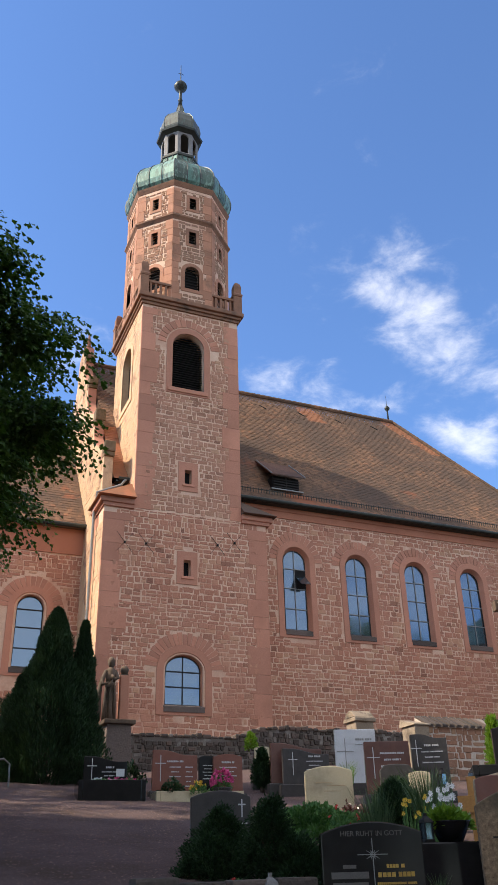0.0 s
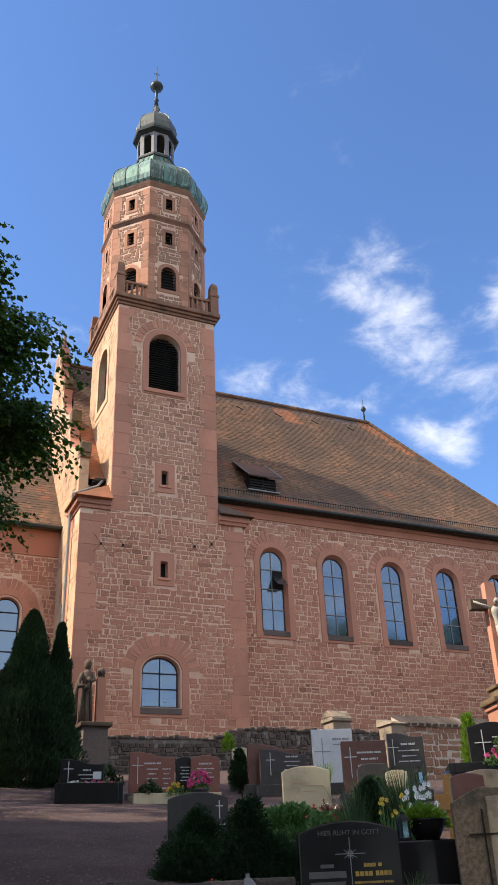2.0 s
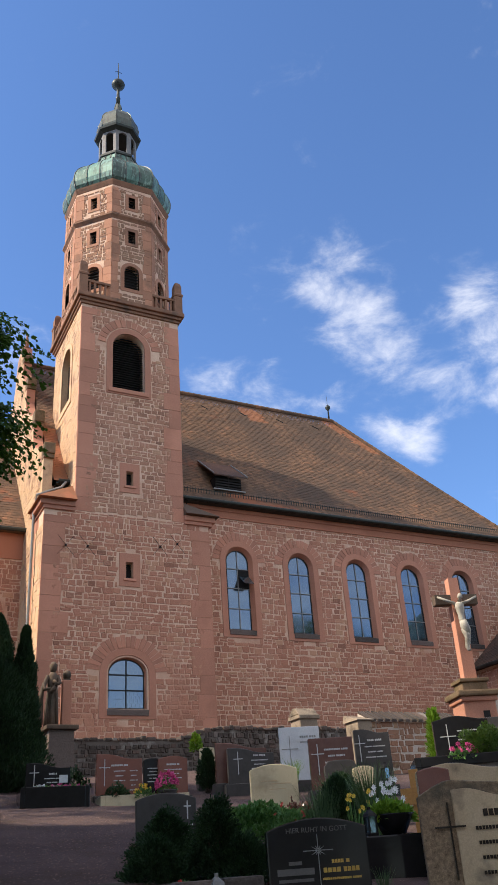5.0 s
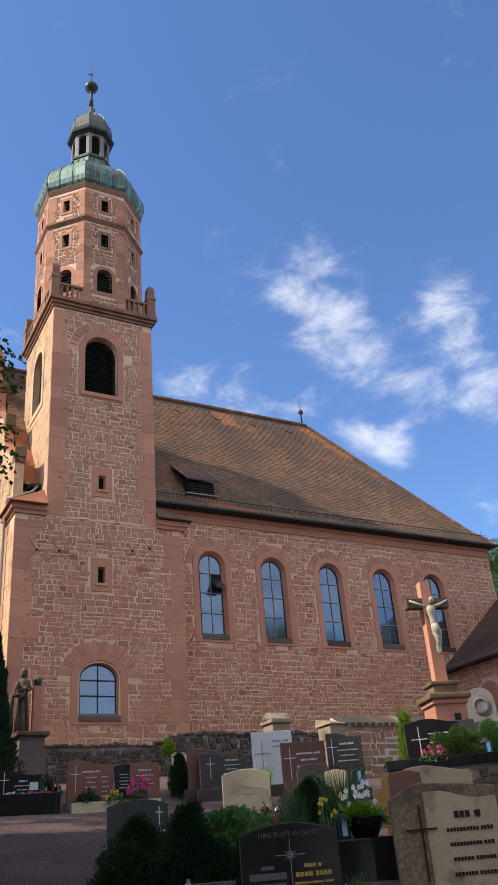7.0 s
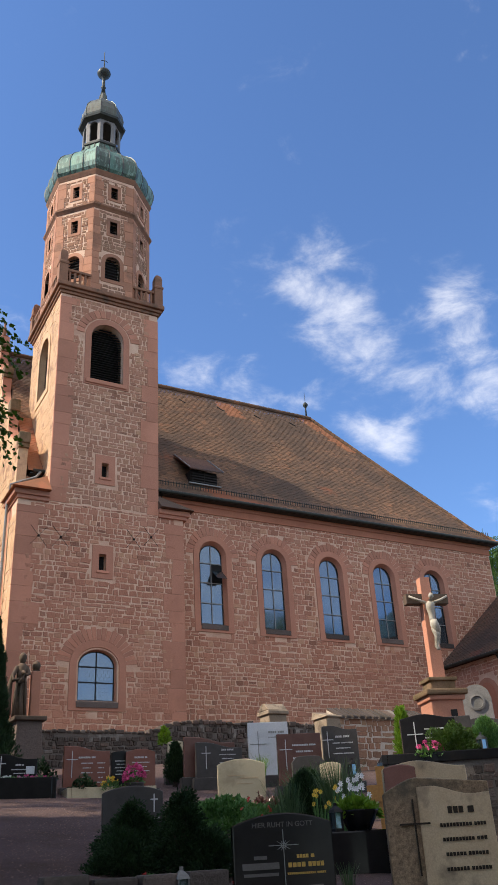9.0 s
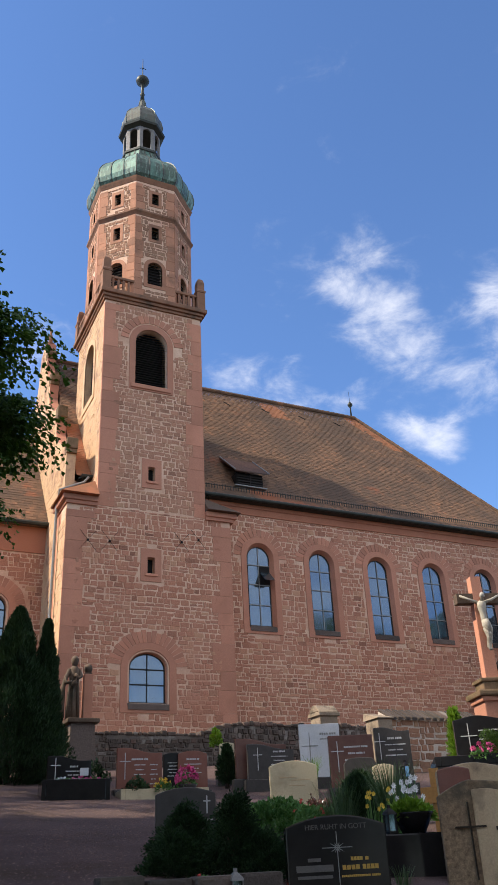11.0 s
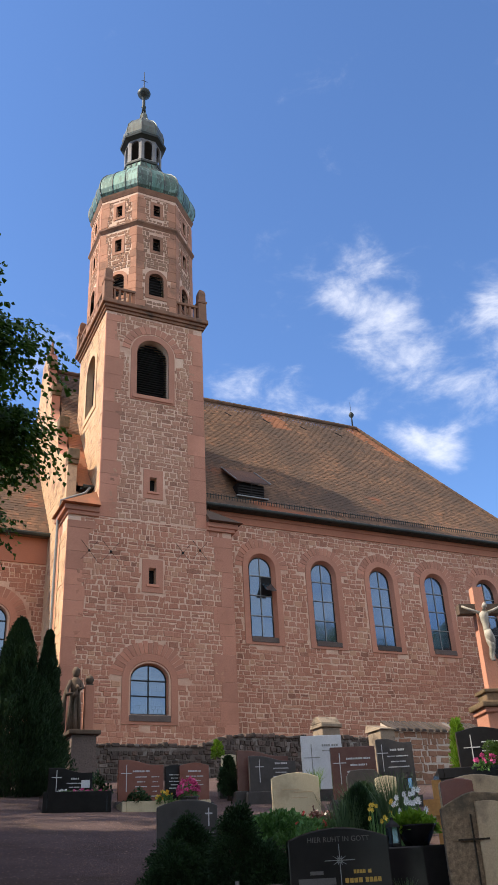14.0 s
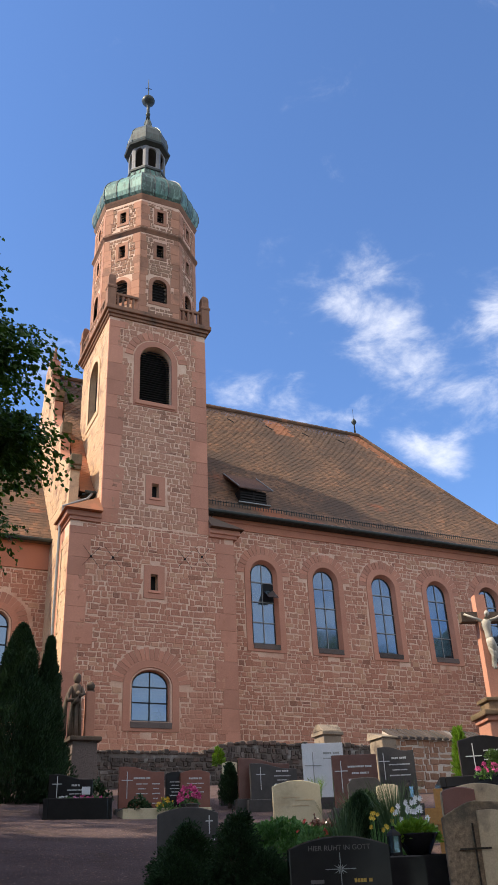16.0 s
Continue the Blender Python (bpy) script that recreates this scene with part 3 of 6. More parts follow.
tiled("tile_field", (EAVE_X1, EAVE_Y, EAVE_Z), (0, 2 * half, 0), side_up, M_TILE, roof, lambda a, s: s / side_up.length * half < a < 2 * half - s / side_up.length * half, kick=0.26)
# ridge and hip tiles
def capping(p0, p1, parent, size=0.16, step=0.36, mat=M_TILE):
    p0, p1 = Vector(p0), Vector(p1)
    d = p1 - p0
    n = int(d.length / step)
    for i in range(n):
        a, b = p0 + d * (i / n), p0 + d * ((i + 1.06) / n)
        part("ridge_tile", tube(bmesh.new(), [a, b], [size, size * 0.86], 8), mat, parent)


capping((NAVE_X0 + 0.4, RIDGE_Y, RIDGE_Z), (EAVE_X1 - half, RIDGE_Y, RIDGE_Z), roof)
for k0, k1, d0, d1 in ((0.0, 0.12, 0.0, 0.24), (0.12, 0.5, 0.24, 0.2), (0.5, 1.0, 0.2, 0.0)):
    a, b = (Vector((EAVE_X1 - half * k, EAVE_Y + half * k, EAVE_Z + (RIDGE_Z - EAVE_Z) * k - d)) for k, d in ((k0, d0), (k1, d1)))
    capping(a, b, roof, 0.13)
part("gutter", tube(bmesh.new(), [(13.4, EAVE_Y - 0.06, EAVE_Z - 0.02), (EAVE_X1 + 0.05, EAVE_Y - 0.06, EAVE_Z - 0.02)], 0.095, 10), M_GUTTER, church, "dark copper gutter")
part("gutter", tube(bmesh.new(), [(7.9, EAVE_Y - 0.06, EAVE_Z - 0.02), (8.4, EAVE_Y - 0.06, EAVE_Z - 0.02)], 0.095, 10), M_GUTTER, church)
bm = bmesh.new()
box(bm, NAVE_X0 + 0.6, EAVE_X1, EAVE_Y + 0.02, NAVE_Y + 0.4, EAVE_Z - 0.12, EAVE_Z - 0.06)
part("soffit", bm, M_GUTTER, church)
# row of snow guard pickets above the gutter
for i in range(150):
    x = 13.6 + i * 0.142
    p = Vector((x, EAVE_Y, EAVE_Z)) + slope_up * 0.045
    part("snow_guard", boxed(x - 0.012, x + 0.012, p.y - 0.02, p.y + 0.01, p.z + 0.02, p.z + 0.26), M_GUTTER, roof)
tube_guard = tube(bmesh.new(), [(13.5, EAVE_Y + 0.3, EAVE_Z + 0.66), (34.4, EAVE_Y + 0.3, EAVE_Z + 0.66)], 0.02, 6)
part("snow_rail", tube_guard, M_GUTTER, roof)
for i in range(5):
    p = Vector((15.2 + i * 2.55, EAVE_Y, EAVE_Z)) + slope_up * 0.865
    part("roof_hook", tube(bmesh.new(), [p + Vector((0, -0.1, 0.1)), p + Vector((0.25, -0.45, -0.28))], 0.03, 6), M_IRON, roof)
# finial at the ridge end
fx = EAVE_X1 - half - 0.25
fin = part("finial", lathe(bmesh.new(), [(0.06, RIDGE_Z), (0.045, RIDGE_Z + 0.75), (0.05, RIDGE_Z + 0.78), (0.17, RIDGE_Z + 0.95), (0.17, RIDGE_Z + 1.05), (0.05, RIDGE_Z + 1.22), (0.015, RIDGE_Z + 1.25), (0.01, RIDGE_Z + 2.0)], 12, (fx, RIDGE_Y)), M_GUTTER, roof, "lead ball finial", True)

# dormer hatch
def on_roof(x, k, lift=0.0):
    p = Vector((x, EAVE_Y, EAVE_Z)) + slope_up * k
    n = Vector((0, -slope_up.z, slope_up.y)).normalized()
    return p + n * lift


# black box behind the louvres, painting the dark inside the hatch
dormer = part("dormer", boxed(15.83, 17.28, 33.78, 35.0, 18.4, 19.12), M_VOID, church, "low dormer hatch, black for its dark inside, with a tiled lid")
bm = bmesh.new()
q = [bm.verts.new(p) for p in ((15.68, 33.5, 19.06), (17.5, 33.5, 19.06), (17.55, 35.3, 20.55), (15.6, 35.3, 20.55))]
g = bm.faces.new(q)
ex = bmesh.ops.extrude_face_region(bm, geom=[g])
bmesh.ops.translate(bm, vec=(0, 0, 0.06), verts=[v for v in ex["geom"] if isinstance(v, bmesh.types.BMVert)])
part("dormer_roof", bm, M_SLATE, dormer)
for x in (15.66, 17.53):
    part("verge_board", tube(bmesh.new(), [(x, 33.48, 19.13), (x, 35.3, 20.64)], 0.035, 6), M_LEADBAR, dormer)
for i in range(4):
    part("louvre", boxed(15.86, 17.25, 33.7, 33.79, 18.48 + i * 0.14, 18.55 + i * 0.14), M_LOUVRE, dormer)
part("mullion", boxed(16.53, 16.58, 33.69, 33.79, 18.4, 19.06), M_LOUVRE, dormer)
part("sill_board", boxed(15.7, 17.45, 33.62, 33.82, 18.34, 18.4), M_LEADBAR, dormer)

# ---- bell tower ----
TX0, TX1, TY0, TY1 = 8.4, 13.36, 32.0, 36.96
LX0, LX1 = 7.11, 14.56
tower_holes = [arch(10.76, 1.62, 7.5, 9.52, 0.62), [(10.66, 12.8), (10.98, 12.8), (10.98, 13.52), (10.66, 13.52)]]
bm = sheet(bmesh.new(), [(LX0, GROUND_CH - 1.5), (LX1, GROUND_CH - 1.5), (LX1, 15.62), (LX0, 15.62)], tower_holes, facing_front(TY0), 0.9)
tower_base = part("wall", bm, M_MORTAR, church, "lower stage of the tower in red rubble with large quoins")
part("wall", boxed(LX0, LX0 + 0.9, TY0 + 0.9, NAVE_Y + 0.3, GROUND_CH - 1.5, 15.62), M_DRESS, church)
part("wall", boxed(LX1 - 0.9, LX1, TY0 + 0.9, NAVE_Y - 0.02, GROUND_CH - 1.5, 15.62), M_DRESS, church)
belfry = arch(10.77, 1.6, 22.0, 25.2, 0.8)
up_holes = [belfry, [(10.67, 17.08), (10.98, 17.08), (10.98, 17.78), (10.67, 17.78)]]
bm = sheet(bmesh.new(), [(TX0, 15.62), (TX1, 15.62), (TX1, 26.5), (TX0, 26.5)], up_holes, facing_front(TY0), 0.7)
tower_up = part("wall", bm, M_MORTAR, church, "upper stage of the tower with a belfry opening")
bw = arch(34.45, 1.6, 22.0, 25.2, 0.8)
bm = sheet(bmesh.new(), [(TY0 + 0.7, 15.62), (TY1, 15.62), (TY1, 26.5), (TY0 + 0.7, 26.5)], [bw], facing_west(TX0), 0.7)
tower_west = part("wall", bm, M_SUN_OCHRE, church, "west side of the tower in ochre stone lightened for sun")
part("wall", boxed(TX1 - 0.7, TX1, TY0 + 0.7, TY1, 15.62, 26.5), M_DRESS, church)
part("wall", boxed(TX0 + 0.7, TX1 - 0.7, TY1 - 0.7, TY1, 15.62, 26.5), M_DRESS, church)
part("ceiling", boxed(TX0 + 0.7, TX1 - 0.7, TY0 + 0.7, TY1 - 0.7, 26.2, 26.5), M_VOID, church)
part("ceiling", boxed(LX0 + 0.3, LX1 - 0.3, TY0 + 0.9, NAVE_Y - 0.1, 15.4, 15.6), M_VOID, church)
# added black sheets behind the openings, no real walls, to keep them dark
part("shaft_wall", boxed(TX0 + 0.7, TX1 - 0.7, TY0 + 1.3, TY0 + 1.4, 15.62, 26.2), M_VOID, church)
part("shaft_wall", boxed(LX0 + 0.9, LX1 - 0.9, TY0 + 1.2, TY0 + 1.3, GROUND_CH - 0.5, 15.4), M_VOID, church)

# belfry surrounds and louvres
for holder, cx, place in ((tower_up, 10.77, facing_front(TY0 - 0.04)), (tower_west, 34.45, facing_west(TX0 - 0.04))):
    bm = sheet(bmesh.new(), arch(cx, 1.6, 22.0, 25.2, 0.8, grow=0.3), [arch(cx, 1.6, 22.0, 25.2, 0.8)], place, 0.06)
    part("surround", bm, M_DRESS if holder is tower_up else M_SUN_OCHRE, holder)
for i in range(24):
    z = 22.05 + i * 0.13
    k = 0.0 if z < 24.4 else 0.8 - 0.8 * math.sqrt(max(0, 1 - ((z + 0.1 - 24.4) / 0.8) ** 2))
    if k < 0.75:
        bm = boxed(10.77 - 0.8 + k, 10.77 + 0.8 - k, TY0 + 0.28, TY0 + 0.5, z, z + 0.03)
        for v in bm.verts:
            v.co.z += (v.co.y - TY0 - 0.28) * 0.5
        part("louvre", bm, M_LOUVRE, tower_up)
        bm = boxed(TX0 + 0.28, TX0 + 0.5, 34.45 - 0.8 + k, 34.45 + 0.8 - k, z, z + 0.03)
        for v in bm.verts:
            v.co.z += (v.co.x - TX0 - 0.28) * 0.5
        part("louvre", bm, M_LOUVRE, tower_west)
part("sill", boxed(9.75, 11.75, TY0 - 0.1, TY0 + 0.35, 21.78, 22.0, bevel=0.03), M_DRESS, tower_up, "worn sill of the belfry opening")
# slit windows
for holder, z0, z1 in ((tower_up, 17.08, 17.78), (tower_base, 12.8, 13.52)):
    out = [(10.36, z0 - 0.35), (11.28, z0 - 0.35), (11.28, z1 + 0.38), (10.36, z1 + 0.38)]
    inn = [(10.66, z0), (10.98, z0), (10.98, z1), (10.66, z1)]
    part("surround", sheet(bmesh.new(), out, [inn], facing_front(TY0 - 0.04), 0.06), M_DRESS, holder)
    # plate painted black for the unlit depth of the slit
    part("pane", boxed(10.66, 10.98, TY0 + 0.3, TY0 + 0.33, z0, z1), M_VOID, holder, "slit window blacked in for the dark inside")
    part("sill", boxed(10.55, 11.1, TY0 - 0.09, TY0 + 0.2, z0 - 0.12, z0 - 0.001, bevel=0.02), M_DRESS, holder)
church_window(10.76, 1.5, 7.55, 9.47, TY0, [8.25, 8.85], rise=0.6, lattice=True)
voussoirs(tower_base, 10.76, 1.5, 9.47, 0.62, TY0, 0.5, 21, (0.03, 0.97))
voussoirs(tower_up, 10.77, 1.6, 25.2, 0.8, TY0, 0.42, 15, (0.02, 0.98), 0.37)


def quoins(parent, edge, z0, z1, y, side, lo=0.55, hi=1.25, seed=0, mat=M_DRESS):
    """Large dressed corner blocks of uneven length."""
    r = random.Random(seed)
    z = z0
    while z < z1 - 0.2:
        h = min(r.uniform(0.5, 1.15), z1 - z)
        w = r.uniform(lo, hi)
        x0, x1 = (edge - 0.012, edge + w) if side > 0 else (edge - w, edge + 0.012)
        part("quoin", boxed(x0, x1, y - r.uniform(0.016, 0.024), y + 0.1, z + 0.004, z + h - 0.004, bevel=0.008), mat, parent)
        z += h


quoins(tower_base, LX0, GROUND_CH - 1, 15.3, TY0, 1, 0.55, 1.2, 1)
quoins(tower_base, LX1, GROUND_CH - 1, 15.3, TY0, -1, 0.45, 1.05, 2)
quoins(tower_up, TX0, 15.62, 26.3, TY0, 1, 0.5, 0.95, 3)
quoins(tower_up, TX1, 15.62, 26.3, TY0, -1, 0.5, 0.95, 4)

# lean-to caps on the shoulders of the lower stage
def shoulder(x_wall, x_eave, y0, y1, z0, z1, mat):
    s = 1 if x_eave > x_wall else -1
    cap = part("shoulder_cornice", boxed(min(x_wall, x_eave) , max(x_wall, x_eave) , y0 + 0.12, y1, z0 - 0.34, z0 - 0.1, bevel=0.04), M_DRESS, church, "moulded stone cornice on the tower shoulder")
    part("moulding", boxed(min(x_wall, x_eave - s * 0.14), max(x_wall, x_eave - s * 0.14), y0 + 0.2, y1, z0 - 0.5, z0 - 0.342), M_DRESS, cap)
    bm = bmesh.new()
    e, w = x_eave + s * 0.12, x_wall
    pts = [(w, y0 - 0.12, z0 - 0.1), (e, y0 - 0.12, z0 - 0.1), (e, y1, z0 - 0.1), (w, y1, z0 - 0.1), (w, y0 + 0.75, z1), (w, y1, z1)]
    v = [bm.verts.new(p) for p in pts]
    for fc in ((0, 1, 4), (1, 2, 5, 4), (0, 3, 2, 1), (2, 3, 5), (0, 4, 5, 3)):
        bm.faces.new([v[i] for i in fc])
    part("cap_roof", bm, mat, cap, "small tiled lean-to roof")
    return cap


shoulder(TX0, LX0 - 0.2, TY0 - 0.3, NAVE_Y + 0.3, 16.05, 16.95, M_TILE_NEW)
shoulder(TX1, LX1 + 0.3, TY0 - 0.3, NAVE_Y - 0.2, 16.05, 16.85, M_TILE)

# cornice, balustrade and finials
gallery = part("cornice", boxed(8.12, 13.64, TY0 - 0.3, TY1 + 0.3, 26.78, 27.02, bevel=0.05), M_DRESS_OLD, church, "projecting gallery cornice")
part("moulding", boxed(8.24, 13.52, TY0 - 0.18, TY1 + 0.18, 26.62, 26.78, bevel=0.03), M_DRESS_OLD, gallery)
part("moulding", boxed(8.32, 13.44, TY0 - 0.09, TY1 + 0.09, 26.47, 26.62, bevel=0.02), M_DRESS_OLD, gallery)
bal = part("balustrade", boxed(8.35, 13.4, TY0 - 0.12, TY0 + 0.06, 27.78, 27.93, bevel=0.03), M_DRESS_OLD, church, "stone balustrade round the tower gallery")
part("rail", boxed(8.25, 8.43, TY0 + 0.06, TY1, 27.78, 27.93, bevel=0.03), M_DRESS_OLD, bal)
part("rail", boxed(13.32, 13.5, TY0 + 0.06, TY1, 27.78, 27.93, bevel=0.03), M_DRESS_OLD, bal)
for i in range(17):
    k = 8.75 + i * 0.265
    part("baluster", boxed(k - 0.055, k + 0.055, TY0 - 0.09, TY0 + 0.03, 27.02, 27.78, bevel=0.015), M_DRESS_OLD, bal)
for i in range(16):
    k = TY0 + 0.5 + i * 0.28
    part("baluster", boxed(8.28, 8.4, k - 0.055, k + 0.055, 27.02, 27.78), M_DRESS_OLD, bal)
    part("baluster", boxed(13.35, 13.47, k - 0.055, k + 0.055, 27.02, 27.78), M_DRESS_OLD, bal)
for x, y in ((8.4, TY0 + 0.0), (13.36, TY0 + 0.0), (8.4, TY1), (13.36, TY1)):
    bm = boxed(x - 0.22, x + 0.22, y - 0.22, y + 0.22, 27.02, 28.1, bevel=0.03)
    lathe(bm, [(0.34, 28.1), (0.36, 28.2), (0.27, 28.3), (0.27, 28.75), (0.2, 28.95), (0.03, 29.1)], 4, (x, y), math.pi / 4)
    part("corner_pillar", bm, M_DRESS_OLD, bal, "stone corner pillar with a pointed cap")

# octagon
OX, OY, OR = 10.88, 34.48, 2.8
turn8 = math.pi / 8
# black core behind the eight walls paints their openings dark
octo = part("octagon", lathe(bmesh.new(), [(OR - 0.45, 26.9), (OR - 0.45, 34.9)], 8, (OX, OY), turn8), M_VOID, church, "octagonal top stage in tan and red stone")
part("cornice", lathe(bmesh.new(), [(OR, 32.3), (OR + 0.06, 32.4), (OR + 0.14, 32.5), (OR + 0.14, 32.6), (OR - 0.02, 32.72)], 8, (OX, OY), turn8), M_DRESS_OLD, octo, "moulded string course")
part("cornice", lathe(bmesh.new(), [(OR - 0.1, 34.55), (OR + 0.02, 34.65), (OR + 0.1, 34.85), (OR + 0.13, 34.95), (OR, 35.05)], 8, (OX, OY), turn8), M_DRESS_OLD, octo, "moulded eaves cornice")
ap = OR * math.cos(turn8)
side = 2 * OR * math.sin(turn8)
for k in range(8):
    ang = -math.pi / 2 + k * math.pi / 4
    nrm = Vector((math.cos(ang), math.sin(ang), 0))
    tan = Vector((-math.sin(ang), math.cos(ang), 0))
    base = Vector((OX, OY, 0)) + nrm * ap

    def on_face(u, v, w, base=base, tan=tan, nrm=nrm):
        p = base + tan * u - nrm * w
        return (p.x, p.y, v)
    openings = ((27.9, 29.35, 0.78, True), (30.85, 31.65, 0.38, False), (33.25, 34.0, 0.36, False))
    holes = [arch(0, w, z0, z1) if arched else [(-w / 2, z0), (w / 2, z0), (w / 2, z1), (-w / 2, z1)] for z0, z1, w, arched in openings]
    wall8 = part("wall", sheet(bmesh.new(), [(-side / 2, 27.0), (side / 2, 27.0), (side / 2, 35.0), (-side / 2, 35.0)], holes, on_face, 0.36), M_MORTAR, church)
    for (z0, z1, w, arched), hole in zip(openings, holes):
        rim = arch(0, w, z0, z1, grow=0.2) if arched else [(-w / 2 - 0.17, z0 - 0.17), (w / 2 + 0.17, z0 - 0.17), (w / 2 + 0.17, z1 + 0.2), (-w / 2 - 0.17, z1 + 0.2)]
        part("surround", sheet(bmesh.new(), rim, [hole], lambda u, v, w: on_face(u, v, w - 0.028), 0.2), M_DRESS_TAN, wall8)
        n = 8 if arched else 4
        for i in range(n):
            z = z0 + (i + 0.4) * (z1 - z0) / n
            ww = w / 2 if not arched or z < z1 - w / 2 else math.sqrt(max(0.01, (w / 2) ** 2 - (z - z1 + w / 2) ** 2))
            part("louvre", sheet(bmesh.new(), [(-ww, z), (ww, z), (ww, z + 0.035), (-ww, z + 0.035)], [], lambda u, v, w: on_face(u, v, w + 0.16), 0.06), M_LOUVRE, wall8)
    # dressed corner strips
    for s in (-1, 1):
        for z0, z1 in ((27.0, 32.28), (32.74, 34.5)):
            z = z0
            while z < z1 - 0.1:
                h = min(rng.uniform(0.4, 0.7), z1 - z)
                w = rng.uniform(0.28, 0.5)
                u0, u1 = (s * side / 2 - s * 0.004, s * side / 2 - s * w)
                part("quoin", sheet(bmesh.new(), [(min(u0, u1), z + 0.008), (max(u0, u1), z + 0.008), (max(u0, u1), z + h - 0.008), (min(u0, u1), z + h - 0.008)], [], lambda u, v, w: on_face(u, v, w - 0.022), 0.05), M_DRESS_TAN, wall8)
                z += h
    stones = rubble(-side / 2 + 0.3, side / 2 - 0.3, 27.1, 34.5, lambda u, v: not (abs(u) < 0.6 and 27.6 < v < 29.58) and not (abs(u) < 0.37 and (30.66 < v < 31.87 or 33.06 < v < 34.22)) and not 32.3 < v < 32.7, (0.16, 0.28), (0.2, 0.45), seed=30 + k)
    lay_joined("rubble_fill", stones, on_face, M_STONE_TAN, wall8)

# onion dome, lantern, cap and ball
dome_profile = [(2.6, 34.93), (2.8, 35.0), (2.95, 35.2), (3.02, 35.5), (3.03, 35.85), (2.96, 36.2), (2.8, 36.55), (2.56, 36.87), (2.24, 37.18), (1.86, 37.5), (1.52, 37.88), (1.28, 38.3), (1.18, 38.7)]
dome = part("dome", lathe(bmesh.new(), [(r * 0.985, z) for r, z in dome_profile], 8, (OX, OY), turn8), M_COPPER, church, "bulging verdigris copper dome")
for k in range(8):
    for s in range(3):
        bm = bmesh.new()
        prev = None
        for r, z in dome_profile:
            a0, a1 = turn8 + k * math.pi / 4, turn8 + (k + 1) * math.pi / 4
            p0, p1 = Vector((OX + r * math.cos(a0), OY + r * math.sin(a0), z)), Vector((OX + r * math.cos(a1), OY + r * math.sin(a1), z))
            row = [bm.verts.new(p0.lerp(p1, (s + f) / 3)) for f in (0.015, 0.985)]
            if prev:
                bm.faces.new((prev[0], prev[1], row[1], row[0]))
            prev = row
        ob = part("copper_sheet", bm, M_COPPER, dome)
        seam = [Vector((OX + r * math.cos(turn8 + k * math.pi / 4), OY + r * math.sin(turn8 + k * math.pi / 4), z)).lerp(Vector((OX + r * math.cos(turn8 + (k + 1) * math.pi / 4), OY + r * math.sin(turn8 + (k + 1) * math.pi / 4), z)), s / 3) for r, z in dome_profile]
        part("seam", tube(bmesh.new(), seam, 0.035, 5), M_CAPCOPPER, dome)
lantern = part("lantern", lathe(bmesh.new(), [(1.2, 38.65), (1.25, 38.7), (1.25, 38.85), (1.1, 38.9)], 8, (OX, OY), turn8), M_GUTTER, church, "dark open lantern above the dome")
la = 1.1 * math.cos(turn8)
ls = 2.2 * math.sin(turn8)
for k in range(8):
    ang = k * math.pi / 4
    nrm, tan = Vector((math.cos(ang), math.sin(ang), 0)), Vector((-math.sin(ang), math.cos(ang), 0))
    base = Vector((OX, OY, 0)) + nrm * la

    def on_side(u, v, w, base=base, tan=tan, nrm=nrm):
        p = base + tan * u - nrm * w
        return (p.x, p.y, v)
    part("arcade", sheet(bmesh.new(), [(-ls / 2, 38.88), (ls / 2, 38.88), (ls / 2, 40.85), (-ls / 2, 40.85)], [arch(0, ls * 0.58, 39.05, 40.55)], on_side, 0.1), M_LEADGREY, lantern)
part("cornice", lathe(bmesh.new(), [(1.08, 40.65), (1.36, 40.82), (1.4, 40.95), (1.18, 41.05)], 8, (OX, OY), turn8), M_GUTTER, lantern)
cap_profile = [(1.12, 41.0), (1.22, 41.3), (1.25, 41.65), (1.16, 42.15), (0.9, 42.6), (0.5, 43.0), (0.26, 43.35), (0.2, 43.8), (0.14, 44.0)]
cap = part("cap", lathe(bmesh.new(), cap_profile, 8, (OX, OY), turn8), M_CAPCOPPER, church, "small browned copper onion cap")
for k in range(8):
    part("seam", tube(bmesh.new(), [(OX + r * math.cos(turn8 + k * math.pi / 4), OY + r * math.sin(turn8 + k * math.pi / 4), z) for r, z in cap_profile], 0.025, 5), M_CAPCOPPER, cap)
spire = part("spire", lathe(bmesh.new(), [(0.16, 43.9), (0.1, 44.5), (0.15, 44.55), (0.1, 44.6), (0.09, 45.3), (0.2, 45.45), (0.36, 45.62), (0.42, 45.78), (0.36, 45.95), (0.2, 46.1), (0.04, 46.17), (0.02, 47.8)], 16, (OX, OY)), M_GUTTER, church, "spire with a ball", True)
part("weathercock", tube(bmesh.new(), [(OX - 0.2, OY, 46.9), (OX, OY, 47.02), (OX + 0.22, OY, 46.95)], 0.02, 5), M_IRON, spire)

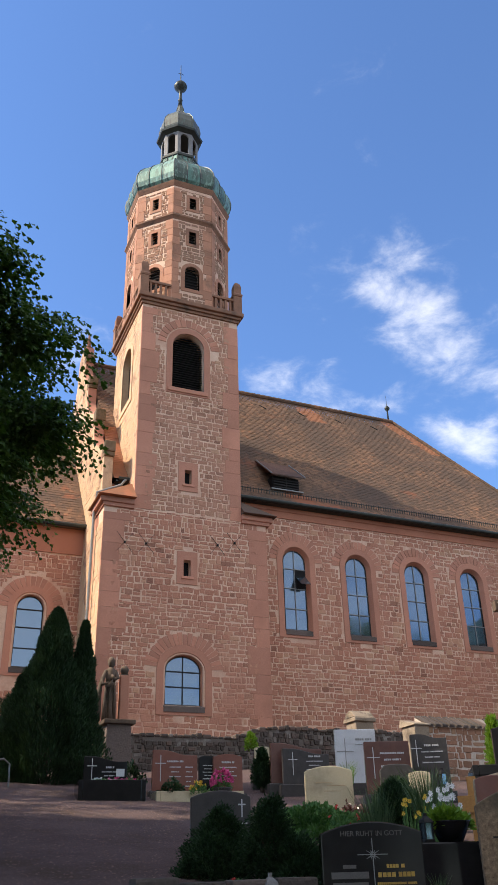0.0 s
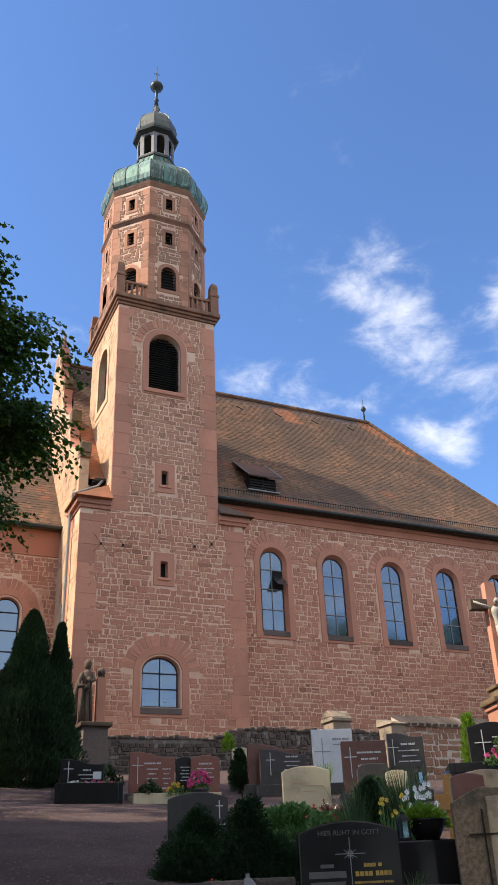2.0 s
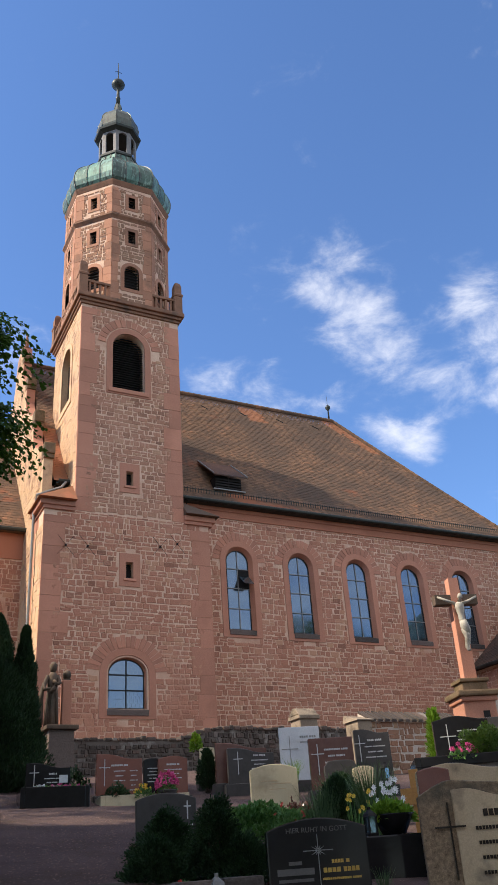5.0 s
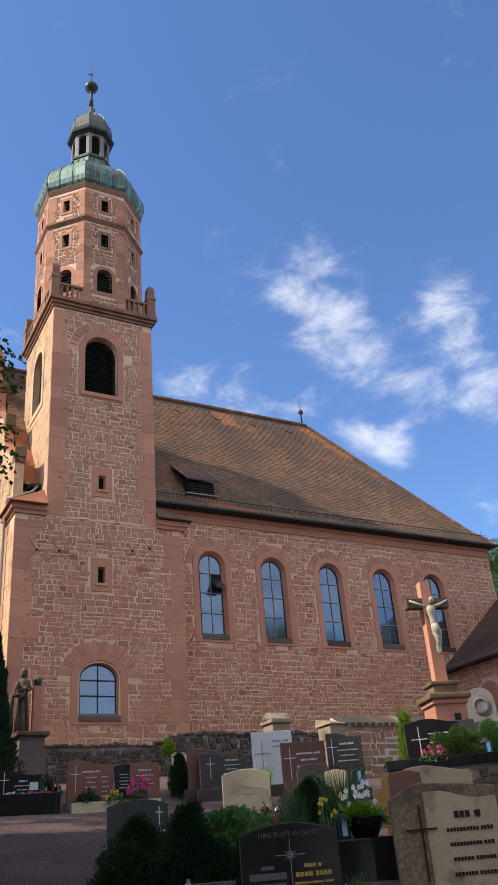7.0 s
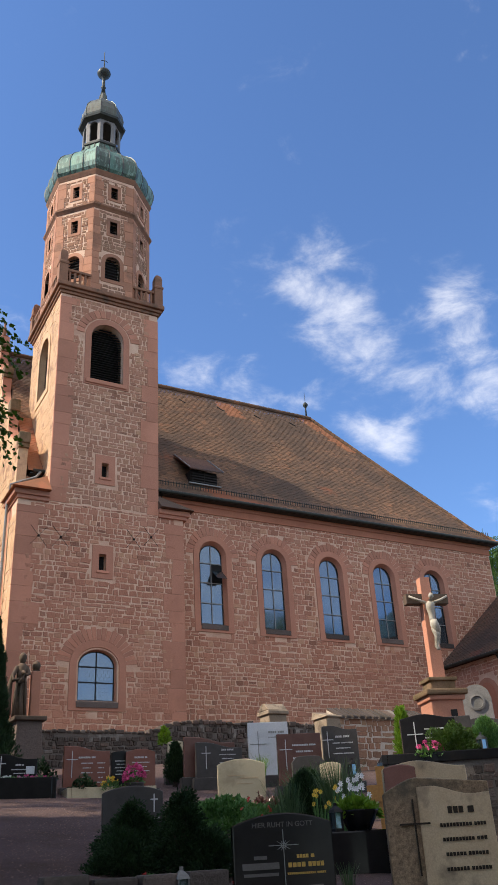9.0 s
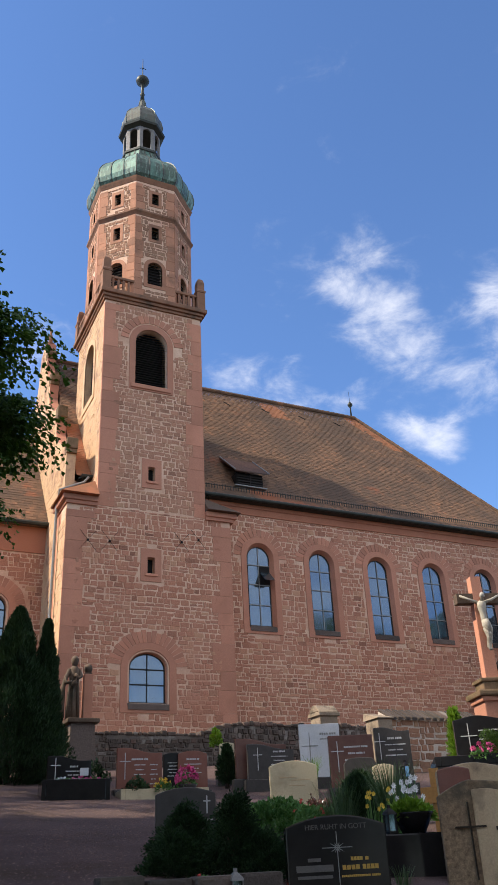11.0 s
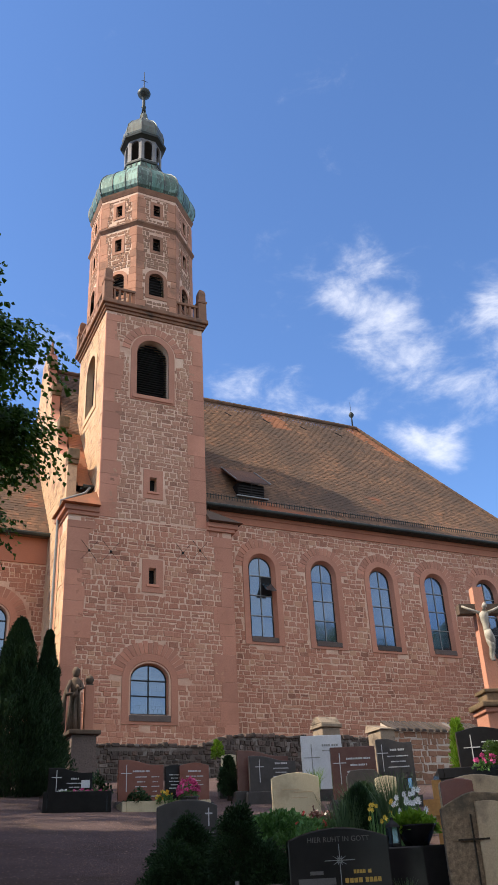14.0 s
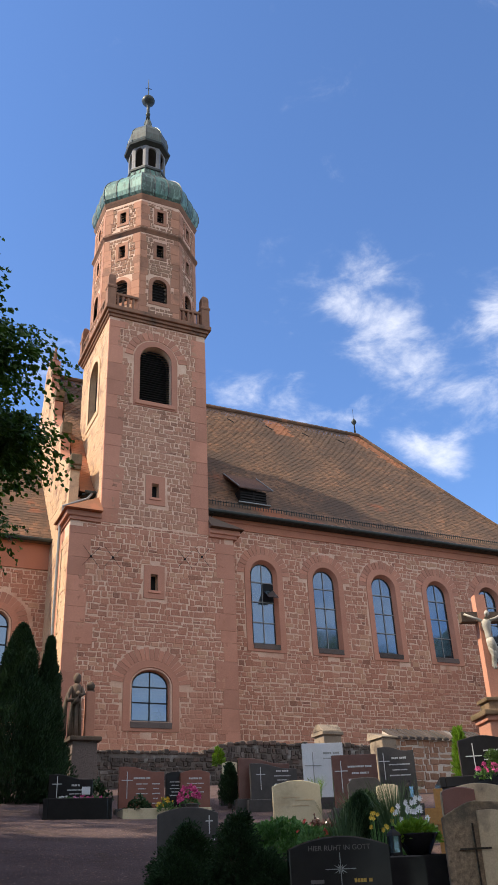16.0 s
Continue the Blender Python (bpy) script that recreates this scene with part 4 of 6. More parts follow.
# tie-rod anchors on the tower front
for x, z in ((8.05, 14.0), (8.98, 14.05), (12.2, 14.35), (13.0, 14.55)):
    anchor = part("wall_anchor", tube(bmesh.new(), [(x - 0.34, TY0 - 0.07, z + 0.42), (x, TY0 - 0.07, z), (x + 0.34, TY0 - 0.07, z + 0.42)], 0.01, 6), M_IRON, church, "black iron wall anchor")
    part("bar", tube(bmesh.new(), [(x - 0.34, TY0 - 0.07, z - 0.42), (x, TY0 - 0.075, z), (x + 0.34, TY0 - 0.07, z - 0.42)], 0.01, 6), M_IRON, anchor)
    part("boss", boxed(x - 0.04, x + 0.04, TY0 - 0.11, TY0 - 0.02, z - 0.04, z + 0.04, bevel=0.02), M_IRON, anchor)

# ---- west gable with scrolled steps ----
def volute(y0, z0, y1, z1, n=6):
    """Hollow curve of a scroll: it leaves the coping flat and ends upright."""
    return [(y0 + (y1 - y0) * (0.45 * i / n + 0.55 * math.sin(i / n * math.pi / 2)), z0 + (z1 - z0) * (0.45 * i / n + 0.55 * (1 - math.cos(i / n * math.pi / 2)))) for i in range(n + 1)]


STEPS = [(33.05, 18.4, 19.1), (35.55, 21.3, 22.1), (37.95, 24.75, 25.4), (39.3, 27.2, 27.6)]
profile = [(33.05, 4.5)]
for (y, z0, z1), nxt in zip(STEPS, STEPS[1:] + [None]):
    profile += [(y, z0), (y + 0.04, z1)]
    if nxt:
        profile += volute(y + 0.3, z1 + 0.02, nxt[0], z1 + (nxt[1] - z1) * 0.68)
profile += [(39.5, 28.3), (40.3, 28.7)]
prof = profile + [(2 * RIDGE_Y - y, z) for y, z in reversed(profile[:-1])]
gable = part("gable", sheet(bmesh.new(), prof, [], facing_west(NAVE_X0), 0.42), M_SUN_OCHRE, church, "scrolled gable wall in ochre stone lightened for sun")
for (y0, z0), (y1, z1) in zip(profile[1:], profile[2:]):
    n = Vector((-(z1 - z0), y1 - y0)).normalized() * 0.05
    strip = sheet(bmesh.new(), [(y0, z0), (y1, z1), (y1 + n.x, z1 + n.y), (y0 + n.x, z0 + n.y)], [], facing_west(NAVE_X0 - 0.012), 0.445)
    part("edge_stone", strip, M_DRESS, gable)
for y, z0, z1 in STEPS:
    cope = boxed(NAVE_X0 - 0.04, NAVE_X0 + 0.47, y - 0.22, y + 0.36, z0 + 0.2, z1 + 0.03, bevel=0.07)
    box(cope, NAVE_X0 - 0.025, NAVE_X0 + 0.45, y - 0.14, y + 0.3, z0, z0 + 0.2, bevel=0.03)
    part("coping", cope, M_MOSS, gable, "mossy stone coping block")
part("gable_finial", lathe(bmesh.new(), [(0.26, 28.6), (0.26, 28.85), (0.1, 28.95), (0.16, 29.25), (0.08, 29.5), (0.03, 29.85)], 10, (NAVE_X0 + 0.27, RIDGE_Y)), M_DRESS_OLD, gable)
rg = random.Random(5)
lay_joined("rubble_fill", rubble(33.3, 46.5, 6, 28.5, lambda u, v: inside(prof, u - 0.3, v + 0.2) and inside(prof, u + 0.3, v + 0.2), (0.18, 0.32), (0.22, 0.55), seed=9), facing_west(NAVE_X0), M_SUN_OCHRE, gable)
# first pipe is given a pale colour to look sunlit, the second stays dark
part("downpipe", tube(bmesh.new(), [(8.2, 32.9, 17.3), (8.0, 32.85, 17.0), (7.0, 33.1, 16.6), (6.95, 33.25, 15.9), (6.95, 33.25, 5)], 0.06, 8), M_LEADBAR, church, "metal downpipe paled for the sun on it")
part("downpipe", tube(bmesh.new(), [(14.0, 32.98, 17.25), (14.0, 33.2, 17.0), (13.95, 33.2, 16.4)], 0.06, 8), M_GUTTER, church)

# ---- wing beside the gable ----
WY = 36.3
wing_win = arch(5.1, 1.2, 9.5, 12.75)
wing = part("wing", sheet(bmesh.new(), [(-16, 4), (NAVE_X0, 4), (NAVE_X0, 16.0), (-16, 16.0)], [wing_win], facing_front(WY), 0.7), M_MORTAR, church, "lower wing with an orange plaster band")
part("cornice", boxed(-16, NAVE_X0 - 0.02, WY - 0.06, WY, 14.75, 16.0), M_PLASTER, wing, "smooth orange plaster band")
church_window(5.1, 1.15, 9.6, 12.7, WY, [10.4, 11.3, 12.1], plain=True)
voussoirs(wing, 5.1, 1.08, 12.65, 0.54, WY, 0.5, 17)
part("gutter", tube(bmesh.new(), [(-16, WY - 0.42, 16.05), (NAVE_X0, WY - 0.42, 16.05)], 0.11, 8), M_GUTTER, wing)
wing_roof = part("roof", boxed(-16, NAVE_X0, WY - 0.35, WY + 0.8, 15.98, 16.04), M_TILE, church, "tiled roof of the wing")
bm = bmesh.new()
v = [bm.verts.new(p) for p in ((-16, WY - 0.4, 16.05), (NAVE_X0, WY - 0.4, 16.05), (NAVE_X0, WY + 5.5, 23.5), (-16, WY + 5.5, 23.5), (-16, WY + 5.5, 16.05), (NAVE_X0, WY + 5.5, 16.05))]
for fc in ((0, 1, 2, 3), (1, 5, 2), (0, 3, 4), (2, 5, 4, 3)):
    bm.faces.new([v[i] for i in fc])
part("roof_deck", bm, M_TILE, wing_roof)
tiled("tile_field", (-8, WY - 0.42, 16.08), (15.2, 0, 0), (0, 5.92, 7.47), M_TILE, wing_roof, tile=(0.22, 0.24))
lay_joined("rubble_fill", rubble(-2, NAVE_X0, 5, 14.7, lambda u, v: not inside(arch(5.1, 1.08, 9.6, 12.65, grow=1.0), u, v), seed=12), facing_front(WY), M_STONE, wing)

# ---- annex with hipped roof and stair turret ----
AX = 29.86
annex = part("annex", boxed(AX, AX + 8, 25.0, NAVE_Y - 0.02, 3.5, 9.9), M_MORTAR, church, "low annex of red sandstone against the nave")
bm = bmesh.new()
pts = [(AX - 0.35, 24.6, 9.95), (AX - 0.35, NAVE_Y - 0.03, 9.95), (AX + 5.0, NAVE_Y - 0.03, 14.4), (AX + 5.0, 27.5, 14.4), (AX + 9, 24.6, 9.95), (AX + 9, NAVE_Y - 0.03, 9.95)]
v = [bm.verts.new(p) for p in pts]
for fc in ((0, 1, 2, 3), (0, 3, 4), (3, 2, 5, 4), (1, 5, 2), (0, 4, 5, 1)):
    bm.faces.new([v[i] for i in fc])
ann_roof = part("roof", bm, M_SLATE, church, "dark tiled roof of the annex")
tiled("tile_field", (AX - 0.37, 24.6, 9.98), (0, NAVE_Y - 24.65, 0), (5.37, 0, 4.47), M_SLATE, ann_roof, lambda a, s: True)
part("gutter", tube(bmesh.new(), [(AX - 0.42, 24.8, 9.93), (AX - 0.42, NAVE_Y - 0.05, 9.93)], 0.09, 8), M_GUTTER, annex)
part("downpipe", tube(bmesh.new(), [(AX - 0.4, 29.2, 9.85), (AX - 0.12, 29.2, 9.4), (AX - 0.12, 29.2, 5.0)], 0.06, 8), M_GUTTER, annex)
lay_joined("rubble_fill", rubble(25.2, NAVE_Y - 0.1, 4.5, 9.8, lambda u, v: not inside(arch(30.55, 1.3, 5, 8.9, 0.7, grow=0.2), u, v), seed=14), facing_west(AX), M_STONE, annex)
part("door", sheet(bmesh.new(), arch(30.55, 1.15, 4.5, 8.75, 0.75), [], facing_west(AX - 0.05), 0.1), M_PLASTER, annex, "red painted arched door")
part("surround", sheet(bmesh.new(), arch(30.55, 1.15, 4.5, 8.75, 0.75, grow=0.22), [arch(30.55, 1.15, 4.5, 8.75, 0.75)], facing_west(AX - 0.03), 0.05), M_DRESS, annex)
TUX, TUY = 32.0, 28.6
turret = part("turret", lathe(bmesh.new(), [(1.35, 10.0), (1.35, 12.65), (1.5, 12.75), (1.5, 12.9)], 20, (TUX, TUY)), M_STONE, church, "round stair turret with a copper cap", True)
part("turret_roof", lathe(bmesh.new(), [(1.6, 12.85), (1.55, 13.05), (1.2, 13.9), (0.9, 14.4), (0.15, 15.0), (0.02, 15.6)], 16, (TUX, TUY)), M_COPPER, turret)

# ---- materials of the graveyard ----
def leaf_material(name, stops, gloss=0.6, sheen=0.35):
    m, t, b = material(name)
    c = ramp(t, any_random(t), stops)
    c = mixc(t, 0.3, c, ramp(t, noise_at(t, 1.3, 3.0), [(0.3, stops[0][1]), (0.7, stops[-1][1])]))
    t.links.new(c, b.inputs["Base Color"])
    b.inputs["Roughness"].default_value = gloss
    b.inputs["Specular IOR Level"].default_value = 0.2
    tr = t.nodes.new("ShaderNodeBsdfTranslucent")
    t.links.new(mixc(t, 1.0, c, (1.3, 1.25, 0.5), "MULTIPLY"), tr.inputs["Color"])
    mx = t.nodes.new("ShaderNodeMixShader")
    mx.inputs[0].default_value = sheen
    t.links.new(b.outputs[0], mx.inputs[1])
    t.links.new(tr.outputs[0], mx.inputs[2])
    t.links.new(mx.outputs[0], t.nodes["Material Output"].inputs["Surface"])
    return m


M_LEAF = leaf_material("tree leaves", [(0.0, (0.024, 0.061, 0.017)), (0.5, (0.049, 0.108, 0.024)), (1.0, (0.101, 0.176, 0.036))], 0.5, 0.3)
M_CONIFER = leaf_material("dark conifer green", [(0.0, (0.012, 0.028, 0.014)), (0.6, (0.022, 0.05, 0.022)), (1.0, (0.04, 0.08, 0.03))], 0.6, 0.12)
M_IVY = leaf_material("ground cover leaves", [(0.0, (0.060, 0.138, 0.048)), (0.6, (0.102, 0.228, 0.078)), (1.0, (0.168, 0.312, 0.108))], 0.4, 0.25)
M_BOX = leaf_material("box leaves", [(0.0, (0.045, 0.09, 0.02)), (1.0, (0.10, 0.165, 0.04))], 0.45, 0.3)
M_LIME = leaf_material("bright green leaves", [(0.0, (0.12, 0.22, 0.03)), (1.0, (0.22, 0.36, 0.05))], 0.45, 0.35)
M_GREY_GREEN = leaf_material("grey green grass", [(0.0, (0.05, 0.09, 0.05)), (1.0, (0.11, 0.17, 0.09))], 0.5, 0.25)
M_PINK = surface("pink petals", (0.55, 0.06, 0.22), (0.75, 0.14, 0.34), 8.0, 40.0, 0.6, 0.1, 0.002)
M_RED = surface("red petals", (0.6, 0.05, 0.04), (0.75, 0.12, 0.1), 8.0, 40.0, 0.6, 0.1, 0.002)
M_YELLOW = surface("yellow petals", (0.7, 0.45, 0.04), (0.8, 0.58, 0.08), 8.0, 40.0, 0.6, 0.1, 0.002)
M_WHITE = surface("white petals", (0.75, 0.75, 0.73), (0.85, 0.85, 0.84), 8.0, 40.0, 0.6, 0.1, 0.002)
M_VIOLET = surface("violet petals", (0.16, 0.07, 0.4), (0.26, 0.14, 0.5), 8.0, 40.0, 0.6, 0.1, 0.002)
M_BARK = surface("dark bark", (0.04, 0.03, 0.022), (0.1, 0.075, 0.055), 3.0, 18.0, 0.95, 0.9, 0.05)
M_BLACK = surface("polished black granite", (0.012, 0.011, 0.012), (0.022, 0.02, 0.02), 6.0, 180.0, 0.12, 0.0, 0.001, spec=0.25)
M_GREY = surface("dark grey granite", (0.04, 0.037, 0.037), (0.075, 0.068, 0.066), 7.0, 120.0, 0.35, 0.05, 0.001, spec=0.3)
M_REDGRAN = surface("polished red granite", (0.17, 0.062, 0.045), (0.24, 0.095, 0.068), 6.0, 150.0, 0.25, 0.02, 0.001, spec=0.5)
M_BROWN = surface("brown granite", (0.12, 0.055, 0.045), (0.17, 0.085, 0.068), 6.0, 150.0, 0.25, 0.02, 0.001, spec=0.5)
M_SANDY = surface("pale yellow sandstone", (0.50, 0.42, 0.27), (0.60, 0.52, 0.36), 3.0, 60.0, 0.8, 0.2, 0.004, (0.4, 0.33, 0.22), 2.0)
# rough speckled stone; its brown also holds the dapple shade
M_SHELL = surface("rough speckled limestone browned for dapple shade", (0.070, 0.043, 0.025), (0.400, 0.275, 0.167), 26.0, 90.0, 0.75, 0.6, 0.01, (0.100, 0.081, 0.054), 2.2)
M_SMOOTH = surface("honed beige limestone", (0.46, 0.33, 0.2), (0.58, 0.44, 0.28), 4.0, 60.0, 0.6, 0.1, 0.003, (0.24, 0.18, 0.12), 2.6)
M_PALE = surface("pale grey marble", (0.50, 0.53, 0.56), (0.64, 0.66, 0.69), 2.5, 50.0, 0.4, 0.05, 0.002)
M_GREYSTONE = surface("weathered grey stone", (0.156, 0.152, 0.147), (0.257, 0.248, 0.239), 2.5, 40.0, 0.85, 0.4, 0.008, (0.101, 0.104, 0.092), 2.0)
M_STATUE = surface("weathered statue sandstone", (0.070, 0.051, 0.035), (0.156, 0.109, 0.078), 3.0, 40.0, 0.9, 0.5, 0.01, (0.055, 0.051, 0.035), 1.6)
M_CORPUS = surface("pale carved stone", (0.36, 0.33, 0.27), (0.50, 0.46, 0.38), 4.0, 50.0, 0.8, 0.3, 0.004, (0.2, 0.18, 0.14), 3.0)
M_GOLD = surface("gold letters", (0.55, 0.36, 0.09), (0.7, 0.48, 0.14), 5.0, 60.0, 0.35, 0.0, 0.001, metal=0.8)
M_SILVER = surface("pale letters", (0.45, 0.45, 0.45), (0.6, 0.6, 0.6), 5.0, 60.0, 0.4, 0.0, 0.001)
M_DIM = surface("dull engraved letters", (0.10, 0.09, 0.085), (0.15, 0.14, 0.13), 5.0, 60.0, 0.6, 0.0, 0.001)
M_BRONZE = surface("dark bronze letters", (0.03, 0.022, 0.016), (0.05, 0.038, 0.028), 5.0, 60.0, 0.5, 0.0, 0.001, metal=0.5)
M_SOIL = surface("planted soil", (0.03, 0.022, 0.016), (0.07, 0.05, 0.036), 5.0, 30.0, 0.95, 0.8, 0.03)
M_WOOD = surface("orange wood", (0.42, 0.2, 0.06), (0.55, 0.28, 0.09), 4.0, 40.0, 0.6, 0.2, 0.004)
M_LANTERN = surface("lantern metal", (0.1, 0.095, 0.09), (0.2, 0.19, 0.18), 6.0, 40.0, 0.35, 0.1, 0.002, metal=0.7)


# ---- plants ----
def scatter_mesh(name, blades, mat, parent):
    """blades: (point, along, across, size, slim) for flat leaves of two triangles each, folded at the rib."""
    vs, fs = [], []
    for p, d, s, ln, wd in blades:
        n = len(vs)
        lift = d.cross(s).normalized() * wd * 0.25
        vs += [p, p + d * ln * 0.5 + s * wd * 0.5 + lift, p + d * ln, p + d * ln * 0.5 - s * wd * 0.5 + lift]
        fs.append((n, n + 1, n + 2, n + 3))
    me = bpy.data.meshes.new(name)
    me.from_pydata(vs, [], fs)
    me.materials.append(mat)
    ob = new(name, me)
    ob.parent = parent
    return ob


def unit(r):
    while True:
        v = Vector((r.uniform(-1, 1), r.uniform(-1, 1), r.uniform(-1, 1)))
        if 0.05 < v.length < 1:
            return v.normalized()


def sprays(r, centre, radius, count, leaflets, length, leaf, droop=0.35, squash=0.8):
    """Feathery twigs standing out of a clump."""
    out = []
    for _ in range(count):
        d = unit(r)
        d.z *= squash
        p = centre + d * radius * r.uniform(0.45, 1.0)
        go = (d + unit(r) * 0.6 + Vector((0, 0, -droop))).normalized()
        s = go.cross(unit(r)).normalized()
        for k in range(leaflets):
            f = k / (leaflets - 1)
            q = p + go * length * f + Vector((0, 0, -droop * 0.25 * length * f * f))
            sg = 1 if k % 2 else -1
            dirn = (go * 0.6 + s * sg * 0.8 + unit(r) * 0.2).normalized() if k < leaflets - 1 else go
            out.append((q, dirn, go.cross(s).normalized().cross(dirn).normalized(), leaf * r.uniform(0.75, 1.2), leaf * 0.44))
    return out


def tree(at, height, label, envelope, clumps, per, leaf, seed, lean=(0.0, 0.0), first=0.25, trunk=0.35, twig=0.42, leaflets=9, spread=1.0, low=0.0):
    r = random.Random(seed)
    at = Vector(at)
    ob = thing("tree", label, "tree", at)
    axis = [Vector((lean[0] * k * k + 0.15 * math.sin(3 * k), lean[1] * k * k, height * k)) for k in (0, 0.2, 0.4, 0.6, 0.8, 0.95)]
    part("trunk", tube(bmesh.new(), axis, [trunk * 1.25, trunk, trunk * 0.8, trunk * 0.55, trunk * 0.3, 0.06], 10), M_BARK, ob, "", True)
    blades = []
    for i in range(clumps):
        k = r.uniform(first, 0.47) if r.random() < low else r.uniform(first, 1.0)
        rad = envelope(k)
        a, q = r.uniform(0, 2 * math.pi), rad * math.sqrt(r.uniform(0.12, 1.0))
        c = Vector((lean[0] * k * k + q * math.cos(a), lean[1] * k * k + q * math.sin(a), height * k))
        size = r.uniform(0.75, 1.5) * (rad / 6) ** 0.4 * spread
        blades += sprays(r, c, size, per, leaflets, twig, leaf)
        if i % 6 == 0:
            k0 = max(0.15, k - 0.22)
            s = Vector((lean[0] * k0 * k0, lean[1] * k0 * k0, height * k0))
            mid = s.lerp(c, 0.5) + Vector((0, 0, 0.4))
            part("branch", tube(bmesh.new(), [s, mid, c], [0.13, 0.08, 0.025], 6), M_BARK, ob)
    scatter_mesh("crown", blades, M_LEAF, ob)
    return ob


def big_envelope(k):
    pts = [(0, 2.6), (0.2, 2.9), (0.26, 3.9), (0.31, 5.1), (0.37, 5.3), (0.41, 5.0), (0.45, 4.3), (0.5, 3.3), (0.55, 2.8), (0.6, 2.6), (0.66, 2.5), (0.72, 2.75), (0.8, 2.5), (0.9, 1.9), (1.0, 0.6)]
    for (z0, r0), (z1, r1) in zip(pts, pts[1:]):
        if k <= z1:
            return r0 + (r1 - r0) * (k - z0) / (z1 - z0)
    return 0.8


def maple(at, height, label, envelope, clumps, per, leaf, seed, trunk, split):
    """Broad crown of drooping leafy tiers up to the split, feathery young shoots above it."""
    r = random.Random(seed)
    ob = thing("tree", label, "tree", at)
    axis = [Vector((0.15 * math.sin(3 * k), 0, height * k)) for k in (0, 0.2, 0.4, 0.6, 0.8, 0.95)]
    part("trunk", tube(bmesh.new(), axis, [trunk * 1.25, trunk, trunk * 0.8, trunk * 0.55, trunk * 0.3, 0.06], 10), M_BARK, ob, "", True)
    leaves = []
    for i in range(clumps):
        k = r.uniform(0.235, split)
        rad = envelope(k)
        a = r.uniform(0, 2 * math.pi)
        q = rad * math.sqrt(r.uniform(0.12, 1.0)) * 0.93
        c = Vector((q * math.cos(a), q * math.sin(a), height * k))
        out = Vector((math.cos(a), math.sin(a), 0))
        size = r.uniform(0.5, 1.0)
        for _ in range(per):
            u = unit(r)
            rho = r.uniform(0.3, 1.0)
            p = c + Vector((u.x * size * rho, u.y * size * rho, (0.55 * abs(u.z) - 0.5 * rho * rho * (1 - abs(u.z))) * size))
            d = (Vector((u.x, u.y, 0.0)) * 0.7 + out * 0.3 + Vector((0, 0, -0.75)) + unit(r) * 0.5).normalized()
            side = d.cross(Vector((u.x, u.y, 0.9)) + unit(r) * 0.6).normalized()
            ln = leaf * r.uniform(0.65, 1.2)
            leaves.append((p, d, side, ln, ln * 0.95))
        if q > rad * 0.55:
            for _ in range(4):
                go = (out + unit(r) * 0.7 + Vector((0, 0, -0.15))).normalized()
                p = c + go * size * 0.7
                for n in range(7):
                    p = p + go * 0.04 + Vector((0, 0, -0.006 * n))
                    d = (go * 0.4 + Vector((0, 0, -0.8)) + unit(r) * 0.6).normalized()
                    ln = leaf * r.uniform(0.6, 1.05)
                    leaves.append((p, d, d.cross(unit(r)).normalized(), ln, ln * 0.9))
        if i % 9 == 0:
            k0 = max(0.12, k - 0.16)
            s = Vector((0, 0, height * k0))
            part("branch", tube(bmesh.new(), [s, s.lerp(c, 0.5) + Vector((0, 0, 0.35)), c], [0.12, 0.07, 0.02], 6), M_BARK, ob)
    scatter_mesh("crown", leaves, M_LEAF, ob)
    shoots = []
    for i in range(190):
        k = r.uniform(split - 0.03, 1.0)
        rad = envelope(k)
        a, q = r.uniform(0, 2 * math.pi), rad * math.sqrt(r.uniform(0.1, 1.0))
        c = Vector((q * math.cos(a), q * math.sin(a), height * k))
        shoots += sprays(r, c, r.uniform(0.4, 0.75), 40, 9, 0.3, 0.085)
    scatter_mesh("upper_crown", shoots, M_LEAF, ob)
    return ob


maple((-3.05, 11.4, 1.85), 15.4, "broad dark green leafy tree with drooping tiers", big_envelope, 1050, 500, 0.084, 4, 0.36, 0.54)
# trees round about; those by the path are unseen, added to shade it
dome_env = lambda k: 5.5 * math.sqrt(max(0.05, 1 - ((k - 0.6) / 0.5) ** 2))
tree((53, 49.5, 5.0), 20.5, "light green leafy tree behind the church", dome_env, 90, 26, 0.3, 8, first=0.35, trunk=0.3, twig=0.8)
tree((38, 6, 1.0), 19.5, "leafy tree across the graveyard", dome_env, 90, 24, 0.32, 9, first=0.3, trunk=0.35, twig=0.9)
tree((49, 9, 1.0), 19.0, "leafy tree across the graveyard", dome_env, 90, 24, 0.32, 10, first=0.3, trunk=0.35, twig=0.9)


# unseen trees that block sun and sky from the graves and darken reflections
for (x, y), h, seed in (((-12.5, 11.5), 19.0, 61), ((-9, -1), 17.0, 62), ((-3, -12), 17.0, 63), ((6, -13), 16.0, 64), ((15, -11), 15.0, 65), ((-7, 21.5), 17.0, 66)):
    tree((x, y, 0.165 * y - 0.2), h, "broad leafy tree out of view, added for shade", lambda k: 5.2 * math.sqrt(max(0.05, 1 - ((k - 0.6) / 0.5) ** 2)), 80 if seed == 66 else 130, 34, 0.26, seed, first=0.2, trunk=0.35, twig=0.6, leaflets=7)


